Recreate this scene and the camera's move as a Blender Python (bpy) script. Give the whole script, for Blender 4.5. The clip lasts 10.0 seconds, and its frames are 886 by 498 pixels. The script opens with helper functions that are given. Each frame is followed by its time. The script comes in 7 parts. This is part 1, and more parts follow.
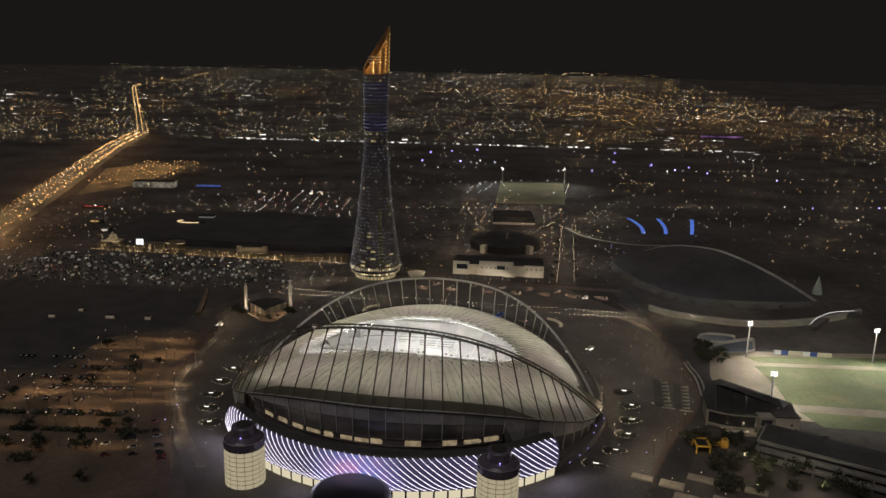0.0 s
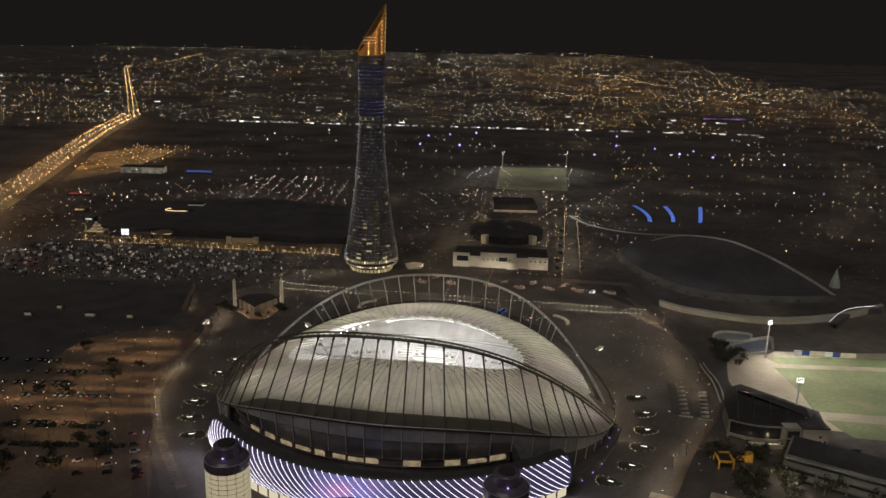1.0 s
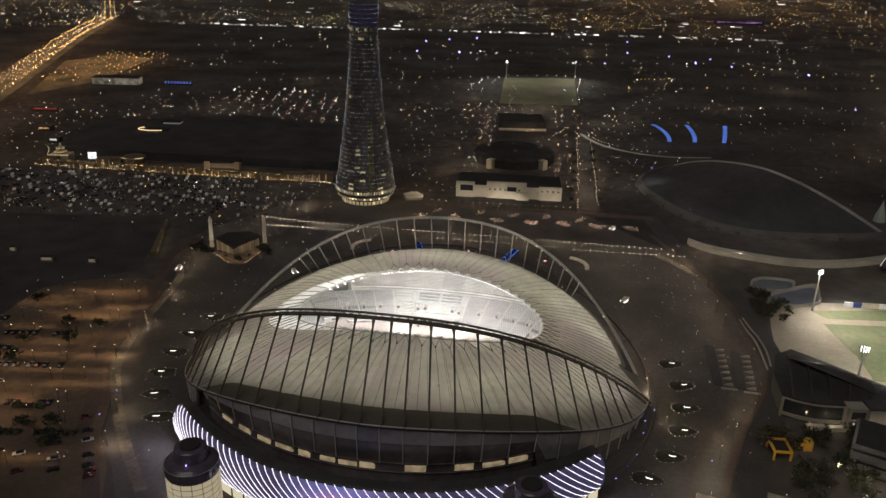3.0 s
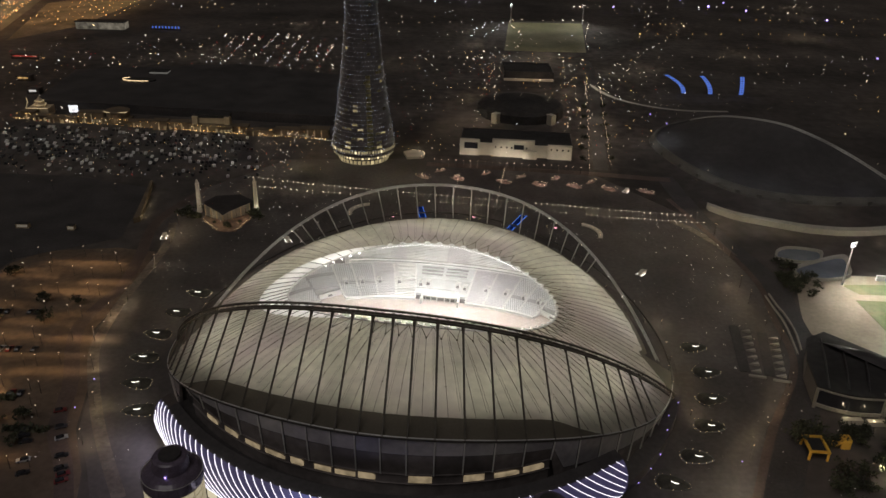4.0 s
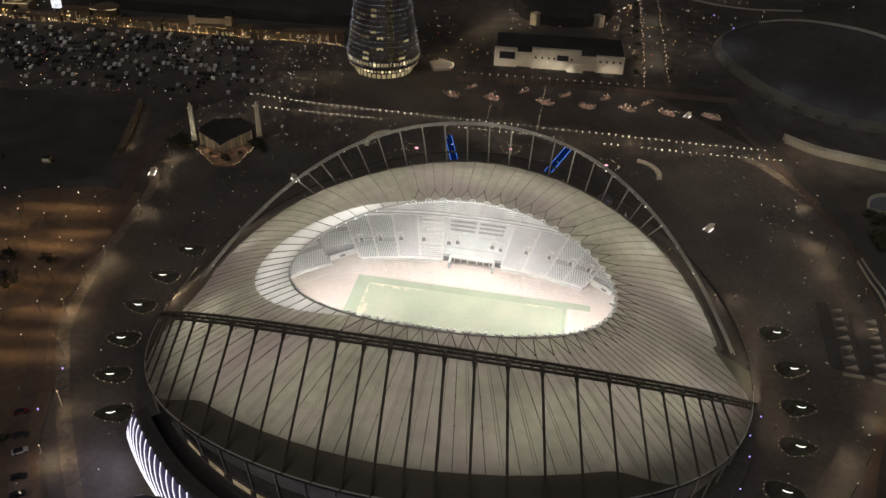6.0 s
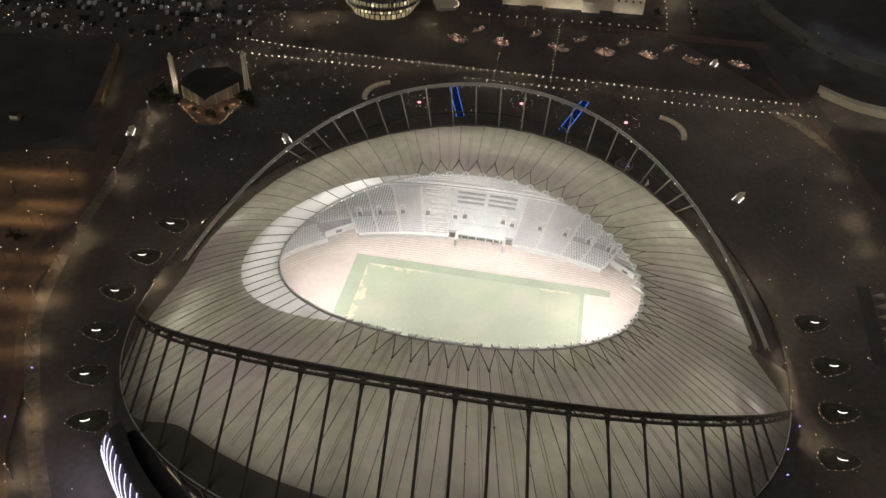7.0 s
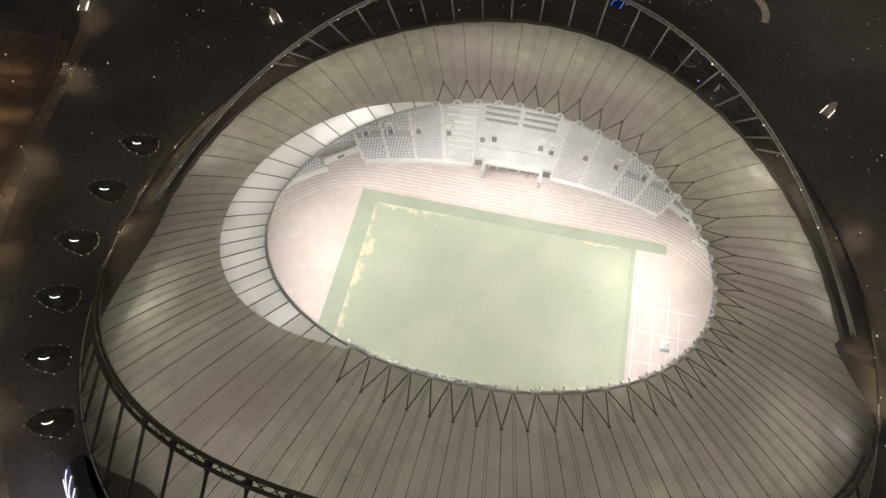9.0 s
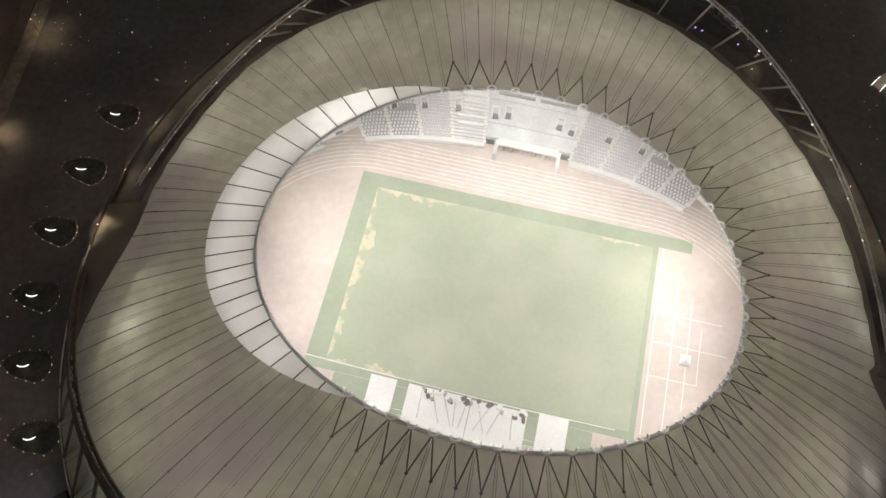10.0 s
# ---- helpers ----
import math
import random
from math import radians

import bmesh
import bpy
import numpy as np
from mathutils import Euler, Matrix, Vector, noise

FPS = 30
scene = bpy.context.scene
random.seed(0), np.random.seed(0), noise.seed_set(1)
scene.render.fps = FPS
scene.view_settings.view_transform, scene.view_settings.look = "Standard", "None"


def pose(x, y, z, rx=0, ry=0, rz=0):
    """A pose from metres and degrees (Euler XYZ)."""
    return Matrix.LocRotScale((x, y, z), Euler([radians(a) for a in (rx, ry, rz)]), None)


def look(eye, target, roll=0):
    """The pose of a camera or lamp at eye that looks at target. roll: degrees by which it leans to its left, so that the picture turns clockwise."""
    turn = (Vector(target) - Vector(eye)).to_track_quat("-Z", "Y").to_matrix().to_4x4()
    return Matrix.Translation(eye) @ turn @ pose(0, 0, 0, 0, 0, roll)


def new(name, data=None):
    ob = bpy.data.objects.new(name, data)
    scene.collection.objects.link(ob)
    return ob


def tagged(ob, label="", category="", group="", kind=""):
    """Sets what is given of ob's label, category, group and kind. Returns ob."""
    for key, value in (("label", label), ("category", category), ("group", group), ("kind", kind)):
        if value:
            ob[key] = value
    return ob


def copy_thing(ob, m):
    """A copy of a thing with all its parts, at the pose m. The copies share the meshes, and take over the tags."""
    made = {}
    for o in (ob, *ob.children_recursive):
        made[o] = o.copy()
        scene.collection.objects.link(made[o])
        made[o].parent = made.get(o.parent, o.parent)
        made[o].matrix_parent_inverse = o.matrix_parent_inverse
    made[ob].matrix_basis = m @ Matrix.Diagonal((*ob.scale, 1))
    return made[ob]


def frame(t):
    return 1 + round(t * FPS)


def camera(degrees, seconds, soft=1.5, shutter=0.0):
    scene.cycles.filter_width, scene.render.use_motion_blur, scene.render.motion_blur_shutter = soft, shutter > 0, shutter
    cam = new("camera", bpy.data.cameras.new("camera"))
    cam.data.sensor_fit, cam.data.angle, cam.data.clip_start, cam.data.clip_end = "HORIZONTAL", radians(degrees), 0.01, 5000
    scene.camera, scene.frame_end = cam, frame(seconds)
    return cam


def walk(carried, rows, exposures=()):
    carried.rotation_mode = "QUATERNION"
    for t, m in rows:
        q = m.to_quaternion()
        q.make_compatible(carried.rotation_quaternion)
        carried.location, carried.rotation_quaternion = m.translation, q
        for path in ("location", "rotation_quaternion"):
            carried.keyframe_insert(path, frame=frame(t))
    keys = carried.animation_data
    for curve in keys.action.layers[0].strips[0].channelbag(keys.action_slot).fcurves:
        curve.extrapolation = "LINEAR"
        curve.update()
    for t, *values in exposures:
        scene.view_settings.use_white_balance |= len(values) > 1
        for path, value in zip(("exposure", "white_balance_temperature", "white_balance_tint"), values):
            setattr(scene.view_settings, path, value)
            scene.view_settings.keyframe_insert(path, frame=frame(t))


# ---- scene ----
cam = camera(58.4, 10.0)
PATH = [
    (0, (1.428, -0.116, 187.1), (1.423, 1.827, 186.626), 1.4),
    (0.5, (0.377, 16.596, 187.097), (0.375, 18.536, 186.611), 1.4),
    (1, (-0.658, 33.352, 187.112), (-0.655, 35.283, 186.593), 1.4),
    (1.5, (-1.721, 50.198, 187.152), (-1.714, 52.118, 186.593), 1.5),
    (2, (-3.078, 67.271, 187.387), (-3.068, 69.173, 186.766), 1.5),
    (2.5, (-4.416, 84.292, 187.514), (-4.401, 86.172, 186.831), 1.5),
    (4, (-8.544, 134.861, 188.303), (-8.518, 136.657, 187.425), 1.8),
    (4.5, (-9.962, 152.576, 188.488), (-9.949, 154.342, 187.548), 1.9),
    (5, (-10.916, 170.174, 188.566), (-10.921, 171.904, 187.563), 1.9),
    (5.5, (-11.668, 186.77, 188.588), (-11.69, 188.457, 187.514), 1.8),
    (7, (-15.927, 238.365, 188.832), (-15.941, 239.881, 187.528), 2.1),
    (7.5, (-17.767, 256.255, 189.0), (-17.775, 257.691, 187.607), 2.4),
    (8, (-19.234, 273.917, 189.042), (-19.237, 275.268, 187.568), 2.8),
    (8.5, (-20.845, 291.441, 189.05), (-20.848, 292.681, 187.481), 3.0),
    (9, (-22.348, 309.152, 189.245), (-22.361, 310.249, 187.573), 2.9),
    (9.5, (-23.227, 327.687, 189.533), (-23.243, 328.642, 187.775), 3.0),
    (10, (-24.269, 346.242, 189.838), (-24.28, 347.063, 188.014), 3.8),
]
walk(cam, [(t, look(eye, target, roll)) for t, eye, target, roll in PATH],
     [(0.0, 0.36), (2.5, 0.33), (5.0, 0.19), (7.0, 0.04), (8.0, 0.0), (10.0, -0.03)])

# ---- night sky: a dim warm city glow, and an added weak wide fill sun ----
world = bpy.data.worlds.new("night_sky")
scene.world = world
world.use_nodes = True
sky = world.node_tree.nodes["Background"]
sky.inputs[0].default_value = (0.0076, 0.0066, 0.0060, 1)
sky.inputs[1].default_value = 1.0
fill_sun = new("fill_sun", bpy.data.lights.new("fill_sun", "SUN"))
fill_sun.data.energy, fill_sun.data.angle, fill_sun.data.color = 0.39, radians(40), (1.0, 0.94, 0.91)
fill_sun.matrix_world = look((0, 0, 900), (250, 500, 0))

# the stadium's own frame: u along the pitch, v away from the first eye
CX, CY, TURN = -11.84, 417.15, -0.155
STADIUM = Matrix.Translation((CX, CY, 0)) @ Matrix.Rotation(TURN, 4, "Z")


def lamp(name, kind, at, power, colour, target=None, size=1.0, size_y=0.0, cone=120, blend=0.6):
    data = bpy.data.lights.new(name, kind)
    data.energy, data.color = power, colour
    if kind == "AREA":
        data.shape, data.size, data.size_y = "RECTANGLE", size, size_y or size
    else:
        data.shadow_soft_size = size
    if kind == "SPOT":
        data.spot_size, data.spot_blend = radians(cone), blend
    ob = new(name, data)
    ob.matrix_world = look(at, target) if target is not None else Matrix.Translation(at)
    return ob


def S(u, v, z=0.0):
    return STADIUM @ Vector((u, v, z))


# ---- materials ----
def mat(name, colour, rough=0.7, metal=0.0, var=0.25, coarse=0.05, fine=1.5, bump=0.0, rand=0.0, translucent=0.0, emission=None, power=0.0, stain=None):
    m = bpy.data.materials.new(name)
    m.use_nodes = True
    nt = m.node_tree
    b = nt.nodes["Principled BSDF"]
    b.inputs["Roughness"].default_value, b.inputs["Metallic"].default_value = rough, metal
    co = nt.nodes.new("ShaderNodeTexCoord")
    n1, n2 = nt.nodes.new("ShaderNodeTexNoise"), nt.nodes.new("ShaderNodeTexNoise")
    n1.inputs["Scale"].default_value, n2.inputs["Scale"].default_value = coarse, fine
    n1.inputs["Detail"].default_value, n2.inputs["Detail"].default_value = 6, 4
    for n in (n1, n2):
        nt.links.new(co.outputs["Object"], n.inputs["Vector"])
    mr1, mr2 = nt.nodes.new("ShaderNodeMapRange"), nt.nodes.new("ShaderNodeMapRange")
    for r, n, k in ((mr1, n1, var), (mr2, n2, var * 0.5)):
        r.inputs["From Min"].default_value, r.inputs["From Max"].default_value = 0.3, 0.7
        r.inputs["To Min"].default_value, r.inputs["To Max"].default_value = 1 - k, 1 + k
        nt.links.new(n.outputs["Fac"], r.inputs["Value"])
    mul = nt.nodes.new("ShaderNodeMath")
    mul.operation = "MULTIPLY"
    nt.links.new(mr1.outputs[0], mul.inputs[0])
    nt.links.new(mr2.outputs[0], mul.inputs[1])
    last = mul
    if rand:
        oi, mr3, mu2 = nt.nodes.new("ShaderNodeObjectInfo"), nt.nodes.new("ShaderNodeMapRange"), nt.nodes.new("ShaderNodeMath")
        mr3.inputs["To Min"].default_value, mr3.inputs["To Max"].default_value = 1 - rand, 1 + rand
        mu2.operation = "MULTIPLY"
        nt.links.new(oi.outputs["Random"], mr3.inputs["Value"])
        nt.links.new(mr3.outputs[0], mu2.inputs[0])
        nt.links.new(mul.outputs[0], mu2.inputs[1])
        last = mu2
    sc = nt.nodes.new("ShaderNodeVectorMath")
    sc.operation = "SCALE"
    sc.inputs[0].default_value = colour
    nt.links.new(last.outputs[0], sc.inputs["Scale"])
    colour_out = sc.outputs[0]
    if stain:
        tint, scale, low, high = stain
        n3, r3, mx = nt.nodes.new("ShaderNodeTexNoise"), nt.nodes.new("ShaderNodeMapRange"), nt.nodes.new("ShaderNodeMix")
        n3.inputs["Scale"].default_value, n3.inputs["Detail"].default_value = scale, 5
        nt.links.new(co.outputs["Object"], n3.inputs["Vector"])
        r3.inputs["From Min"].default_value, r3.inputs["From Max"].default_value = low, high
        nt.links.new(n3.outputs["Fac"], r3.inputs["Value"])
        mx.data_type = "RGBA"
        nt.links.new(r3.outputs[0], mx.inputs[0])
        nt.links.new(colour_out, mx.inputs[6])
        mx.inputs[7].default_value = (*tint, 1)
        colour_out = mx.outputs[2]
    nt.links.new(colour_out, b.inputs["Base Color"])
    if bump:
        bp = nt.nodes.new("ShaderNodeBump")
        bp.inputs["Strength"].default_value, bp.inputs["Distance"].default_value = bump, 0.1
        nt.links.new(n2.outputs["Fac"], bp.inputs["Height"])
        nt.links.new(bp.outputs[0], b.inputs["Normal"])
    if emission:
        b.inputs["Emission Color"].default_value, b.inputs["Emission Strength"].default_value = (*emission, 1), power
    if translucent:
        tr, ms = nt.nodes.new("ShaderNodeBsdfTranslucent"), nt.nodes.new("ShaderNodeMixShader")
        nt.links.new(colour_out, tr.inputs["Color"])
        ms.inputs[0].default_value = translucent
        nt.links.new(b.outputs[0], ms.inputs[1])
        nt.links.new(tr.outputs[0], ms.inputs[2])
        nt.links.new(ms.outputs[0], nt.nodes["Material Output"].inputs[0])
    return m


def glow(name, colour, power, low=0.3, sampled=False, warm=None):
    """Something that gives off light; each lamp of a mesh has its own strength, and its own tint where warm is given."""
    m = bpy.data.materials.new(name)
    m.use_nodes = True
    nt = m.node_tree
    nt.nodes.remove(nt.nodes["Principled BSDF"])
    em, geo, mr = nt.nodes.new("ShaderNodeEmission"), nt.nodes.new("ShaderNodeNewGeometry"), nt.nodes.new("ShaderNodeMapRange")
    em.inputs[0].default_value = (*colour, 1)
    mr.inputs["To Min"].default_value, mr.inputs["To Max"].default_value = power * low, power
    pw = nt.nodes.new("ShaderNodeMath")
    pw.operation, pw.inputs[1].default_value = "POWER", 3.0
    nt.links.new(geo.outputs["Random Per Island"], pw.inputs[0])
    nt.links.new(pw.outputs[0], mr.inputs["Value"])
    nt.links.new(mr.outputs[0], em.inputs[1])
    if warm:
        mx, f = nt.nodes.new("ShaderNodeMix"), nt.nodes.new("ShaderNodeMath")
        mx.data_type = "RGBA"
        f.operation, f.inputs[1].default_value = "MULTIPLY", 7.31
        fr = nt.nodes.new("ShaderNodeMath")
        fr.operation = "FRACT"
        nt.links.new(geo.outputs["Random Per Island"], f.inputs[0])
        nt.links.new(f.outputs[0], fr.inputs[0])
        nt.links.new(fr.outputs[0], mx.inputs[0])
        mx.inputs[6].default_value, mx.inputs[7].default_value = (*colour, 1), (*warm, 1)
        nt.links.new(mx.outputs[2], em.inputs[0])
    nt.links.new(em.outputs[0], nt.nodes["Material Output"].inputs[0])
    m.cycles.emission_sampling = "AUTO" if sampled else "NONE"
    return m


M_GROUND = mat("dark_sand_ground", (0.070, 0.060, 0.053), 0.95, var=0.5, coarse=0.012, fine=0.12)
M_MALL = mat("brown_mall_plaster", (0.14, 0.105, 0.068), 0.85, var=0.3, coarse=0.1)
M_DARKRIM = mat("grey_shell_rim", (0.10, 0.094, 0.084), 0.8, var=0.3)
M_HIGHWAY = mat("worn_highway_asphalt", (0.12, 0.105, 0.09), 0.85, var=0.3, coarse=0.02, fine=0.3)
M_DRYGRASS = mat("dry_grass_field", (0.17, 0.16, 0.085), 0.95, var=0.25, coarse=0.02, fine=0.2)
M_SHELL = mat("black_smooth_shell", (0.02, 0.02, 0.024), 0.4, var=0.2, coarse=0.1)
M_PLAZA = mat("plaza_paving", (0.080, 0.071, 0.064), 0.8, var=0.35, coarse=0.03, fine=0.5)
M_ASPHALT = mat("asphalt", (0.055, 0.05, 0.048), 0.85, var=0.3, coarse=0.05, fine=0.8)
M_REDPAVE = mat("red_brown_paving", (0.095, 0.068, 0.055), 0.85, var=0.3, coarse=0.05, fine=0.8)
M_AMBERLOT = mat("pale_sand_lot", (0.20, 0.155, 0.10), 0.95, var=0.4, coarse=0.03, fine=0.3)
M_SANDLOT = mat("sandy_parking_ground", (0.125, 0.09, 0.062), 0.95, var=0.35, coarse=0.03, fine=0.35)
M_FIELD = mat("lit_grass_field", (0.15, 0.165, 0.08), 0.95, var=0.25, coarse=0.03, fine=0.4, stain=((0.25, 0.2, 0.11), 0.06, 0.55, 0.8))
M_CLAY = mat("sand_track", (0.30, 0.255, 0.195), 0.95, var=0.2, coarse=0.05, fine=0.5)
M_PITCH = mat("pitch_grass", (0.425, 0.455, 0.345), 0.95, var=0.05, coarse=0.05, fine=0.7, stain=((0.50, 0.50, 0.40), 0.05, 0.5, 0.85))
M_PITCHWORN = mat("worn_sandy_turf", (0.66, 0.61, 0.46), 0.95, var=0.15, coarse=0.3, fine=1.2, stain=((0.43, 0.46, 0.345), 0.3, 0.44, 0.6))
M_CARPET = mat("turf_border", (0.37, 0.405, 0.31), 0.95, var=0.06, coarse=0.1, fine=0.6)
M_TRACK = mat("running_track_surface", (0.61, 0.525, 0.49), 0.85, var=0.1, coarse=0.05, fine=0.5)
M_LANE = mat("white_lane_paint", (0.84, 0.80, 0.77), 0.8, var=0.15, coarse=0.3)
# the shade inside openings and under the portico, put in as a flat grey
M_OPENSHADE = mat("grey_opening_shade", (0.30, 0.295, 0.295), 0.8, var=0.2)
M_LINE = mat("white_line_paint", (0.85, 0.84, 0.8), 0.7, var=0.06)
M_MEMB = mat("roof_membrane", (0.60, 0.58, 0.47), 0.6, var=0.2, coarse=0.055, fine=0.3, rand=0.06, translucent=0.55, stain=((0.53, 0.445, 0.44), 0.03, 0.46, 0.78))
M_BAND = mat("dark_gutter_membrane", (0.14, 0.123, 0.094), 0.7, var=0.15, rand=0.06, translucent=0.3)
M_GLASSB = mat("translucent_roof_sheet", (0.96, 0.95, 0.93), 0.2, var=0.03, coarse=0.1, rand=0.03, translucent=0.85)
M_BRACKET = mat("white_bracket_paint", (0.88, 0.87, 0.84), 0.45, var=0.08, translucent=0.5)
M_STEELD = mat("dark_steel", (0.055, 0.048, 0.042), 0.5, metal=0.3, var=0.2)
M_ARCHN = mat("brown_arch_steel", (0.105, 0.092, 0.074), 0.55, metal=0.2, var=0.3, coarse=0.3)
M_COURT = mat("reddish_forecourt_paving", (0.16, 0.105, 0.072), 0.85, var=0.4, coarse=0.3, fine=2.0)
# lamp glow along the plaza's edge, put into a paler tan colour
M_EDGEGLOW = mat("tan_edge_glow", (0.135, 0.112, 0.088), 0.9, var=0.6, coarse=0.06, fine=0.5)
M_SOIL = mat("dark_planted_soil", (0.040, 0.037, 0.028), 0.95, var=0.5, coarse=0.3, fine=2.0)
M_BLUECON = mat("blue_grey_concrete", (0.13, 0.14, 0.165), 0.8, var=0.25)
M_ARCHF = mat("grey_arch_steel", (0.42, 0.41, 0.38), 0.5, metal=0.2, var=0.25)
M_RIDGE = mat("brown_ridge_cable", (0.20, 0.18, 0.14), 0.6, metal=0.2, var=0.2)
M_STEELL = mat("pale_painted_steel", (0.60, 0.59, 0.56), 0.45, metal=0.2, var=0.15)
M_WHITE = mat("white_paint", (0.80, 0.79, 0.77), 0.5, var=0.07)
M_CONC = mat("stand_concrete", (0.76, 0.75, 0.74), 0.85, var=0.14, coarse=0.1, fine=1.0)
# darker copy of the stand concrete, with shade put into its colour
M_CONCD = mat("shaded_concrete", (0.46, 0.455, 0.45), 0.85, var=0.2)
M_STANDD = mat("mid_grey_stand_concrete", (0.52, 0.505, 0.51), 0.85, var=0.2)
M_HONOUR = mat("pale_grey_terrace", (0.68, 0.685, 0.68), 0.7, var=0.1, coarse=0.2)
M_SEATW = mat("white_seat", (0.82, 0.82, 0.82), 0.5, var=0.06)
M_SEATG = mat("grey_seat", (0.62, 0.595, 0.615), 0.5, var=0.1)
M_SEATD = mat("maroon_seat", (0.20, 0.16, 0.17), 0.5, var=0.1)
M_DARKWALL = mat("dark_cladding", (0.05, 0.045, 0.045), 0.6, var=0.3, coarse=0.1, fine=0.8)
M_HEADG = mat("dusky_tower_glass", (0.13, 0.105, 0.14), 0.22, var=0.3, coarse=0.2)
M_DGLASS = mat("dark_glass", (0.03, 0.03, 0.035), 0.12, var=0.2)
M_GALLERY = mat("smoked_gallery_glazing", (0.15, 0.132, 0.128), 0.25, var=0.4, coarse=0.05, fine=0.3, rand=0.35)
M_FASCIA = mat("violet_grey_fascia", (0.34, 0.32, 0.33), 0.3, var=0.3, coarse=0.04, fine=0.4, rand=0.3)
M_LEDWALL = mat("led_mesh_wall", (0.07, 0.06, 0.095), 0.5, var=0.2, coarse=0.06, emission=(0.36, 0.32, 0.78), power=0.065)
M_CREAM = mat("cream_stone_panel", (0.62, 0.55, 0.40), 0.7, var=0.12)
M_BEIGE = mat("beige_plaster", (0.50, 0.40, 0.27), 0.8, var=0.2, coarse=0.1)
M_STONE = mat("pale_stone", (0.52, 0.47, 0.38), 0.8, var=0.15, coarse=0.1)
M_ROOFD = mat("dark_flat_roof", (0.035, 0.032, 0.03), 0.9, var=0.4, coarse=0.03, fine=0.3)
M_DOME = mat("dark_dome_metal", (0.062, 0.058, 0.058), 0.8, metal=0.1, var=0.3, coarse=0.02, fine=0.2)
M_DECK = mat("stained_deck_concrete", (0.20, 0.185, 0.165), 0.85, var=0.3, coarse=0.08)
M_RIM = mat("pale_concrete_rim", (0.30, 0.275, 0.235), 0.8, var=0.2)
M_BARK = mat("bark", (0.10, 0.075, 0.05), 0.9, var=0.3)
M_LEAF = mat("leaves", (0.048, 0.051, 0.026), 0.8, var=0.5, coarse=0.4, fine=2.0, rand=0.3)
M_YELLOW = mat("yellow_paint", (0.75, 0.42, 0.06), 0.6, var=0.15)
M_BLUEP = mat("blue_panel", (0.05, 0.09, 0.30), 0.6, var=0.15)
M_TYRE = mat("tyre_rubber", (0.02, 0.02, 0.02), 0.9, var=0.1)
M_CAR = [mat("car_paint_" + n, c, 0.3, metal=0.2, var=0.05) for n, c in (("white", (0.75, 0.75, 0.74)), ("silver", (0.45, 0.46, 0.47)), ("dark", (0.03, 0.03, 0.035)), ("maroon", (0.2, 0.03, 0.03)))]

G_WARM = glow("warm_white_lamps", (1.0, 0.72, 0.42), 9.5, 0.12, warm=(1.0, 0.93, 0.80))
G_CARS = glow("car_park_small_lights", (1.0, 0.72, 0.45), 3.0, 0.06, warm=(0.9, 0.97, 1.0))
G_RIMDOT = glow("small_rim_lamps", (1.0, 0.80, 0.46), 3.6, 0.6)
G_PROM = glow("promenade_lamp_light", (1.0, 0.86, 0.66), 7.0, 1.0)
G_AVENUE = glow("avenue_lamp_light", (1.0, 0.72, 0.50), 5.0, 0.5, warm=(1.0, 0.9, 0.76))
G_ORANGE = glow("sodium_lamps", (1.0, 0.50, 0.12), 8.5, 0.15, warm=(1.0, 0.68, 0.30))
G_COOL = glow("cool_white_lamps", (0.90, 0.93, 1.0), 8.5, 0.15)
G_VIOLET = glow("violet_lamps", (0.42, 0.30, 1.0), 6.0, 0.3)
G_RED = glow("red_lamps", (1.0, 0.10, 0.08), 1.5, 0.2)
G_BLUE = glow("blue_screen_light", (0.10, 0.26, 1.0), 1.2, 0.6)
G_STRIP = glow("led_strip_light", (0.93, 0.88, 1.0), 1.6, 0.8, sampled=True)
G_FLOOD = glow("floodlight_faces", (1.0, 0.98, 0.92), 12.0, 0.8)
def mottled(m, scale, low):
    """Light that is uneven over a window or a screen, as from things inside."""
    nt = m.node_tree
    em = next(n for n in nt.nodes if n.type == "EMISSION")
    co, nz, r, mu = (nt.nodes.new(k) for k in ("ShaderNodeTexCoord", "ShaderNodeTexNoise", "ShaderNodeMapRange", "ShaderNodeMath"))
    nz.inputs["Scale"].default_value, nz.inputs["Detail"].default_value = scale, 3
    nt.links.new(co.outputs["Object"], nz.inputs["Vector"])
    r.inputs["From Min"].default_value, r.inputs["From Max"].default_value = 0.35, 0.7
    r.inputs["To Min"].default_value, r.inputs["To Max"].default_value = low, 1.0
    nt.links.new(nz.outputs["Fac"], r.inputs["Value"])
    mu.operation = "MULTIPLY"
    nt.links.new(r.outputs[0], mu.inputs[0])
    nt.links.new(em.inputs[1].links[0].from_socket, mu.inputs[1])
    nt.links.new(mu.outputs[0], em.inputs[1])
    return m


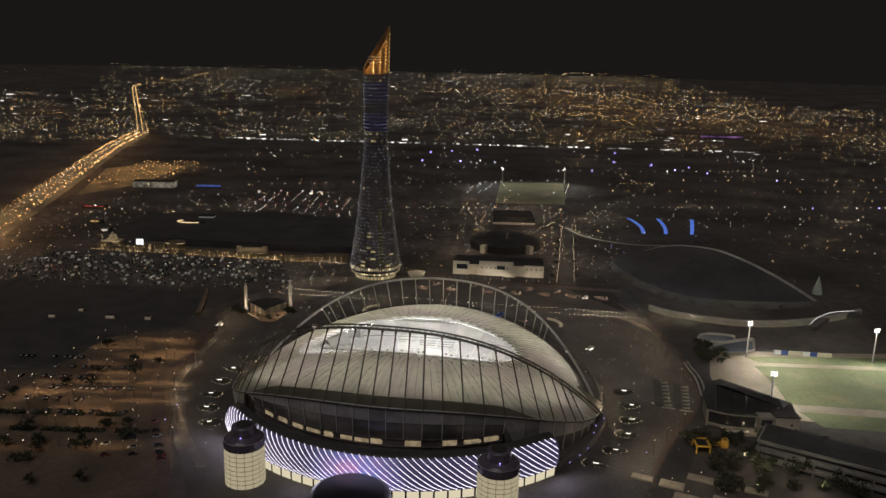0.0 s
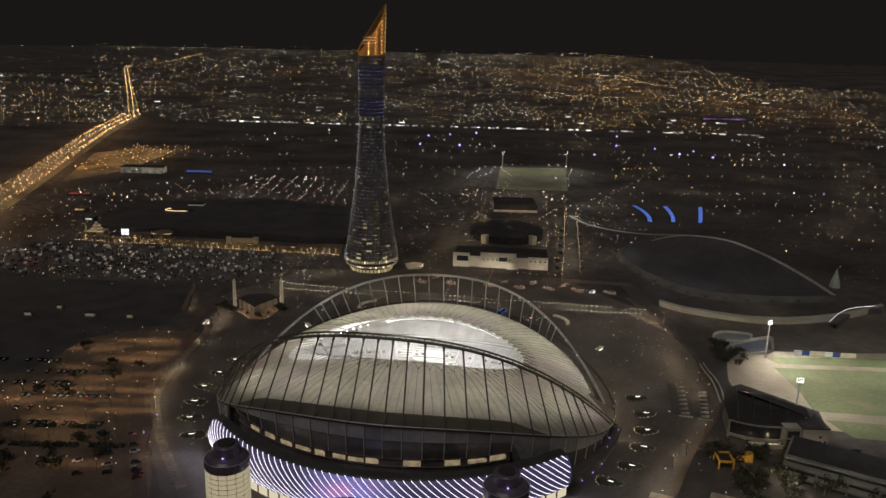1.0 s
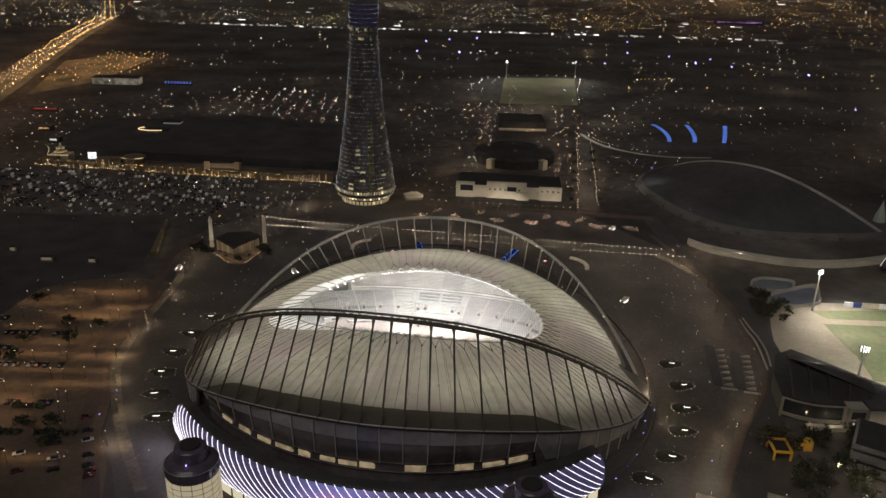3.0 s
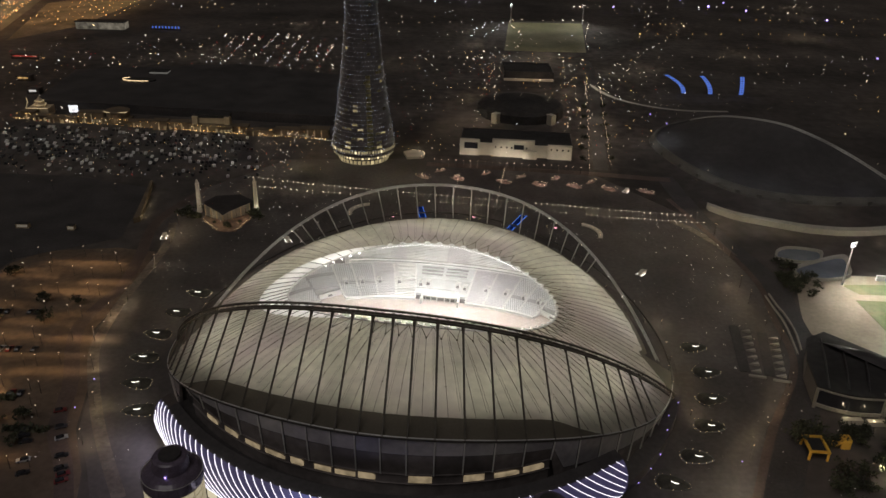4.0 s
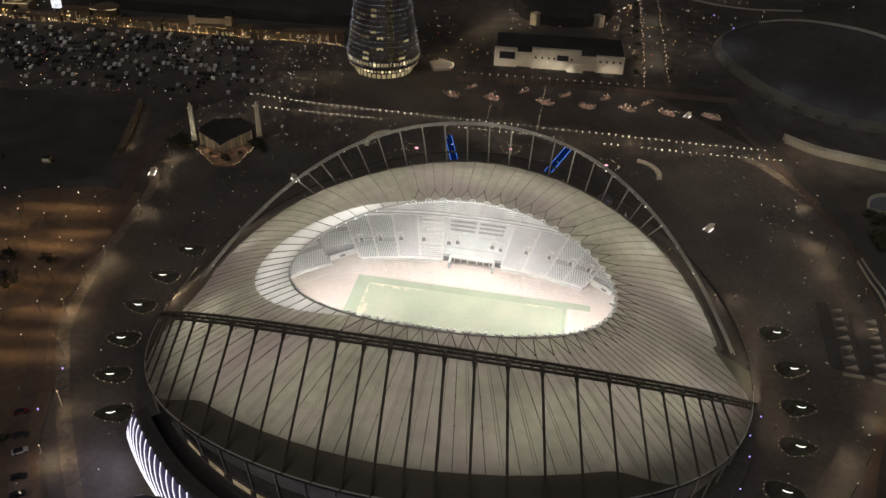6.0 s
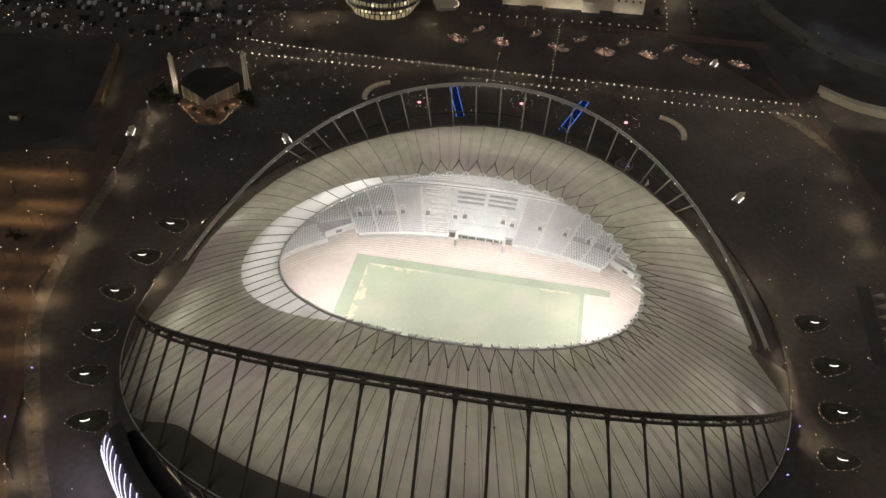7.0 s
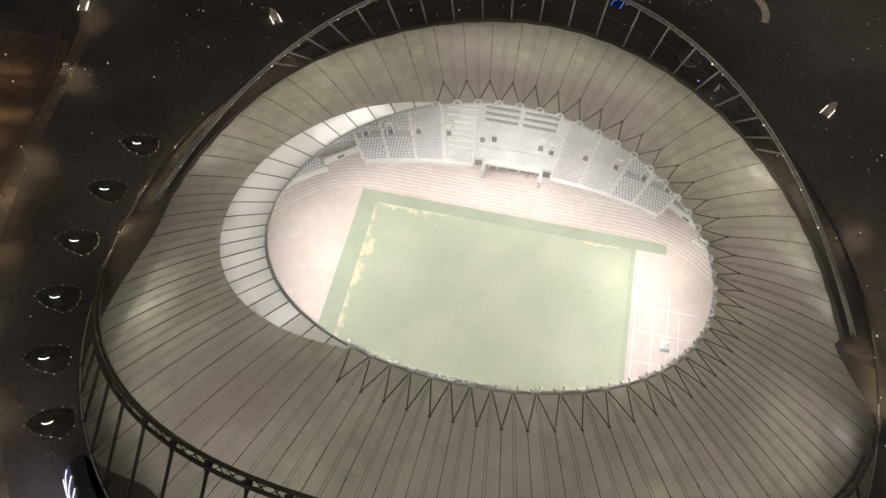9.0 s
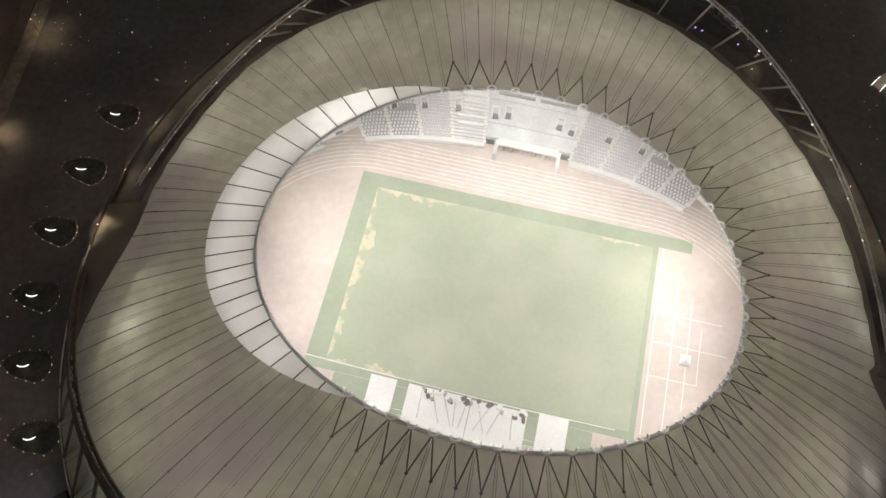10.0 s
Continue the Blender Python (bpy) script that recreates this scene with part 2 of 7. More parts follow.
def led_picture(m, centre, reach, power):
    """The moving picture on the LED mesh, held still: a blue and pink patch that fades outwards."""
    nt = m.node_tree
    b = nt.nodes["Principled BSDF"]
    co, di, r, nz, ramp, add = (nt.nodes.new(k) for k in ("ShaderNodeTexCoord", "ShaderNodeVectorMath", "ShaderNodeMapRange", "ShaderNodeTexNoise", "ShaderNodeValToRGB", "ShaderNodeMix"))
    di.operation = "DISTANCE"
    di.inputs[1].default_value = centre
    nt.links.new(co.outputs["Object"], di.inputs[0])
    nt.links.new(di.outputs["Value"], r.inputs["Value"])
    r.interpolation_type = "SMOOTHSTEP"
    r.inputs["From Min"].default_value, r.inputs["From Max"].default_value = reach, 2.0
    nz.inputs["Scale"].default_value, nz.inputs["Detail"].default_value = 0.11, 2
    nt.links.new(co.outputs["Object"], nz.inputs["Vector"])
    e = ramp.color_ramp.elements
    e[0].position, e[0].color = 0.36, (0.08, 0.30, 1.0, 1)
    e[1].position, e[1].color = 0.74, (0.85, 0.35, 0.75, 1)
    nt.links.new(nz.outputs["Fac"], ramp.inputs[0])
    add.data_type = "RGBA"
    nt.links.new(r.outputs[0], add.inputs[0])
    base, strength = b.inputs["Emission Color"].default_value[:], b.inputs["Emission Strength"].default_value
    add.inputs[6].default_value = base
    nt.links.new(ramp.outputs[0], add.inputs[7])
    nt.links.new(add.outputs[2], b.inputs["Emission Color"])
    r2 = nt.nodes.new("ShaderNodeMapRange")
    r2.inputs["To Min"].default_value, r2.inputs["To Max"].default_value = strength, power
    nt.links.new(r.outputs[0], r2.inputs["Value"])
    nt.links.new(r2.outputs[0], b.inputs["Emission Strength"])
    return m


led_picture(M_LEDWALL, (-6.0, -110.0, 6.0), 27.0, 0.45)
G_LOUNGE = mottled(glow("lit_lounge_window", (1.0, 0.77, 0.47), 0.5, 0.5), 0.22, 0.35)
G_SHOP = glow("lit_shop_front", (1.0, 0.94, 0.88), 1.7, 0.1)
G_LOBBY = glow("lit_lobby_window", (1.0, 0.88, 0.62), 0.62, 0.85)
G_TORCHBLUE = glow("tower_blue_panel_light", (0.30, 0.25, 0.52), 0.07, 0.3)
G_MALLWIN = glow("mall_window_light", (1.0, 0.76, 0.42), 0.5, 0.15)
G_SCREEN = glow("screen_cell_light", (0.15, 0.29, 1.0), 1.2, 0.3)
G_MAST = glow("mast_lamp_light", (1.0, 0.97, 0.95), 7.0, 0.8)
G_STAIR = mottled(glow("tower_stair_light", (1.0, 0.82, 0.42), 0.10, 0.3), 0.3, 0.2)
G_TORCHWARM = glow("tower_warm_window_light", (1.0, 0.82, 0.42), 0.35, 0.05)


# ---- mesh building ----
class Mesh:
    def __init__(self):
        self.v, self.f = [], []

    def add(self, verts, faces):
        k = len(self.v)
        self.v += [tuple(p) for p in verts]
        self.f += [tuple(i + k for i in f) for f in faces]
        return self

    def box(self, x, y, z, sx, sy, sz, turn=0.0):
        """A box on its base's middle (x, y, z)."""
        c, s = math.cos(turn), math.sin(turn)
        out = []
        for dz in (0, sz):
            for dx, dy in ((-sx / 2, -sy / 2), (sx / 2, -sy / 2), (sx / 2, sy / 2), (-sx / 2, sy / 2)):
                out.append((x + c * dx - s * dy, y + s * dx + c * dy, z + dz))
        return self.add(out, [(3, 2, 1, 0), (4, 5, 6, 7), (0, 1, 5, 4), (1, 2, 6, 5), (2, 3, 7, 6), (3, 0, 4, 7)])

    def prism(self, poly, z0, z1):
        n = len(poly)
        return self.add([(x, y, z0) for x, y in poly] + [(x, y, z1) for x, y in poly],
                        [tuple(range(n - 1, -1, -1)), tuple(range(n, 2 * n))] + [(i, (i + 1) % n, n + (i + 1) % n, n + i) for i in range(n)])

    def grid(self, rows, closed=False):
        n = len(rows[0])
        faces = []
        for i in range(len(rows) - 1):
            for j in range(n if closed else n - 1):
                k = (j + 1) % n
                faces.append((i * n + j, i * n + k, (i + 1) * n + k, (i + 1) * n + j))
        return self.add([p for r in rows for p in r], faces)

    def tube(self, pts, r, n=5, closed=False):
        pts = [Vector(p) for p in pts]
        rings = []
        m = len(pts)
        for i, p in enumerate(pts):
            a = pts[(i - 1) % m] if closed or i else p
            b = pts[(i + 1) % m] if closed or i < m - 1 else p
            d = (b - a).normalized()
            rad = r(i / max(1, m - 1)) if callable(r) else r
            side = d.cross(Vector((0, 0, 1)))
            side = side.normalized() if side.length > 1e-4 else Vector((1, 0, 0))
            up = side.cross(d)
            rings.append([p + rad * (math.cos(2 * math.pi * k / n) * side + math.sin(2 * math.pi * k / n) * up) for k in range(n)])
        if closed:
            rings.append(rings[0])
        self.grid(rings, closed=True)
        if not closed:
            k = len(self.v)
            self.f += [tuple(range(k - n, k)), tuple(range(k - n * len(rings) + n - 1, k - n * len(rings) - 1, -1))]
        return self

    def octa(self, p, r, stretch=1.0):
        x, y, z = p
        return self.add([(x + r, y, z), (x, y + r, z), (x - r, y, z), (x, y - r, z), (x, y, z + r * stretch), (x, y, z - r * stretch)],
                        [(0, 1, 4), (1, 2, 4), (2, 3, 4), (3, 0, 4), (1, 0, 5), (2, 1, 5), (3, 2, 5), (0, 3, 5)])

    def lathe(self, profile, n=32, at=(0, 0, 0)):
        rows = [[(at[0] + r * math.cos(2 * math.pi * k / n), at[1] + r * math.sin(2 * math.pi * k / n), at[2] + z) for k in range(n)] for r, z in profile]
        return self.grid(rows, closed=True)

    def data(self, name, material, smooth=False):
        me = bpy.data.meshes.new(name)
        me.from_pydata(self.v, [], self.f)
        me.materials.append(material)
        if smooth:
            me.polygons.foreach_set("use_smooth", [True] * len(me.polygons))
        me.update()
        return me

    def ob(self, name, material, parent=None, label="", smooth=False, kind=""):
        o = new(name, self.data(name, material, smooth))
        if parent is not None:
            o.parent = parent
        return tagged(o, label, kind=kind)


def thing(name, label, category, m=None, group=""):
    o = new(name)
    if m is not None:
        o.matrix_world = m
    return tagged(o, label, category, group)


def setting(name, mesh, material, smooth=False):
    return tagged(mesh.ob(name, material, smooth=smooth), kind="structure")


def stuff(name, mesh, material, label, category):
    return tagged(mesh.ob(name, material), label, category, kind="stuff")


# ---- ground, roads and plaza ----
def rise(d):
    """The land rises gently past two kilometres."""
    if d < 2200:
        return 0.0
    far = 2200 + (d - 2200) * (1 + (d - 2200) * 0.000688)
    return 187 * (1 - d / far)


def on_ground(x, y):
    return rise(math.hypot(x, y))


g = Mesh()
rings = [0.5, 150, 300, 500, 700, 900, 1200, 1600, 2000, 2200, 2400, 2600, 2900, 3200, 3600, 4000, 4400, 4750]
g.grid([[(d * math.cos(2 * math.pi * k / 120), d * math.sin(2 * math.pi * k / 120), rise(d)) for k in range(120)] for d in rings], closed=True)
g.f.append(tuple(range(120)))
setting("ground", g, M_GROUND, smooth=True)


def smooth_line(pts, steps=10):
    """A curve through the points (Catmull-Rom)."""
    p = [Vector(q) for q in pts]
    p = [2 * p[0] - p[1]] + p + [2 * p[-1] - p[-2]]
    out = []
    for i in range(1, len(p) - 2):
        for k in range(steps):
            t = k / steps
            a, b, c, d = p[i - 1:i + 3]
            out.append(0.5 * (2 * b + (c - a) * t + (2 * a - 5 * b + 4 * c - d) * t * t + (3 * b - 3 * c + d - a) * t ** 3))
    return out + [p[-2]]


def ribbon(name, pts, width, z, material, kerb=0.0):
    line = smooth_line([(x, y, 0) for x, y in pts])
    left, right = [], []
    for i, p in enumerate(line):
        d = (line[min(i + 1, len(line) - 1)] - line[max(i - 1, 0)]).normalized()
        n = Vector((-d.y, d.x, 0))
        h = z + on_ground(p.x, p.y)
        left.append(p + n * width / 2 + Vector((0, 0, h)))
        right.append(p - n * width / 2 + Vector((0, 0, h)))
    m = Mesh()
    down = Vector((0, 0, -0.15 - kerb))
    m.grid([[p + down for p in right], right, left, [p + down for p in left]])
    return setting(name, m, material)


plaza = Mesh()
plaza_poly = [(-160, 545), (-152, 508), (-150, 477), (-155, 431), (-141, 391), (-135, 364), (-124, 344), (-106, 305), (-95, 265), (60, 255), (100, 330), (121, 372), (150, 425), (158, 494), (152, 560), (100, 640), (-30, 662), (-110, 655), (-150, 600)]
plaza.prism(plaza_poly, -0.2, 0.12)
setting("pavement", plaza, M_PLAZA)
ribbon("road_1", [(147, 640), (152, 560), (164, 494), (160, 456), (153, 415), (127, 367), (108, 330), (96, 290)], 12, 0.10, M_ASPHALT)
ribbon("pavement_1", [(140, 600), (149, 552), (157, 494), (152.5, 456), (146, 415), (119.5, 370), (101, 334)], 3.2, 0.22, M_REDPAVE)
ribbon("road_2", [(-150, 600), (-165, 548), (-160, 500), (-158, 470), (-163, 432), (-149, 390), (-143, 364), (-131, 342), (-114, 300)], 6, 0.09, M_REDPAVE)
ribbon("ramp_wall", [(158.5, 478), (158.2, 466), (158.6, 456), (157.4, 442), (154.0, 427)], 0.7, 0.8, M_RIM, 0.7)
ribbon("ramp_wall_1", [(156.0, 476), (155.6, 464), (155.8, 454), (154.4, 442), (151.2, 424)], 0.7, 0.8, M_RIM, 0.7)
ribbon("highway", [(-428, 600), (-450, 705), (-476, 830), (-548, 1140), (-630, 1480), (-690, 1790)], 40, 0.07, M_HIGHWAY)
ribbon("highway_1", [(-690, 1790), (-800, 2070), (-901, 2325), (-1060, 2722), (-1213, 3111), (-1240, 3240)], 34, 0.07, M_HIGHWAY)
# two strips of painted lamp glow on the paving, right and left edge
ribbon("edge_glow_strip", [(132, 566), (139.5, 557), (146, 545), (151, 533), (155, 520)], 5, 0.17, M_EDGEGLOW)
ribbon("edge_glow_strip_1", [(-156, 545), (-151, 518), (-151, 490), (-152.5, 457), (-151.5, 432), (-149, 414), (-141, 393), (-131, 371), (-121.5, 353), (-108, 330)], 4.5, 0.17, M_EDGEGLOW)
ribbon("road_3", [(-14, 653), (44, 648), (98, 642), (150, 634)], 8, 0.14, M_REDPAVE)
ribbon("pavement_4", [(139, 884), (144, 862), (152, 842), (165, 826), (185, 812), (210, 805), (245, 806)], 4, 0.10, M_RIM)
ribbon("road_4", [(106, 650), (118, 730), (133, 830), (146, 920), (150, 1000)], 10, 0.08, M_ASPHALT)
ribbon("road_5", [(-330, 690), (-240, 685), (-150, 678), (-100, 650)], 10, 0.08, M_ASPHALT)

lot = Mesh()
lot.prism([(-330, 290), (-110, 290), (-125, 342), (-136, 364), (-142, 391), (-156, 431), (-152, 470), (-154, 508), (-175, 512), (-209, 506), (-221, 492), (-229, 442), (-330, 418)], -0.2, 0.06)
setting("parking_ground", lot, M_SANDLOT)
lot = Mesh()
lot.prism([(-385, 738), (-90, 712), (-100, 660), (-160, 640), (-330, 655), (-365, 690)], -0.2, 0.03)
setting("parking_ground_1", lot, M_ASPHALT)
lot = Mesh()
lot.prism([(-478, 1010), (-436, 1100), (-428, 1290), (-498, 1325), (-540, 1250)], -0.2, 0.03)
setting("parking_ground_2", lot, M_AMBERLOT)

# sports ground with a sand track round it
clay = Mesh()
clay.prism([(177, 500), (175, 484), (168, 462), (163, 444), (171, 432), (186, 415), (192, 396), (420, 372), (420, 505), (260, 500)], -0.2, 0.05)
setting("sand_track", clay, M_CLAY)
grass = Mesh()
grass.prism([(200, 474), (201, 440), (198, 417), (420, 392), (420, 466)], -0.2, 0.10)
setting("grass_field", grass, M_FIELD)
verge = Mesh()
verge.prism([(200, 490), (205, 480), (420, 473), (420, 497)], -0.2, 0.09)
setting("grass_verge", verge, M_FIELD)
verge = Mesh()
verge.prism([(200, 407), (420, 380), (420, 365), (205, 388)], -0.2, 0.09)
setting("grass_verge_1", verge, M_FIELD)
field = Mesh()
field.prism([(66, 1030), (158, 1030), (182, 1212), (84, 1206)], -0.2, 0.10)
setting("far_grass_field", field, M_DRYGRASS)


# ---- stadium: the roof ----
stadium = thing("stadium", "large oval stadium with a pale ribbed membrane roof and two arches", "stadium", STADIUM)
N = 66
TAU = 2 * math.pi


def valley(i):
    """The angle of a panel's joint: the panels are narrower on the near side than on the far side."""
    a = TAU * i / N
    waves = ((-0.1151, 0.0360), (-0.0042, -0.0087), (-0.0038, 0.0050), (-0.0088, -0.0134), (-0.0065, 0.0066), (0.0035, 0.0034))
    return a + 0.1281 + sum(c * math.cos(k * a) + s * math.sin(k * a) for k, (c, s) in enumerate(waves, 1))


def ring_in(p):
    c, s = math.cos(p), math.sin(p)
    return Vector(((54.4 if c > 0 else 55.4) * c, 43.5 * s, 36.3 - 9.1 * c * c - 4.9 * s))


def ring_out(p):
    c, s = math.cos(p), math.sin(p)
    q, e, b, zm, ze, zq = (1.88, 0.51, 99.5, 23.3, 5.8, 2.04) if s > 0 else (2.06, 0.53, 99.3, 37.4, 5.4, 2.62)
    return Vector((102.3 * c, math.copysign(b * max(0.0, 1 - abs(c) ** q) ** e, s), ze + (zm - ze) * (1 - abs(c) ** zq)))


def roof(p, r, lift=0.0):
    """A point of the roof at the angle p, from the opening's edge (r = 0) to the gutter (r = 1)."""
    a, b = ring_in(p), ring_out(p)
    return a.lerp(b, r) + Vector((0, 0, lift + 2.2 * math.sin(math.pi * min(1, max(0, r)))))


def sheet_start(p):
    x = ((p % TAU) - 3.12) / 1.2
    return 0.272 * math.cos(math.pi / 2 * x) ** 1.1 if abs(x) < 1 else 0.0


def sheet_end(p):
    """Where the pale membrane stops: short of the edge on the far side, close to it on the near side."""
    c, s = math.cos(p), math.sin(p)
    q = p % TAU
    far = 0.705 + 0.045 * math.exp(-((q - 2.5) / 0.25) ** 2) - 0.045 * math.exp(-((q - 1.8) / 0.45) ** 2) + 0.03 * math.exp(-(q / 0.12) ** 2)
    if s >= 0:
        return far
    q -= TAU
    ramp = max(0.0, min(1.0, (q + 2.37) / 0.2, (-0.78 - q) / 0.22))
    near = 1 - 0.006 - 0.147 * abs(s) ** 0.4 * ramp * ramp * (3 - 2 * ramp)
    k = min(1.0, -s / 0.22) if c > 0 else min(1.0, max(0.0, -s - 0.05) / 0.5)
    return far + (near - far) * k * k * (3 - 2 * k)


roof_frame = Mesh()
roof_frame.tube([roof(TAU * k / 128, 0, 0.1) for k in range(128)], 0.38, 6, closed=True)
roof_frame = roof_frame.ob("roof", M_STEELL, stadium, "pale ribbed membrane roof with an oval opening", smooth=True)
outer_beam = Mesh()
outer_beam.tube([roof(TAU * k / 160, 1, -0.2) for k in range(160)], 0.45, 6, closed=True)
outer_beam.ob("gutter_beam", M_STEELD, stadium, smooth=True)

for i in range(N):
    p0, p1 = valley(i), valley(i + 1)
    pq = (p0 + p1) / 2
    rows = []
    for k in range(9):
        row = []
        for j in range(5):
            p = p0 + (p1 - p0) * j / 4
            fold = 1 - abs(j - 2) / 2
            a, b = sheet_start(p), sheet_end(p) + (0.007 * fold if math.sin(pq) > 0 else 0)
            row.append(roof(p, a + (b - a) * k / 8, 0.12 * fold * min(1, k / 2)))
        rows.append(row)
    Mesh().grid(rows).ob("membrane_panel", M_MEMB, roof_frame, smooth=True)
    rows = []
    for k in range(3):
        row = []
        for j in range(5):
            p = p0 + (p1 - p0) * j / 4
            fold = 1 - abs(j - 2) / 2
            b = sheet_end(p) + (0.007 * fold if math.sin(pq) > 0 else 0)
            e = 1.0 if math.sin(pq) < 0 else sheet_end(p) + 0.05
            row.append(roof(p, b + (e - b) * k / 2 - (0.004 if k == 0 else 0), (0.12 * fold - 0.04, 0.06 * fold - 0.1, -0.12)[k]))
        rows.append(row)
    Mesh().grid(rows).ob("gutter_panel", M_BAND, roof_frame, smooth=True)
    pm = (p0 + p1) / 2
    if sheet_start(pm) > 0.01:
        rows = [[roof(p0 + (p1 - p0) * j / 2, sheet_start(p0 + (p1 - p0) * j / 2) * k / 2, 0.05) for j in range(3)] for k in range(3)]
        Mesh().grid(rows).ob("clear_panel", M_GLASSB, roof_frame, "white translucent sheet")
        bar = Mesh().tube([roof(p0, sheet_start(p0) * k / 3, 0.22) for k in range(4)], 0.13, 4)
        bar.ob("glazing_bar", M_STEELD, roof_frame)
    # the ridge rib with its fork, and the two valley cables
    rib = Mesh()
    a, b = sheet_start(pm), sheet_end(pm)
    fork = a + (0.15 if a < 0.02 else 0.0)
    rib.tube([roof(pm, fork + (b - fork) * k / 8, 0.40) for k in range(9)], 0.09, 5)
    if a < 0.02:
        for p in (p0, p1):
            rib.tube([roof(p, 0, 0.4), roof(pm, fork, 0.45)], 0.15, 4)
        rib.octa(roof(pm, fork, 0.45), 0.45)
    for r in (0.45, 0.62):
        rib.octa(roof(pm, r, 0.42), 0.3)
    rib.ob("ridge_rib", M_RIDGE, roof_frame)
    cable = Mesh()
    for off in (-0.05, 0.05):
        p = p0 + off * (p1 - p0)
        a, b = sheet_start(p), sheet_end(p)
        cable.tube([roof(p, a + (b * 0.95 - a) * k / 8, 0.28) for k in range(9)], 0.05 if a < 0.02 else 0.03, 4)
    cable.ob("valley_cable", M_RIDGE, roof_frame)
    if sheet_start(p0) < 0.02:
        c = roof(p0, 0, 0.5)
        out = (ring_out(p0) - ring_in(p0))
        out.z = 0
        out.normalize()
        side = Vector((-out.y, out.x, 0))
        clip = Mesh().tube([c + Vector((0, 0, 0.35)) + side * math.cos(x) * 1.0 + out * (math.sin(x) * 1.1 - 0.75) for x in [math.pi * k / 8 for k in range(9)]], 0.33, 5)
        clip.ob("ring_bracket", M_BRACKET, roof_frame)

# ---- the two arches ----
ARCH_NEAR, ARCH_FAR = (-1, 104.3, 66.8, 2.63, 10.8, 79.1, 2.63), (1, 100.5, 45.7, 3.38, 5.5, 81.4, 1.86)


def arch_at(k, x):
    side, half, high, p, v0, vm, q = k
    return Vector((half * x, side * (v0 + (vm - v0) * (1 - abs(x) ** q)), high * (1 - abs(x) ** p)))


def arch(k, name, material, wide, label):
    xs = [math.sin(math.pi / 2 * (j / 60 - 1)) for j in range(121)]
    mid = [arch_at(k, x) for x in xs]
    chords = [[], [], []]
    for i, p in enumerate(mid):
        d = (mid[min(i + 1, 120)] - mid[max(i - 1, 0)]).normalized()
        s = d.cross(Vector((0, k[0] * 1.0, 0.9))).normalized()
        n = s.cross(d).normalized()
        for j, (a, b) in enumerate(((-1, 0.4), (1, 0.4), (0, -0.9))):
            chords[j].append(p + s * a * wide + n * b * wide)
    o = Mesh().tube(chords[0], wide * 0.42, 6).ob(name, material, stadium, label, smooth=True)
    for c in chords[1:]:
        Mesh().tube(c, wide * 0.42, 6).ob("chord", material, o, smooth=True)
    lace = Mesh()
    for i in range(0, 120, 2):
        for a, b in ((0, 1), (1, 2), (2, 0)):
            lace.tube([chords[a][i], chords[b][i + 1]], wide * 0.11, 4)
            lace.tube([chords[b][i + 1], chords[a][i + 2]], wide * 0.11, 4)
    lace.ob("lacing", material, o)
    return o


arch_near = arch(ARCH_NEAR, "arch", M_ARCHN, 0.92, "dark steel truss arch over the roof")
arch_far = arch(ARCH_FAR, "arch", M_ARCHF, 0.54, "pale steel truss arch")


def far_edge(u):
    """A point on the far edge of the membrane's gutter."""
    p = math.acos(max(-1, min(1, u / 102.3)))
    return roof(p, sheet_end(p) + 0.045, 0.05)


for i in range(N):
    p = valley(i) - TAU
    if not -2.66 < p < -0.42:
        continue
    p += 0.028 * min(1.0, max(0.0, (-1.4 - p) / 0.5))
    u = 102.3 * math.cos(p)
    top, foot = arch_at(ARCH_NEAR, u * (0.858 + 0.035 * (u / 80) ** 2) / 104.3), roof(p, 1.0, 0.1)
    strut = Mesh().tube([top, top.lerp(foot, 0.5), foot], 0.34, 6)
    strut.tube([top.lerp(foot, 0.01), top.lerp(foot, 0.04), top.lerp(foot, 0.085)], lambda t: 0.82 - 0.45 * t, 6)
    strut.ob("strut", M_ARCHN, arch_near)
FAR_U = [0.2 + 9.2 * k - 0.022 * k ** 3 for k in range(-10, 11)]
for i, u in enumerate(FAR_U):
    top, foot = arch_at(ARCH_FAR, u / 100.5), far_edge(u * 1.09)
    Mesh().tube([top, foot], 0.30, 6).ob("strut", M_ARCHF, arch_far)
    if i < len(FAR_U) - 1:
        c = Mesh()
        c.tube([top, far_edge(FAR_U[i + 1] * 1.09)], 0.035, 4)
        c.tube([arch_at(ARCH_FAR, FAR_U[i + 1] / 100.5), foot], 0.035, 4)
        c.ob("brace_cable", M_STEELD, arch_far)
lights = Mesh()
for k, j in ((ARCH_NEAR, 96), (ARCH_FAR, 64)):
    for i in range(j):
        x = -0.97 + 1.94 * i / (j - 1)
        lights.octa(arch_at(k, x) + Vector((0, -1.1, -0.5)), 0.17 if abs(x) < 0.45 else 0.24)
tagged(lights.ob("arch_lighting", glow("arch_lamps", (1.0, 0.92, 0.78), 5.0, 0.05), stadium), kind="stuff")

# ---- the front: bulging drum with light stripes, gallery, columns ----
def drum(p, z, grow=0.0):
    return Vector(((108.6 + grow) * math.cos(p), (111.6 + grow) * math.sin(p), z))


P_LEFT, P_RIGHT = -2.44, -0.735
BULGE = [(-1.6, 4.0), (-0.5, 6.2), (0.0, 9.0), (-0.1, 12.0), (-0.7, 14.8), (-2.0, 17.4), (-4.2, 19.4), (-7.0, 20.3)]


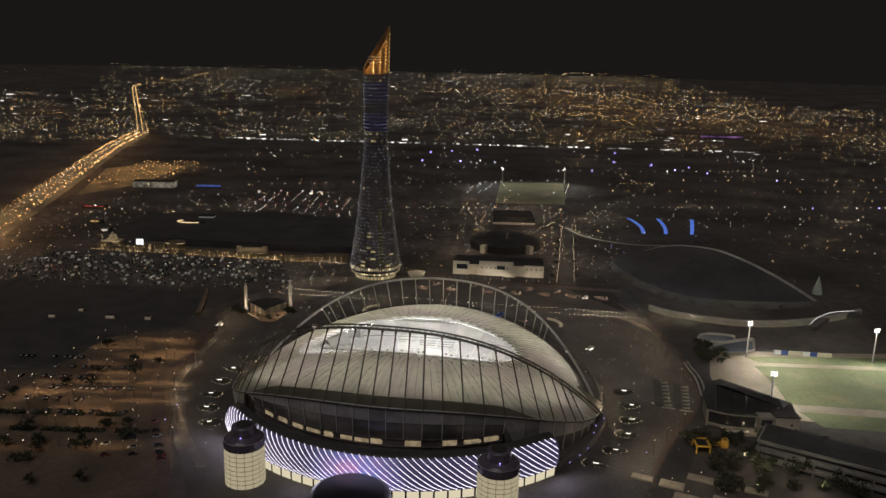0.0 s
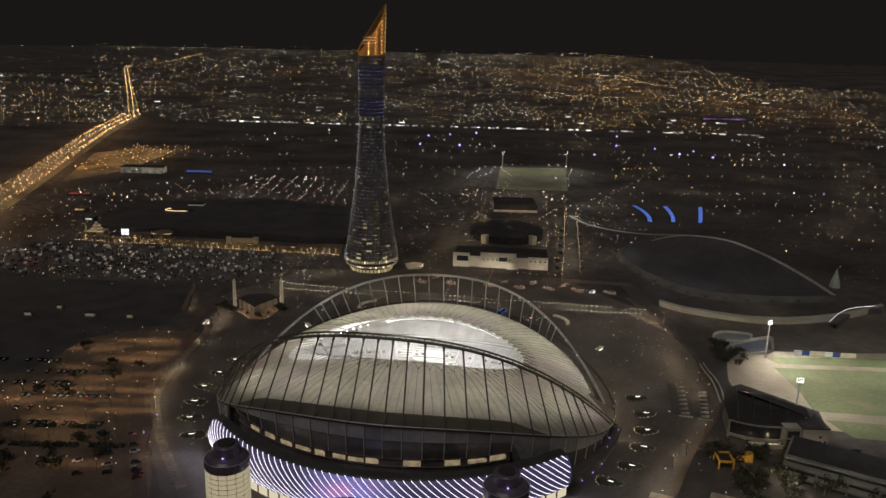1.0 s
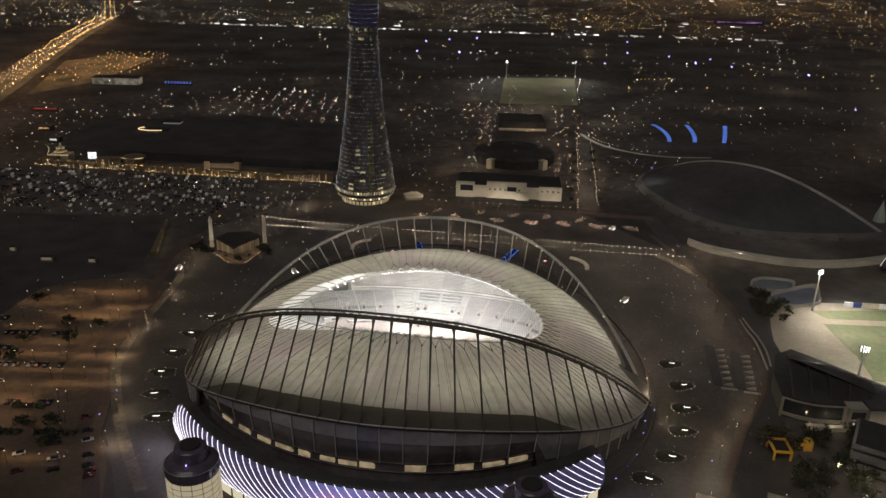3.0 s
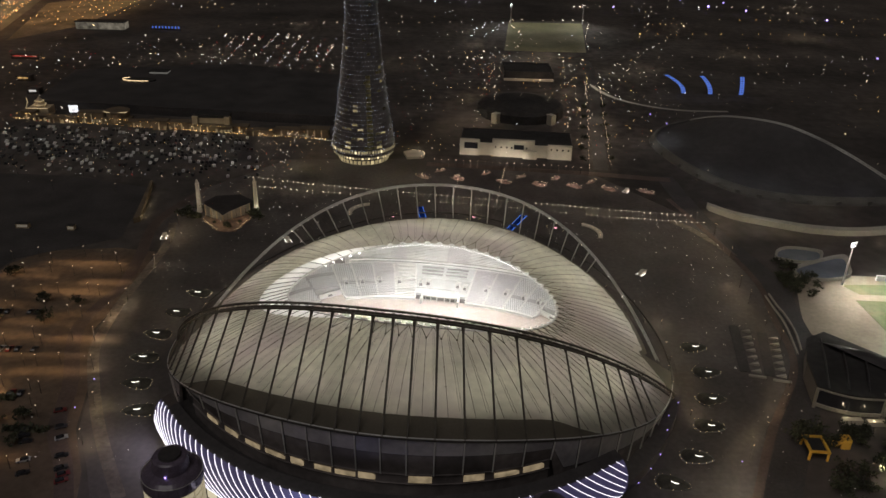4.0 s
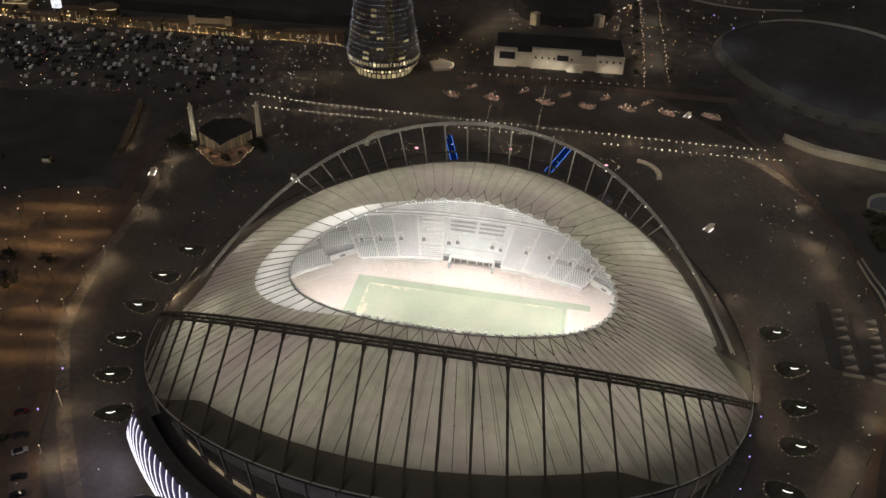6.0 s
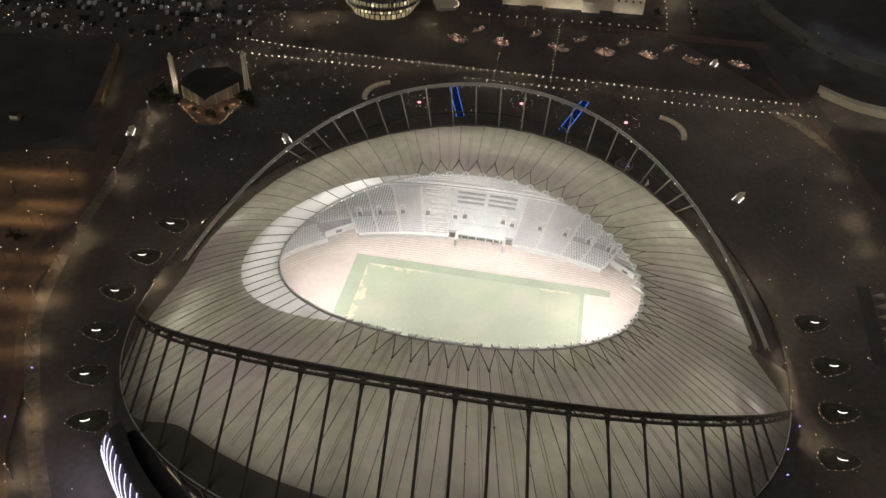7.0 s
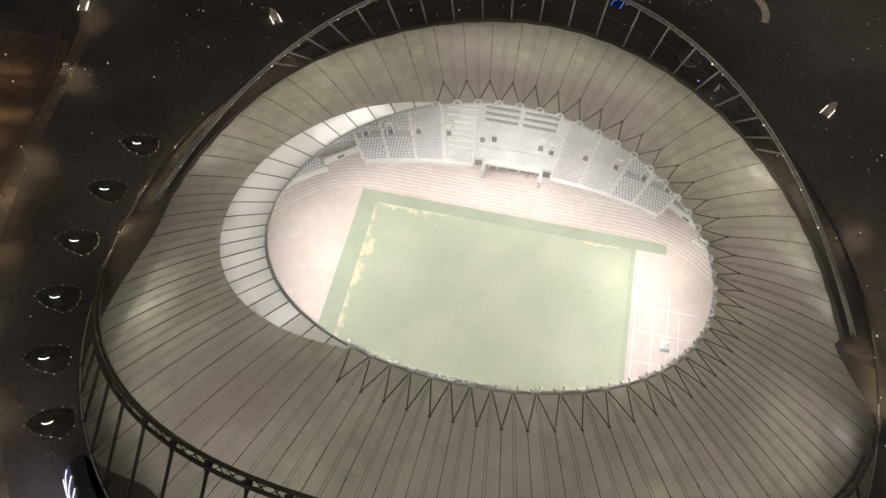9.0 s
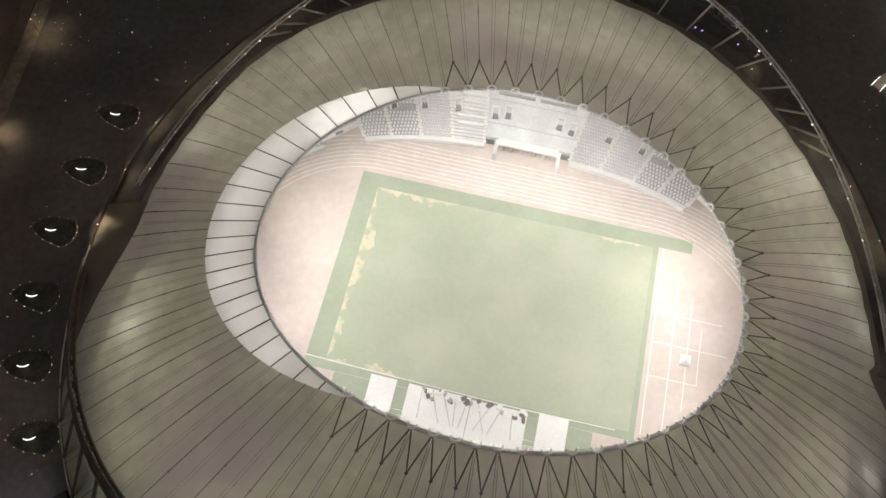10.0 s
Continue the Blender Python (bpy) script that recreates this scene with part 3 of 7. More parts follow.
def skin(p, t, grow=0.0):
    """A point of the drum's skin, from its foot (t = 0) over the bulge to the lip (t = 1)."""
    x = t * (len(BULGE) - 1)
    i = min(int(x), len(BULGE) - 2)
    (r0, z0), (r1, z1) = BULGE[i], BULGE[i + 1]
    f = x - i
    k = (p - P_LEFT) / (P_RIGHT - P_LEFT)
    low = 1 - 0.05 * max(0, (k - 0.95) / 0.05) ** 2 - 0.12 * max(0, (0.05 - k) / 0.05)
    return drum(p, 4 + (z0 + (z1 - z0) * f - 4) * low + grow * (0.3 + 0.7 * t), r0 + (r1 - r0) * f + grow * (1 - 0.6 * t))


ps = [P_LEFT + (P_RIGHT - P_LEFT) * k / 60 for k in range(61)]
wall = Mesh().grid([[skin(p, 0.8 * t / 12) for p in ps] for t in range(13)])
coping = Mesh().grid([[skin(p, 0.8 + 0.2 * t / 4) for p in ps] for t in range(5)] + [[skin(p, 1.0) - Vector((0, 0, 8)) for p in ps]])
led = wall.ob("led_wall", M_LEDWALL, stadium, "violet LED mesh wall with slanting white light stripes", smooth=False)
coping.ob("coping", M_DARKWALL, led, "dark coping above the light stripes")
for p in (P_LEFT, P_RIGHT):
    Mesh().add([skin(p, t / 7) for t in range(8)] + [drum(p, 4, -7.0)], [tuple(range(9))]).ob("end_wall", M_DARKWALL, led)
count = 54
for i in range(-6, count):
    pts = []
    for k in range(15):
        t = 1 - k / 14
        p = P_LEFT + (P_RIGHT - P_LEFT) * i / count + 0.185 * (1 - t) ** 1.12
        if P_LEFT + 0.004 < p < P_RIGHT - 0.004:
            pts.append(skin(p, 0.03 + 0.78 * t, 0.2))
    if len(pts) > 1:
        Mesh().tube(pts, 0.135, 4).ob("light_stripe", G_STRIP, led, "white light stripe")

deck = Mesh()
deck.grid([[drum(p, 13.5, -7.2) for p in ps], [drum(p, 13.5, -24) for p in ps]])
deck.ob("gallery_deck", M_DARKWALL, stadium)


def gallery(p, z):
    edge = ring_out(p)
    return Vector((edge.x * 0.985, edge.y * 0.985, z))


def edge_z(p):
    return ring_out(p).z


gp = [-math.pi + 0.22 + (math.pi - 0.44) * k / 72 for k in range(73)]
gm = Mesh()
gm.grid([[gallery(p, 0) * 0.985 for p in gp], [gallery(p, edge_z(p) - 0.8) * 0.985 for p in gp]])
gallery_wall = gm.ob("gallery_wall", M_DARKWALL, stadium, "smoked glass gallery wall under the roof edge")


def under_gutter(p, t):
    """A point of the glazing: from the gallery's foot (t = 0) to under the gutter (t = 1)."""
    foot = gallery(p, 22.3 if P_LEFT < p < -0.95 else 3.0)
    return foot.lerp(ring_out(p) + Vector((-0.3 * math.cos(p), -0.3 * math.sin(p), -0.6)), t)


bays = [valley(i) - TAU for i in range(N) if -math.pi + 0.2 < valley(i) - TAU < -0.2]
for p0, p1 in zip(bays, bays[1:]):
    a, b = p0 + 0.03 * (p1 - p0), p1 - 0.03 * (p1 - p0)
    for name, material, t0, t1 in (("gallery_pane", M_GALLERY, 0.0, 0.55), ("upper_pane", M_FASCIA, 0.565, 1.0)):
        rows = [[under_gutter(q, t0 + (t1 - t0) * k / 2) for q in (a, (a + b) / 2, b)] for k in range(3)]
        Mesh().grid(rows).ob(name, material, gallery_wall)
for p in bays:
    out = Vector((math.cos(p), math.sin(p), 0)) * 0.35
    Mesh().tube([under_gutter(p, 0) + out, under_gutter(p, 1) + out], 0.24, 6).ob("mullion_post", M_STEELL, stadium)
# the recessed strip under the glazing, with a lit lounge window in most bays
inner = [p for p in bays if P_LEFT + 0.06 < p < -0.93]
Mesh().grid([[gallery(p, z) + Vector((math.cos(p), math.sin(p), 0)) * d for p in inner] for z, d in ((13.4, -0.4), (18.4, -0.4), (18.7, 0.3), (18.7, -0.2), (22.1, -0.2), (22.2, 0.4), (22.5, 0.4), (22.5, 0.1))]).ob("lounge_strip", M_GALLERY, stadium, "dark recessed strip with a ledge")
lounge_rng = random.Random(9)
for k, (p0, p1) in enumerate(zip(inner, inner[1:])):
    if k in (0, 11) or lounge_rng.random() < 0.04:
        continue
    a = p0 + (p1 - p0) * lounge_rng.uniform(0.04, 0.22)
    b = p0 + (p1 - p0) * lounge_rng.uniform(0.72, 0.98)
    z0, z1 = 19.0 + lounge_rng.uniform(0, 0.5), 21.6 + lounge_rng.uniform(-0.3, 0.3)
    cut = lounge_rng.choice((0.0, 0.0, 0.7))
    line = [(a, z0, z1), ((a + b) / 2, z0, z1), (b - (b - a) * 0.15, z0, z1), (b, z0 + 0.2 * cut, z1 - cut)]
    Mesh().grid([[gallery(p, (lo, hi)[j]) + Vector((math.cos(p), math.sin(p), 0)) * 0.1 for p, lo, hi in line] for j in (0, 1)]).ob("lounge_window", G_LOUNGE, stadium, "warm lit lounge window")
Mesh().tube([roof(-math.pi + 0.12 + (math.pi - 0.24) * k / 90, 1, 0.25) for k in range(91)], 0.2, 5).ob("gutter_edge", M_STEELL, stadium, "pale thin gutter edge")
for k in range(30):
    p0 = P_LEFT + (P_RIGHT - P_LEFT) * k / 30
    p1 = p0 + (P_RIGHT - P_LEFT) / 30 * 0.86
    Mesh().grid([[drum(p, 0.1, -1.6) for p in (p0, p1)], [drum(p, 4.0, -1.6) for p in (p0, p1)]]).ob("lobby_window", G_LOBBY, stadium, "cream lit lobby window")
podium = Mesh()
pp = [P_RIGHT + (TAU - (P_RIGHT - P_LEFT)) * k / 80 for k in range(81)]
podium.grid([[Vector((105 * math.cos(p), 108 * math.sin(p), 0)) for p in pp], [Vector((105 * math.cos(p), 108 * math.sin(p), 4.2)) for p in pp],
             [Vector((84 * math.cos(p), 78 * math.sin(p), 4.2)) for p in pp]])
podium.ob("podium", M_PLAZA, stadium, "dark paved podium round the bowl")


def round_tower(name, u, v, r, lit, dark, label):
    o = thing(name, label, "tower", STADIUM @ pose(u, v, 0))
    body = Mesh().lathe([(r, 0), (r, lit), (0.01, lit)], 40).ob("tower_core", M_CREAM, o, smooth=False)
    n = 16
    for j in range(8):
        for i in range(n):
            a0, a1 = TAU * (i + 0.04) / n, TAU * (i + 0.96) / n
            z0, z1 = lit * (j + 0.07) / 8, lit * (j + 0.93) / 8
            Mesh().grid([[((r + 0.3) * math.cos(a), (r + 0.3) * math.sin(a), z) for a in (a0, (a0 + a1) / 2, a1)] for z in (z0, z1)]).ob("lit_panel", G_TOWER, body)
    Mesh().lathe([(r + 0.3, lit), (r + 0.5, lit + 0.8), (r + 0.3, lit + dark * 0.38), (r - 0.9, lit + dark * 0.48), (r - 3.0, lit + dark * 0.56), (r - 3.4, lit + dark * 0.96), (r - 3.9, lit + dark), (0.01, lit + dark)], 40).ob("tower_head", M_HEADG, o, "dark glass drum on top", smooth=False)
    z = lit + dark * 0.38
    Mesh().tube([((r + 0.35) * math.cos(TAU * k / 40), (r + 0.35) * math.sin(TAU * k / 40), z + 0.1) for k in range(41)], 0.14, 4).ob("rim_rail", M_ARCHF, o)
    for k in range(20):
        c, s = math.cos(TAU * k / 20), math.sin(TAU * k / 20)
        Mesh().tube([((r + 0.52) * c, (r + 0.52) * s, lit + 0.8), ((r + 0.36) * c, (r + 0.36) * s, z)], 0.07, 4).ob("mullion", M_STEELD, o)
    Mesh().lathe([(r - 5.2, 0), (r - 5.4, 0.8), (0.01, 1.0)], 24, at=(0, 0, lit + dark)).ob("roof_plant", M_DARKWALL, o)
    Mesh().octa((1, -r + 2.8, lit + dark * 0.62), 0.4).ob("beacon", G_VIOLET, o)
    return o


G_TOWER = glow("lit_tower_panel", (1.0, 0.86, 0.58), 0.40, 0.7)
round_tower("round_tower", -57.8, -107, 8.6, 17.5, 9.5, "round tower of lit cream panels with a dark glass top")
round_tower("round_tower", 55.2, -106, 8.6, 17.5, 9.5, "round tower of lit cream panels with a dark glass top")
hub = thing("entrance_pavilion", "low round dark pavilion with a smooth black roof", "pavilion", STADIUM @ pose(-4, -126, 0))
Mesh().lathe([(17, 0), (17.3, 8), (16.6, 10.6), (14, 12.2), (0.01, 12.8)], 48).ob("pavilion_shell", M_SHELL, hub, smooth=True)
Mesh().lathe([(17.5, 2.2), (17.6, 2.6), (17.5, 3.0)], 48).ob("rim_band", M_STEELD, hub)
screen = Mesh()
screen.grid([[(17.6 * math.cos(a), 17.6 * math.sin(a), z) for a in (0.1, 0.25, 0.4)] for z in (0.3, 6.0)])
screen.ob("screen", G_BLUE, hub, "blue lit screen")

# ---- the bowl: pitch, track, stands ----
def bowl(t, d):
    """The stand's front line (d = 0) at the angle t, and its parallels further out."""
    c, s = math.cos(t), math.sin(t)
    e = 2 / 2.4
    return Vector(((72 + d) * math.copysign(abs(c) ** e, c), (45 + d) * math.copysign(abs(s) ** e, s), 0))


def angle_of(u, d=0.0):
    return math.acos(max(-1, min(1, math.copysign(abs(u / (72 + d)) ** 1.2, u))))


track = Mesh()
track.add([STADIUM @ (bowl(TAU * k / 96, 6.4) + Vector((0, 0, 0.16))) for k in range(96)], [tuple(range(96))])
setting("running_track", track, M_TRACK)


def flat(name, u0, u1, v0, v1, z, material, n=1):
    return setting(name, Mesh().add([S(u0, v0, z), S(u1, v0, z), S(u1, v1, z), S(u0, v1, z)], [(0, 1, 2, 3)]), material)


flat("turf_border", -42, 39.8, -26, 30, 0.20, M_CARPET)
flat("turf_strip", 39.6, 48.5, 26.3, 30, 0.20, M_CARPET)
flat("pitch", -37, 38.4, -24, 26, 0.24, M_PITCH)
wear = random.Random(31)


def ragged(name, ends, inner, z):
    """A worn strip of turf along a straight touchline, with a ragged inner edge."""
    (u0, v0), (u1, v1) = ends
    m, n = Mesh(), 70
    a, b = [], []
    for k in range(n + 1):
        t = k / n
        taper = min(1, 6 * t, 6 * (1 - t))
        d = (0.3 + inner * (0.3 + 0.22 * math.sin(11 * t + u0) + 0.16 * math.sin(29 * t + v1) + 0.12 * math.sin(61 * t) + 0.14 * wear.random())) * taper
        a.append(S(u0 + (u1 - u0) * t, v0 + (v1 - v0) * t, z))
        along_u = abs(u1 - u0) > abs(v1 - v0)
        b.append(S(u0 + (u1 - u0) * t + (0 if along_u else d), v0 + (v1 - v0) * t + (math.copysign(d, -v0) if along_u else 0), z))
    setting(name, m.grid([a, b]), M_PITCHWORN)


ragged("worn_turf", ((-36.9, -23), (-36.9, 25.8)), 4.2, 0.26)
ragged("worn_turf_1", ((-36.5, 25.9), (-14, 25.9)), 3.0, 0.265)
ragged("worn_turf_2", ((-36.5, -23.9), (-18, -23.9)), 2.4, 0.265)
ragged("worn_turf_3", ((22, 25.9), (36, 25.9)), 1.2, 0.265)
flat("turf_apron", -34, 30, -33, -26.1, 0.20, M_CARPET)
lanes = Mesh()
for k in range(9):
    r = 31.5 + 1.25 * k
    pts = [Vector((37 + r * math.cos(a), r * math.sin(a), 0.2)) for a in [-math.pi / 2 + math.pi * j / 40 for j in range(41)]]
    pts += [Vector((-37 + r * math.cos(a), r * math.sin(a), 0.2)) for a in [math.pi / 2 + math.pi * j / 40 for j in range(41)]]
    inn = [STADIUM @ p for p in pts]
    out = [STADIUM @ (p + Vector((p.x - math.copysign(37, p.x), p.y, 0)).normalized() * 0.16) for p in pts]
    n = len(pts)
    lanes.add(inn + out, [(i, (i + 1) % n, n + (i + 1) % n, n + i) for i in range(n)])
setting("lane_lines", lanes, M_LANE)
marks = Mesh()
for u0, v0, u1, v1 in ((41, -24, 41.2, 26), (46, -22, 46.15, 20), (50, -16, 50.15, 14), (41, 8, 58, 8.15), (41, 0, 60, 0.15), (53, -9, 53.15, 6), (41, -9, 53, -8.85)):
    marks.add([S(u0, v0, 0.2), S(u1, v0, 0.2), S(u1, v1, 0.2), S(u0, v1, 0.2)], [(0, 1, 2, 3)])
setting("field_markings", marks, M_LINE)

stand = thing("grandstand", "pale concrete seating bowl with white and grey seats", "grandstand", STADIUM)


def height_scale(t):
    return 0.45 + 0.55 * min(1, abs(math.sin(t)) * 1.25)


def tier(t0, t1, d0, z0, rows, tread, riser, material, seat, seat_name, gap, segs, every=1, size=0.44):
    """A block of stepped rows between two angles, with its seats."""
    ts = [t0 + (t1 - t0) * k / segs for k in range(segs + 1)]
    steps = []
    for r in range(rows):
        for d, z in ((d0 + r * tread, z0 + r * riser), (d0 + (r + 1) * tread, z0 + r * riser)):
            steps.append([bowl(t, d) + Vector((0, 0, z * height_scale(t))) for t in ts])
    body = Mesh().grid([[p - Vector((0, 0, p.z)) for p in steps[0]]] + steps)
    for e in (0, -1):
        for a, b in zip(steps[0::2], steps[1::2]):
            body.add([Vector((a[e].x, a[e].y, 0)), Vector((b[e].x, b[e].y, 0)), b[e], a[e]], [(0, 1, 2, 3)])
    block = body.ob("seating_block", material, stand)
    if seat is None:
        return block
    m = Mesh()
    for r in range(0, rows, every):
        if seat is M_SEATW and r in (7, 8):
            continue
        d = d0 + (r + 0.6) * tread
        t = t0
        while True:
            p = bowl(t, d)
            q = bowl(t + 1e-3, d)
            speed = (q - p).length / 1e-3
            t += math.copysign(gap, t1 - t0) / speed
            if (t1 - t) * (t1 - t0) <= 0:
                break
            p = bowl(t + (0.5 * gap / speed if r % 2 else 0), d)
            m.box(p.x, p.y, (z0 + r * riser) * height_scale(t) + 0.02, size, size, size * 0.95, math.atan2((q - p).y, (q - p).x))
    tagged(m.ob(seat_name, seat, block), kind="stuff")
    return block


def span(u0, u1):
    return angle_of(u0), angle_of(u1)


FAR = [(-43.6, -36.9, M_STANDD, M_SEATW), (-36.4, -28.9, M_STANDD, M_SEATW), (-28.4, -20.5, M_CONC, M_SEATG), (-20.0, -11.7, M_CONC, None),
       (12.2, 20.4, M_CONC, M_SEATG), (20.8, 29.6, M_CONC, M_SEATG), (30.1, 36.6, M_STANDD, M_SEATW), (37.1, 44.4, M_STANDD, M_SEATW)]
for u0, u1, c, s in FAR:
    tier(*span(u0, u1), 1.2, 1.4, 21, 0.85, 0.40, c, s, "seating", 0.95 if s is M_SEATW else 0.72, 6, size=0.5 if s is M_SEATW else 0.44)
for t0, t1 in ((angle_of(-54), angle_of(-71.5)), (angle_of(71.5), angle_of(55.5)), (math.pi, math.pi * 1.32), (math.pi * 1.68, TAU)):
    tier(t0, t1, 1.2, 1.4, 18, 0.85, 0.40, M_STANDD, M_SEATW, "seating", 0.95, 10, size=0.5)
for u0, u1 in ((-54, -44.2), (45.0, 55.5)):
    tier(*span(u0, u1), 6.5, 4.2, 16, 0.85, 0.42, M_STANDD, M_SEATW, "seating", 0.95, 4, size=0.5)
tier(math.pi * 1.32, math.pi * 1.68, 1.2, 1.4, 21, 0.85, 0.40, M_CONC, M_SEATG, "seating", 0.9, 16)
# front wall, aisles, gate gaps
fw = Mesh()
for t0, t1 in ((angle_of(-43.8), angle_of(-11.6)), (angle_of(12.1), angle_of(44.6)), (angle_of(-54), math.pi * 1.0), (0, angle_of(55.5)), (math.pi, TAU)):
    ts = [t0 + (t1 - t0) * k / 40 for k in range(41)]
    fw.grid([[bowl(t, 0) for t in ts], [bowl(t, 0) + Vector((0, 0, 1.35 * height_scale(t))) for t in ts], [bowl(t, 1.3) + Vector((0, 0, 1.35 * height_scale(t))) for t in ts]])
fw.ob("front_wall", M_WHITE, stand, "white wall along the track")
for u in (-36.65, -28.65, -20.25, -11.55, 12.0, 20.6, 29.85, 36.85, 44.5, -43.75):
    t = angle_of(u)
    rows = []
    for r in range(21):
        for d, z in ((1.2 + r * 0.85, 1.4 + r * 0.40), (2.05 + r * 0.85, 1.4 + r * 0.40)):
            p = bowl(t, d)
            side = (bowl(t + 1e-3, d) - p).normalized() * 0.55
            up = Vector((0, 0, z * height_scale(t) + 0.12))
            rows.append([p - side + up, p + side + up])
    steps = Mesh().grid(rows)
    steps.ob("aisle", M_WHITE, stand, "white aisle steps")


def opening(u, d, wide, deep, high):
    """A way out in the rows, a white surround round a box coloured as shade."""
    t = angle_of(u)
    p = bowl(t, d)
    q = bowl(t, d + 1) - p
    a = math.atan2(q.y, q.x) - math.pi / 2
    z = (1.4 + (d - 1.2) / 0.85 * 0.40) * height_scale(t)
    m = Mesh()
    c, s = math.cos(a), math.sin(a)
    for sx in (-1, 1):
        m.box(p.x + c * sx * wide / 2 - s * deep / 2, p.y + s * sx * wide / 2 + c * deep / 2, z - 0.6, 0.35, deep, high + 1.0, a)
    m.box(p.x - s * deep, p.y + c * deep, z - 0.6, wide + 0.35, 0.35, high + 1.4, a)
    m.ob("doorway_surround", M_WHITE, stand)
    Mesh().box(p.x - s * deep / 2, p.y + c * deep / 2, z - 0.2, wide - 0.35, deep - 0.1, 0.75, a).ob("doorway", M_OPENSHADE, stand, "way out filled with shade-grey box")


for u, d in ((-41, 7.6), (-34.4, 7.8), (-26.9, 8.0), (-18.6, 8.0), (19.2, 8.0), (27.6, 8.0), (35.4, 7.8), (42, 7.6), (-9.3, 7.4), (-6.1, 8.0), (6.8, 7.8), (10.0, 7.2)):
    opening(u, d, 1.9, 3.0, 1.2)
for k in range(8):
    t0, t1 = span(-17.2 if 1 < k < 5 else -18.8, -12.0)
    d = 4.8 + 1.85 * k
    Mesh().grid([[bowl(t, d + e) + Vector((0, 0, 1.5 + (d - 1.2) * 0.47 + h)) for t in (t0, (t0 + t1) / 2, t1)] for e, h in ((0, 0), (0, 0.7), (0.75, 0.7), (0.75, 0))]).ob("bench", M_WHITE, stand, "white bench row")
# the box of honour in the middle: smooth white terraces over a portico
t0, t1 = span(-11.4, 11.8)
ts = [t0 + (t1 - t0) * k / 8 for k in range(9)]
Mesh().grid([[bowl(t, d) + Vector((0, 0, z)) for t in ts] for d, z in ((2.2, 0), (2.2, 3.3), (6.6, 3.5), (6.6, 4.0), (12.6, 6.2), (12.6, 6.6), (19.05, 9.8))]).ob("honour_terrace", M_HONOUR, stand, "smooth pale grey terrace of honour")
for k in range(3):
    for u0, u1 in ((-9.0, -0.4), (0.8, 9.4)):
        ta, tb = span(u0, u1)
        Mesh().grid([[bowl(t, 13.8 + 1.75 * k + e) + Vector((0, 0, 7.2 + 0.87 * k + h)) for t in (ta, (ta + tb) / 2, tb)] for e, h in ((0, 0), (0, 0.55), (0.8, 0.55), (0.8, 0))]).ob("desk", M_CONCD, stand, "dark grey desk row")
t0, t1 = span(-7.8, 8.6)
ts = [t0 + (t1 - t0) * k / 8 for k in range(9)]
for k in range(6):
    t = t0 + (t1 - t0) * (k + 0.5) / 6
    p = bowl(t, 0.7)
    Mesh().box(p.x, p.y, 0.1, 0.45, 0.45, 2.8).ob("portico_column", M_WHITE, stand)
# the portico's shade is in this back sheet's grey
Mesh().grid([[bowl(t, 1.9) + Vector((0, 0, z)) for t in ts] for z in (0, 2.9)]).ob("portico_back", M_OPENSHADE, stand, "shaded back wall of the portico")
Mesh().grid([[bowl(t, d) + Vector((0, 0, z)) for t in ts] for d, z in ((0.2, 2.7), (0.2, 3.35), (2.3, 3.35))]).ob("portico_roof", M_WHITE, stand)
for u in (-8.2, 9.0):
    t = angle_of(u)
    p = bowl(t, 1.0)
    Mesh().box(p.x, p.y - 1.6, 0.1, 0.9, 5.0, 3.1).ob("portico_pier", M_WHITE, stand)
for u in (-10.0, 10.6):
    p = bowl(angle_of(u), 2.0)
    Mesh().box(p.x, p.y, 0.1, 2.4, 0.4, 2.1).ob("doorway", M_OPENSHADE, stand, "way out filled with shade-grey box")
# lounge band and upper tier, far side and front side
for side in (1, -1):
    ta, tb = (angle_of(-37), angle_of(37)) if side > 0 else (TAU - angle_of(-37), TAU - angle_of(37))
    ts = [ta + (tb - ta) * k / 48 for k in range(49)]
    Mesh().grid([[bowl(t, d) + Vector((0, 0, z * height_scale(t))) for t in ts] for d, z in ((19.05, 9.75), (19.05, 10.3), (19.5, 10.3), (19.5, 11.0), (18.9, 11.0), (18.9, 11.9), (19.9, 11.9))]).ob("lounge_front", M_CONC, stand)
    Mesh().grid([[bowl(t, 19.45) + Vector((0, 0, z * height_scale(t))) for t in ts] for z in (10.32, 10.98)]).ob("lounge_glazing", M_OPENSHADE, stand, "grey lounge windows")
    for k in range(12):
        a, b = ta + (tb - ta) * k / 12, ta + (tb - ta) * (k + 1) / 12
        tier(a, b, 19.9, 11.9, 13, 0.85, 0.42, M_CONC, None if k % 3 == 1 else M_SEATW if k % 3 else M_SEATG, "seating", 0.85, 5)
def back_line(p):
    """The bowl's back wall follows the end of the membrane on the far side."""
    q = ring_in(p).lerp(ring_out(p), min(0.82, sheet_end(p) + 0.03))
    return Vector((q.x, q.y, max(4.5, q.z - 1.0)))


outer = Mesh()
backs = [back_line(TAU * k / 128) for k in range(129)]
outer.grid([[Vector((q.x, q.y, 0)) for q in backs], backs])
# the wall's shade is in the darker concrete grey
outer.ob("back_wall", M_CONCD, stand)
for u, v, a in ((-51.0, 40.4, 0.72), (52.0, 40.9, -0.64)):
    Mesh().box(u, v, 0.1, 13 if u < 0 else 11, 0.6, 2.6, a).ob("gate_wall", M_WHITE, stand, "white wall over a gate")
for u, v, a in ((-51.6, 39.4, 0.72), (53.2, 39.6, -0.64)):
    Mesh().box(u, v, 0.9, 2.2, 0.4, 0.9, a).ob("gate_window", M_OPENSHADE, stand)

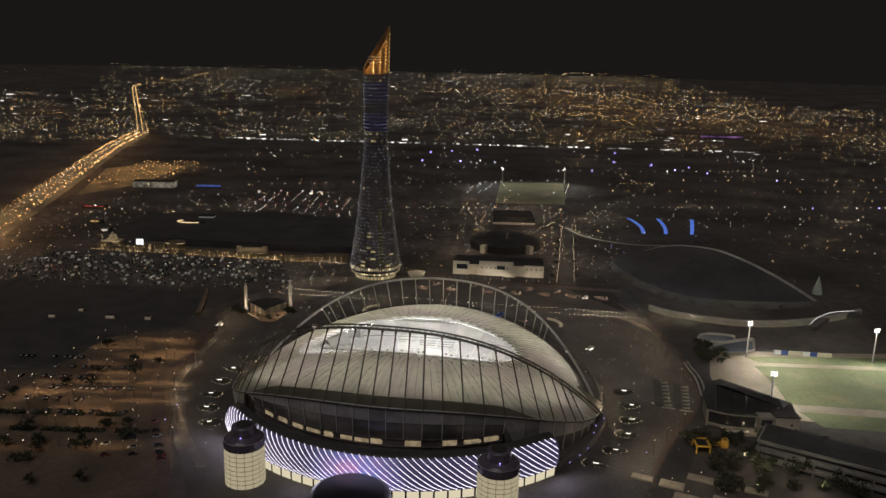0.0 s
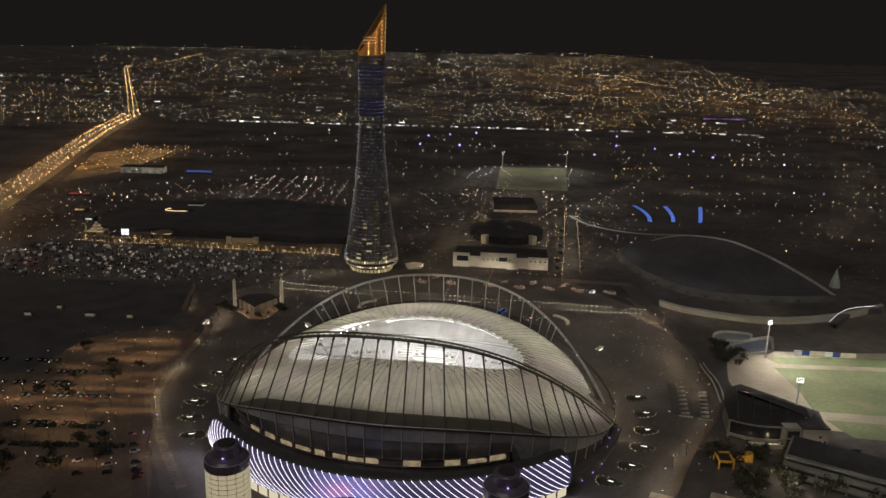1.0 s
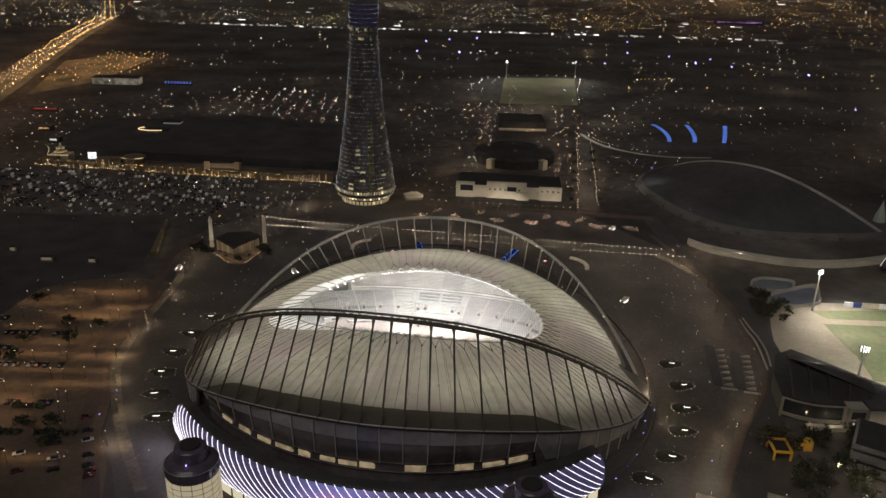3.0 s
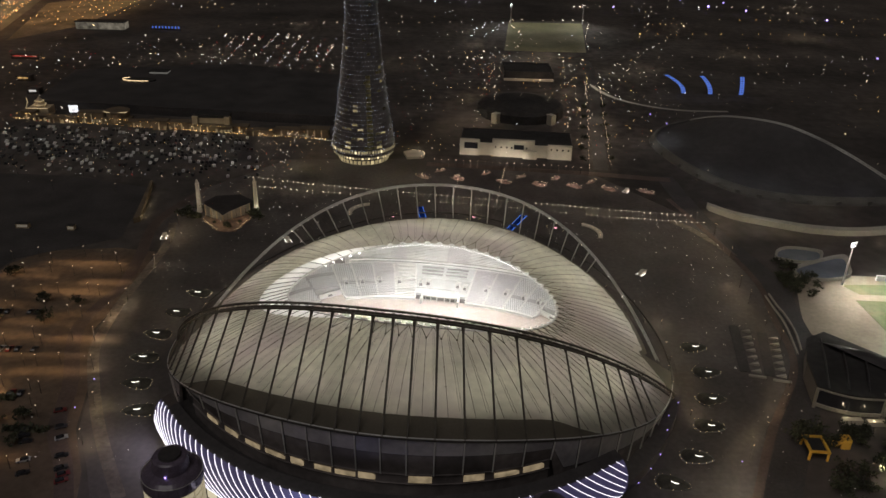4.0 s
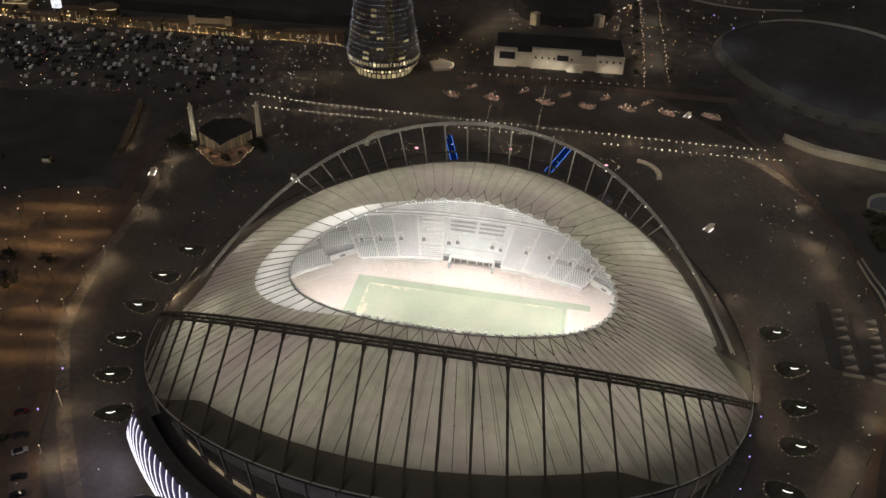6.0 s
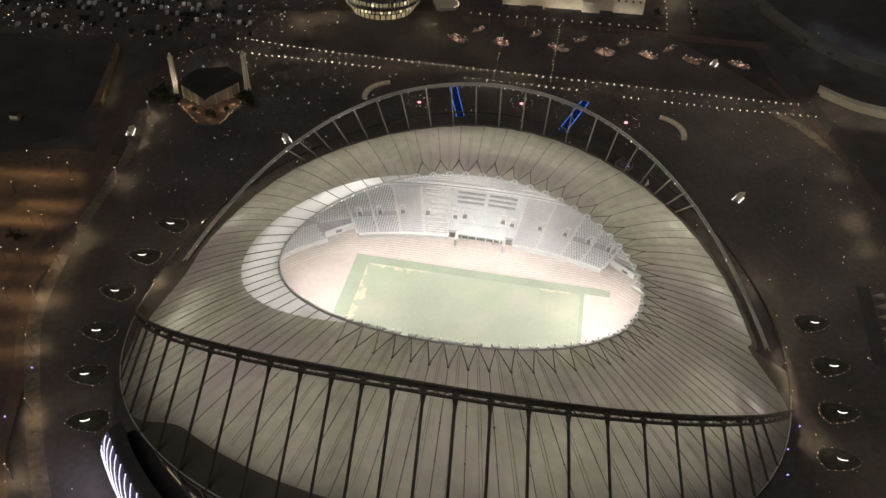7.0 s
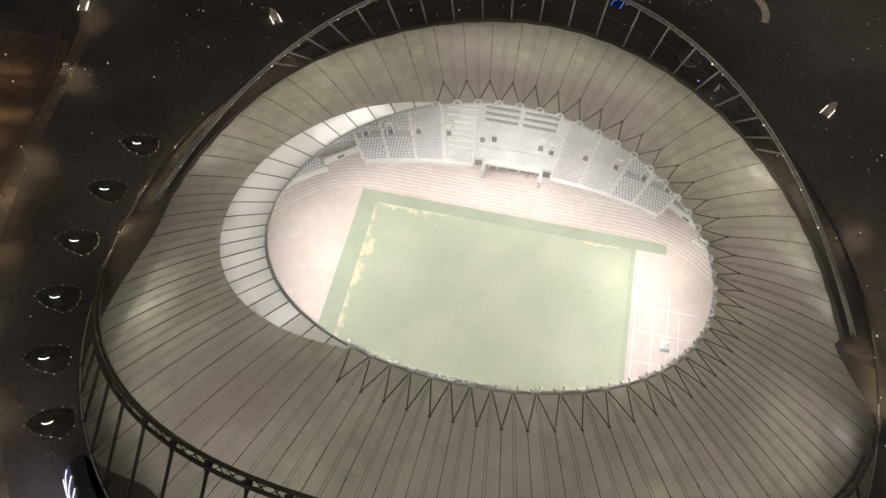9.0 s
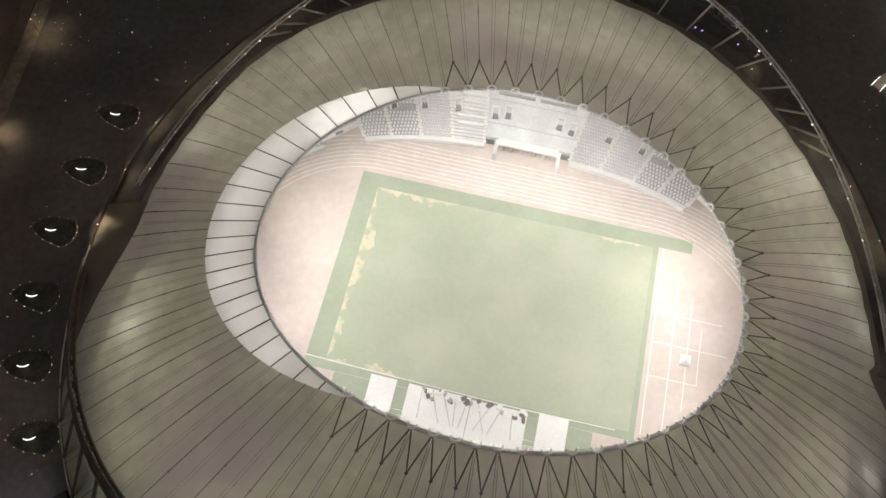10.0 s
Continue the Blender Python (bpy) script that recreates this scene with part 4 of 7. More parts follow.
# white staging on the near touchline
stage = thing("staging_platform", "white staging floor with frames and crates by the touchline", "stage", STADIUM)
for u0, u1, v0, v1 in ((-25, -18.5, -34, -24.6), (-15.5, 0, -38, -24.8), (0.2, 14, -38, -25.2), (16.8, 24, -36, -24.4)):
    Mesh().box((u0 + u1) / 2, (v0 + v1) / 2, 0.28, u1 - u0, v1 - v0, 0.25).ob("stage_floor", M_WHITE, stage)
rng = random.Random(5)
for k in range(34):
    s = rng.uniform(0.5, 1.6)
    Mesh().box(rng.uniform(-13, 14), rng.uniform(-27.5, -25), 0.53, s, rng.uniform(0.5, 1.3), rng.uniform(0.4, 1.3), rng.uniform(0, 3)).ob("crate", rng.choice((M_WHITE, M_WHITE, M_CONCD, M_SEATD)), stage)
for k in range(9):
    u = -12 + 2.8 * k
    Mesh().tube([(u, -26, 0.5), (u + rng.uniform(-3, 3), -33, 3.0)], 0.12, 4).ob("frame_pole", M_STEELL, stage)
Mesh().tube([(u, v, 0.35) for u, v in ((-42, -23.5), (-20, -24), (10, -24.6), (35, -24.3))], 0.12, 4).ob("rope_barrier", M_WHITE, stage)
kiosk = thing("white_tent", "small white square tent on the track", "tent", STADIUM @ pose(49.5, -3.5, 0.2))
Mesh().box(0, 0, 0, 2.4, 2.4, 1.6).ob("tent_wall", M_WHITE, kiosk)
Mesh().add([(-1.3, -1.3, 1.6), (1.3, -1.3, 1.6), (1.3, 1.3, 1.6), (-1.3, 1.3, 1.6), (0, 0, 2.4)], [(0, 1, 4), (1, 2, 4), (2, 3, 4), (3, 0, 4)]).ob("tent_roof", M_WHITE, kiosk)

# floodlights hung from the opening's edge
for k in range(16):
    p = TAU * (k + 0.5) / 16
    a = roof(p, 0.02, -1.6)
    b = Vector((a.x * 0.25, a.y * 0.25, 0))
    lamp("stadium_flood", "AREA", S(*a), 4250, (1.0, 0.98, 0.94), S(*b), 6.0, 1.2)
bank = Mesh()
for k in range(60):
    p = 0.80 + 1.25 * k / 59
    bank.octa(roof(p, 0.03, -1.4), 0.17)
tagged(bank.ob("floodlight_row", G_FLOOD, stadium), kind="stuff")
for k in range(14):
    q = roof(2.25 + 0.028 * k, 0.03 + 0.05 * (k % 3), -1.4)
    Mesh().box(q.x, q.y, q.z, 0.7, 0.4, 0.3, 2.3).ob("floodlight", G_FLOOD, stadium, "bright floodlight under the roof edge")


# added fill lights round the opening, to whiten the ring brackets
for k in range(30):
    p = -2.5 + 4.5 * k / 29
    a = roof(p, -0.02, 1.7)
    lamp("clamp_light", "POINT", S(*a), 52, (1.0, 0.98, 0.92), size=0.3)

# unseen area lights added under the roof, whose light brightens the membrane from below
for k in range(19):
    p = -math.pi + 0.35 + (math.pi - 0.7) * k / 18
    a = roof(p, 0.62 if k % 2 else 0.5, -10.0 if abs(math.sin(p)) > 0.5 else -5.0)
    lamp("concourse_light", "AREA", S(*a), 245, (1.0, 0.94, 0.82), S(a.x, a.y, a.z + 5), 14, 14)
for k in range(15):
    p = 0.30 + (math.pi - 0.6) * k / 14
    a = roof(p, 0.42, -9.0)
    lamp("concourse_light", "AREA", S(*a), 260, (1.0, 0.95, 0.82), S(a.x, a.y, a.z + 5), 14, 14)
for k in range(9):
    p = 2.35 + 1.6 * k / 8
    a = roof(p, sheet_start(p) * 0.5, -5.0)
    lamp("canopy_light", "AREA", S(*a), 105, (1.0, 0.98, 0.94), S(a.x, a.y, a.z + 5), 5, 5)
for u in (-18, 0, 18):
    lamp("upper_tier_light", "AREA", S(u, 53, 24.5), 800, (1.0, 0.97, 0.92), S(u * 1.1, 70, 13), 12, 2)
for p, r in ((0.27, 0.57), (0.12, 0.64), (0.65, 0.58), (2.88, 0.58), (3.58, 0.58), (5.97, 0.76)):
    a = roof(p, r, -4.0)
    lamp("end_light", "POINT", S(*a), 420, (0.97, 0.99, 0.97), size=1.5)
# narrow floods that fall on the track
for u, v, tu, tv, w in ((6, -41, 6, 33, 46000), (-20, -39, 50, 22, 100000), (20, -39, -52, 12, 46000), (-10, 41, 54, -12, 42000), (10, 41, -52, -20, 34000)):
    lamp("track_flood", "SPOT", S(u, v, 36), w * 5.0, (1.0, 0.95, 0.84), S(tu, tv, 0), size=0.8, cone=15, blend=1.0)
for u, v in ((-101, 3), (102, 2)):
    Mesh().add([(u - 3, v - 6, 0), (u + 3, v - 6, 0), (u + 3, v + 6, 0), (u - 3, v + 6, 0), (u - 2, v - 4, 2.5), (u + 2, v - 4, 2.5), (u + 2, v + 4, 2.5), (u - 2, v + 4, 2.5)],
               [(0, 1, 5, 4), (1, 2, 6, 5), (2, 3, 7, 6), (3, 0, 4, 7), (4, 5, 6, 7)]).ob("arch_foot", M_DARKWALL, stadium, "dark tapered arch foot")
for p, w in ((-2.42, 1500), (-2.2, 900), (-1.85, 700), (-1.35, 700), (-1.0, 900), (-0.76, 1500)):
    lamp("led_wall_light", "AREA", S(*drum(p, 9, 1.5)), w, (0.80, 0.72, 1.0), S(*drum(p, 4, 20)), 14, 5)
lamp("screen_glow", "AREA", S(-3, -116, 12), 200, (0.45, 0.45, 1.0), S(-3, -90, 30), 12, 4)
for u, w in ((-97, 500), (-86, 900), (-70, 700), (-40, 250), (-12, 250), (16, 250), (44, 350), (70, 900), (86, 1200), (97, 600)):
    p = far_edge(u)
    p = Vector((p.x * 0.91, p.y * 0.92 + 2.0, p.z * 0.55 + 3.0))
    lamp("arch_uplight", "POINT", S(*p), w, (1.0, 0.95, 0.85), size=0.4)


# ---- things round the stadium ----
def street_lamp_kind(name, high, glow_mat, label, size=0.32):
    o = thing(name, label, "street lamp", group=label)
    Mesh().lathe([(0.13, 0), (0.10, high * 0.5), (0.06, high), (0.01, high)], 6).ob("pole", M_STEELD, o)
    Mesh().octa((0, 0, high + size * 0.6), size).ob("lamp_head", glow_mat, o)
    return o


def put(kind, points):
    """The first of a kind goes to the first point, copies to the rest."""
    for i, p in enumerate(points):
        m = p if isinstance(p, Matrix) else Matrix.Translation((p[0], p[1], p[2] if len(p) > 2 else 0.1))
        if i:
            copy_thing(kind, m)
        else:
            kind.matrix_world = m


def along(pts, step):
    line = smooth_line([(x, y, 0) for x, y in pts], 20)
    out, left = [], 0.0
    for a, b in zip(line, line[1:]):
        d = (b - a).length
        while left < d:
            out.append(a.lerp(b, left / d))
            left += step
        left -= d
    return out


WARM, SODIUM, COOL = (1.0, 0.76, 0.48), (1.0, 0.52, 0.18), (1.0, 0.93, 0.82)

# two rows of small lamps along the promenade behind the stadium
put(street_lamp_kind("promenade_lamp", 0.9, G_PROM, "small warm promenade lamp on a low post", 0.21),
    along([(-125.8, 617), (-88, 607.6), (-21, 596.8), (60, 584.5), (114.6, 576), (149.6, 571.6)], 3.45)
    + along([(-128.8, 602.2), (-90, 596.8), (-50.8, 591.3)], 3.45) + along([(-11.5, 585), (17, 581), (45.3, 576.7)], 3.6) + along([(64, 572.6), (74, 571.2)], 3.4) + along([(82.6, 569.6), (112, 565.5), (151.7, 561.6)], 3.45))
rng = random.Random(10)
put(street_lamp_kind("avenue_lamp", 4.5, G_AVENUE, "warm avenue lamp beside clipped trees", 0.24),
    [q + Vector((rng.uniform(-0.6, 0.6), rng.uniform(-1.5, 1.5), 0)) for q in along([(95.8, 641), (111.6, 739), (132.5, 882)], 7) + along([(112, 649), (131.4, 782), (145.5, 884)], 7)] + along([(-9, 651), (44, 646), (95, 641)], 5.0))
for p in along([(99, 653), (113, 730), (122, 780)], 26) + along([(113, 652), (130, 740), (138, 790)], 26):
    lamp("avenue_light", "POINT", (p.x, p.y, 4.0), 300, WARM, size=0.4)
for x in (0, 22, 44, 66, 88):
    lamp("avenue_light", "POINT", (x, 651 - 0.1 * x, 3.5), 150, WARM, size=0.4)
for p in along([(-115, 606), (10, 588), (148, 566)], 33):
    lamp("promenade_light", "POINT", (p.x, p.y, 7.0), 1000, WARM, size=0.5)
for x, y, w in ((-100, 640, 900), (-85, 650, 700), (-30, 645, 900), (-20, 690, 900), (0, 740, 1100), (110, 690, 800), (125, 770, 900), (15, 830, 1100), (110, 860, 1100), (-130, 690, 500), (-180, 704, 260), (-230, 709, 260), (-290, 718, 260)):
    lamp("path_light", "POINT", (x, y, 6.0), w * 1.5, WARM, size=0.5)
for k in range(7):
    lamp("car_park_light", "POINT", (-345 + 32 * k, 672 - 1.6 * k + 14 * (k % 2), 9.0), 520, (1.0, 0.93, 0.84), size=0.6)
# car park on the sandy ground
rng = random.Random(11)
LOT_Y = (343, 372, 389, 403, 420, 440, 459, 479, 497)
def lot_edge(y):
    """The car park's edge towards the plaza."""
    return -148 - 0.13 * (y - 400) if y > 385 else -148 + 0.32 * (385 - y)


lot_lamps = []
for y in LOT_Y:
    x = lot_edge(y) - 8
    while x > (-306 if y < 425 else -224):
        lot_lamps.append((x + rng.uniform(-4, 4), y + rng.uniform(-5, 5)))
        x -= 10
put(street_lamp_kind("car_park_lamp", 5.5, G_WARM, "car park lamp on a tall thin pole", 0.2), lot_lamps)
LOT_W = (150, 130, 300, 280, 270, 220, 210, 220, 250)
for y, w in list(zip(LOT_Y, LOT_W)) + [((a + b) / 2, w * 0.45) for a, b, w in zip(LOT_Y[2:], LOT_Y[3:], LOT_W[2:])]:
    for x0 in (-300, -264, -230, -196, -168):
        if (y < 425 or x0 > -215) and (y > 385 or x0 > -235):
            x, yy = x0 + rng.uniform(-14, 14), y + rng.uniform(-5.5, 5.5)
            lamp("car_park_light", "AREA", (x, yy, 3.2), w * rng.uniform(0.4, 1.6), (1.0, 0.62, 0.30), (x, yy + 0.01, 0), rng.uniform(22, 36), 0.6)
hedge_rng = random.Random(12)
for y, x0, x1 in ((363, -215, -156), (381, -230, -164)):
    x = x0
    while x < x1:
        w = hedge_rng.uniform(8, 18)
        o = thing("hedge", "long dark clipped hedge between parking bays", "hedge", pose(x + w / 2, y, 0.06), group="car park hedges")
        leaves = Mesh()
        for k in range(int(w * 14)):
            p = Vector((hedge_rng.uniform(-w / 2, w / 2), hedge_rng.gauss(0, 0.9), abs(hedge_rng.gauss(0.7, 0.5))))
            q = Vector((hedge_rng.gauss(0, 1), hedge_rng.gauss(0, 1), hedge_rng.gauss(0, 1))).normalized()
            r = q.orthogonal().normalized() * 0.45
            q = q * 0.45
            leaves.add([p - q - r, p + q - r, p + q + r, p - q + r], [(0, 1, 2, 3)])
        leaves.ob("foliage", M_LEAF, o)
        Mesh().box(0, 0, 0, w, 1.6, 0.4).ob("hedge_base", M_SOIL, o)
        x += w + hedge_rng.uniform(3, 9)
left_row = [(-151, 540), (-149, 518.6), (-148, 490), (-149.6, 455.5), (-152.5, 442), (-151.8, 422), (-144.2, 401), (-134, 377), (-130, 355.5)]
right_row = [(147, 564), (153, 547.6), (152, 517), (146, 484), (145, 468), (146, 448), (146.5, 432), (138, 400), (130, 385), (116, 367.5), (106, 354.5)]
road_lamp = street_lamp_kind("road_lamp", 7.0, G_WARM, "tall road lamp at the plaza's edge", 0.18)
put(road_lamp, left_row + right_row)
for k, (x, y) in enumerate(left_row + right_row):
    lamp("road_light", "POINT", (x + (1.5 if x < 0 else -4.5), y, 3.6), (1300, 800, 1100, 1500, 700)[k % 5] * (0.55 if x < 0 else 0.7 if y > 470 else 0.42), (1.0, 0.76, 0.50), size=0.5)
# short lamps along the foot of the roof, with warm pools on the paving
def podium_top(x, y):
    """The height of the paving at the stadium's foot: the podium, or the plaza round it."""
    q = STADIUM.inverted() @ Vector((x, y, 0))
    return 4.2 if (q.x / 105) ** 2 + (q.y / 108) ** 2 < 1 else 0.12


path_row = [(97, 446), (94.5, 428), (91, 410), (88.8, 403.6), (87.6, 392.5), (92, 380), (87, 440.7), (81.7, 456.3), (75.6, 470), (58.5, 492.5)]
path_row += [(-113.2, 428), (-110, 444.2), (-105.4, 459.4), (-100.2, 473.4), (-91, 487), (-78, 500)]
put(street_lamp_kind("path_lamp", 2.4, G_WARM, "short warm path lamp by the stadium's foot", 0.16), [(x, y, podium_top(x, y)) for x, y in path_row])
for k, (x, y) in enumerate(path_row):
    lamp("path_light", "POINT", (x, y, podium_top(x, y) + 3.6), (560, 700, 480)[k % 3], (1.0, 0.78, 0.56), size=0.3)
for x, y in ((101, 338), (113, 327), (86, 345), (-122, 384), (-118, 362), (-108, 345)):
    lamp("forecourt_light", "POINT", (x, y, 7.0), 420 if x > 0 else 190, (1.0, 0.85, 0.66) if x > 0 else (1.0, 0.88, 0.82), size=0.5)
# added soft fill high over the right of the plaza, with no lamp posts
for x, y in ((108, 520), (122, 486), (96, 552), (126, 536), (116, 452)):
    lamp("plaza_light", "POINT", (x, y, 16), 1500, (1.0, 0.86, 0.68), size=1.0)
bollards = [(80.8, 372.4), (78.2, 364.1), (74.1, 355.4), (68.9, 348), (63, 340.8), (102.3, 352.7), (-140.5, 392.9), (-140.5, 374.7), (86.5, 380.5), (43.5, 507), (45.4, 506), (57.4, 505.4), (57.6, 514)]
put(street_lamp_kind("bollard_lamp", 1.2, G_VIOLET, "short bollard lamp with violet light", 0.3), [(x, y, podium_top(x, y)) for x, y in bollards])

# leaf-shaped planting beds with a crescent light and a string of small lamps
def planting_bed(side):
    o = thing("planting_bed", "dark leaf-shaped planting bed with a lit crescent and rim lamps", "planter", group="planting beds")
    corners = [(5.5, 0.6), (2.6, -2.0), (-0.9, -3.5), (-3.9, -4.2), (-6.1, -1.8), (-6.3, 0.9), (-5.3, 3.1), (-2.1, 3.9), (1.5, 3.8), (4.6, 2.4)]
    line = smooth_line([(x, y, 0) for x, y in corners + corners[:1]], 3)[:-1]
    pts = [(side * p.x, p.y) for p in line]
    if side > 0:
        pts.reverse()
    Mesh().grid([[(x * s, y * s, z) for x, y in pts] for s, z in ((1.0, 0), (1.0, 0.5), (0.94, 0.55), (0.94, 0.42))], closed=True).ob("kerb", M_DARKWALL, o)
    mound = Mesh().grid([[(x * s, y * s, z) for x, y in pts] for s, z in ((0.945, 0.42), (0.7, 0.7), (0.35, 0.95), (0.03, 1.0))], closed=True)
    mound.ob("planted_mound", M_SOIL, o, smooth=True)
    arc = [(1.5 * math.cos(a), 0.5 - 0.75 * math.sin(a), 1.3) for a in [0.35 + 2.44 * k / 10 for k in range(11)]]
    Mesh().tube(arc, lambda t: 0.035 + 0.09 * math.sin(math.pi * t) ** 0.7, 5).ob("crescent_light", G_CRESCENT, o, "bright white crescent light")
    for x, y in pts[::2]:
        Mesh().octa((x * 1.03, y * 1.03, 0.62), 0.12 if y < 1.0 else 0.085).ob("rim_lamp", G_RIMDOT, o)
    return o


M_FLOWER = mat("pink_flowering_leaves", (0.30, 0.20, 0.17), 0.8, var=0.5, coarse=1.0, fine=4.0)
M_GARDEN = mat("pale_garden_gravel", (0.30, 0.21, 0.17), 0.9, var=0.4, coarse=0.3, fine=2.0)
G_CRESCENT = glow("crescent_light", (1.0, 0.96, 0.88), 2.6, 1.0)
beds = [(107.2, 427, -2), (107.2, 408, -3), (103.4, 389.6, -8), (97.6, 372.8, -14), (87.8, 355.3, -18), (75.5, 341.5, -26)]
put(planting_bed(1), [pose(x, y, 0.12, 0, 0, a) for x, y, a in beds])
beds_left = [(-119.6, 464.4, -3), (-124.4, 446.3, -1), (-127.5, 427.8, 0), (-127.1, 409.5, 4), (-124.1, 391.6, 9), (-117.6, 374.7, 15)]
put(planting_bed(-1), [pose(x, y, 0.12, 0, 0, a) for x, y, a in beds_left])
for x, y, a in beds + beds_left:
    lamp("bed_light", "POINT", (x, y + 0.2, 2.0), 14, COOL, size=0.3)

# blue light paths laid on the paving behind the stadium
G_BLUEFILL = glow("dim_blue_path_light", (0.04, 0.12, 0.60), 0.06, 1.0)
for (x0, y0), (x1, y1) in (((-13.2, 550.6), (-17.0, 577)), ((32.4, 541.6), (45.4, 568.4))):
    o = thing("light_path", "blue glowing path between two bright blue lines", "light path", pose((x0 + x1) / 2, (y0 + y1) / 2, 0.12, 0, 0, math.degrees(math.atan2(y1 - y0, x1 - x0))), group="blue light paths")
    long = math.hypot(x1 - x0, y1 - y0)
    Mesh().box(0, 0, 0, long, 3.2, 0.12).ob("glowing_slab", G_BLUEFILL, o)
    for y in (-1.72, 1.72):
        Mesh().box(0, y, 0, long, 0.28, 0.2).ob("light_line", G_BLUE, o, "bright blue light line")
# two strings of lamps leading away across the paving
put(street_lamp_kind("string_lamp", 1.6, G_WARM, "low lamp in a string across the paving", 0.14),
    along([(8.6, 632), (7.2, 622.3), (1.8, 580)], 3.6) + along([(39.5, 648), (36.1, 624.9), (29.6, 582)], 3.6))

# rings of small lamps round a pink light, a little dome and a white sail
M_DOMELET = mat("dull_dome_skin", (0.10, 0.095, 0.10), 0.45, var=0.3, coarse=0.5, fine=3.0)
G_PINK = glow("pink_ground_light", (1.0, 0.42, 0.55), 1.6, 1.0)
ring_rng = random.Random(52)
for x, y in ((62, 551), (15.2, 564), (-32.4, 561.4)):
    o = thing("lamp_ring", "loose ring of small lamps round a pink ground light", "lamp ring", pose(x, y, 0.12), group="lamp rings")
    Mesh().lathe([(0.9, 0), (0.9, 0.12), (0.01, 0.16)], 12).ob("pink_light", G_PINK, o, "pink ground light")
    for k in range(13):
        r, a = 5.2 + ring_rng.uniform(-1.2, 0.8), TAU * (k + ring_rng.uniform(-0.3, 0.3)) / 13
        Mesh().octa((r * math.cos(a), r * math.sin(a), 0.3), 0.13).ob("small_lamp", G_RIMDOT, o)
    lamp("ring_light", "POINT", (x, y, 1.4), 26, (1.0, 0.6, 0.6), size=0.3)
o = thing("small_dome", "small dull dome with a violet lamp before it", "dome", pose(56.4, 516.8, 0.12))
Mesh().lathe([(3.6, 0), (3.5, 0.9), (2.8, 2.0), (1.5, 2.8), (0.01, 3.1)], 20).ob("dome_shell", M_DOMELET, o, smooth=True)
Mesh().lathe([(3.8, 0), (3.8, 0.3), (3.6, 0.35)], 20).ob("dome_ring", M_RIM, o)
o = thing("white_sail", "small white sail-shaped marker on the paving", "marker", pose(62.6, 502, 0.12, 0, 0, 35))
Mesh().prism([(0, 0), (2.6, 0), (2.2, 0.25), (0, 0.25)], 0, 0.3).ob("foot", M_STONE, o)
Mesh().add([(0, 0, 0.3), (2.4, 0, 0.3), (1.6, 0, 2.8), (0, 0.2, 0.3), (2.4, 0.2, 0.3), (1.6, 0.2, 2.8)], [(0, 1, 2), (5, 4, 3), (0, 3, 4, 1), (1, 4, 5, 2), (2, 5, 3, 0)]).ob("sail", M_WHITE, o)

# many small lights set into the paving
dots = Mesh()
rng = random.Random(3)
while len(dots.v) < 6 * 800:
    u, v = rng.uniform(-165, 165), rng.uniform(-90, 175)
    if (u / 112) ** 2 + (v / 116) ** 2 > 1:
        p = S(u, v)
        if -155 < p.x < 152 and p.y < 640 and (v > 40 or rng.random() < 0.5):
            dots.octa((p.x, p.y, 0.3), rng.uniform(0.08, 0.19))
stuff("paving_lights", dots, glow("small_paving_lights", (1.0, 0.92, 0.82), 3.2, 0.08), "small lights set into dark paving", "ground lights")

# ---- tower with rings of lamps and a slanting crown ----
torch = thing("torch_tower", "tall waisted dark glass tower with lamp rings and orange crown", "tower", pose(-58.5, 664, 0))
PROFILE = [(0, 17.0), (4.5, 17.2), (4.6, 19.5), (8, 21.8), (14, 21.2), (22, 19.8), (34, 17.8), (46, 16.2), (60, 14.3), (80, 12.2), (100, 10.5), (119, 9.5), (135, 9.5), (150, 9.8), (172, 10.3)]


def torch_r(z):
    for (z0, r0), (z1, r1) in zip(PROFILE, PROFILE[1:]):
        if z <= z1:
            return r0 + (r1 - r0) * (z - z0) / (z1 - z0)
    return PROFILE[-1][1]


Mesh().lathe([(r, z) for z, r in PROFILE] + [(0.01, 172)], 40).ob("shaft", mat("tower_glass", (0.075, 0.062, 0.062), 0.45, var=0.3, coarse=0.1, fine=0.6), torch, smooth=False)
tower_lamps, z = Mesh(), 9.0
rng = random.Random(8)
while z < 171:
    r = torch_r(z)
    Mesh().lathe([(r + 0.1, z - 0.16), (r + 0.5, z - 0.1), (r + 0.5, z + 0.1), (r + 0.1, z + 0.16)], 36).ob("ring", M_STEELD, torch)
    n = int(r * 3.2)
    for k in range(n):
        a = TAU * (k + rng.random() * 0.2) / n
        if math.cos(a) < 0.8 or rng.random() < 0.35:
            tower_lamps.octa(((r + 0.6) * math.cos(a), (r + 0.6) * math.sin(a), z), 0.12)
    z += 2.9
tagged(tower_lamps.ob("ring_lighting", glow("tower_ring_lamps", (0.50, 0.66, 1.0), 4.4, 0.3, warm=(0.92, 0.88, 0.86)), torch), kind="stuff")
warm = Mesh()
z = 10.5
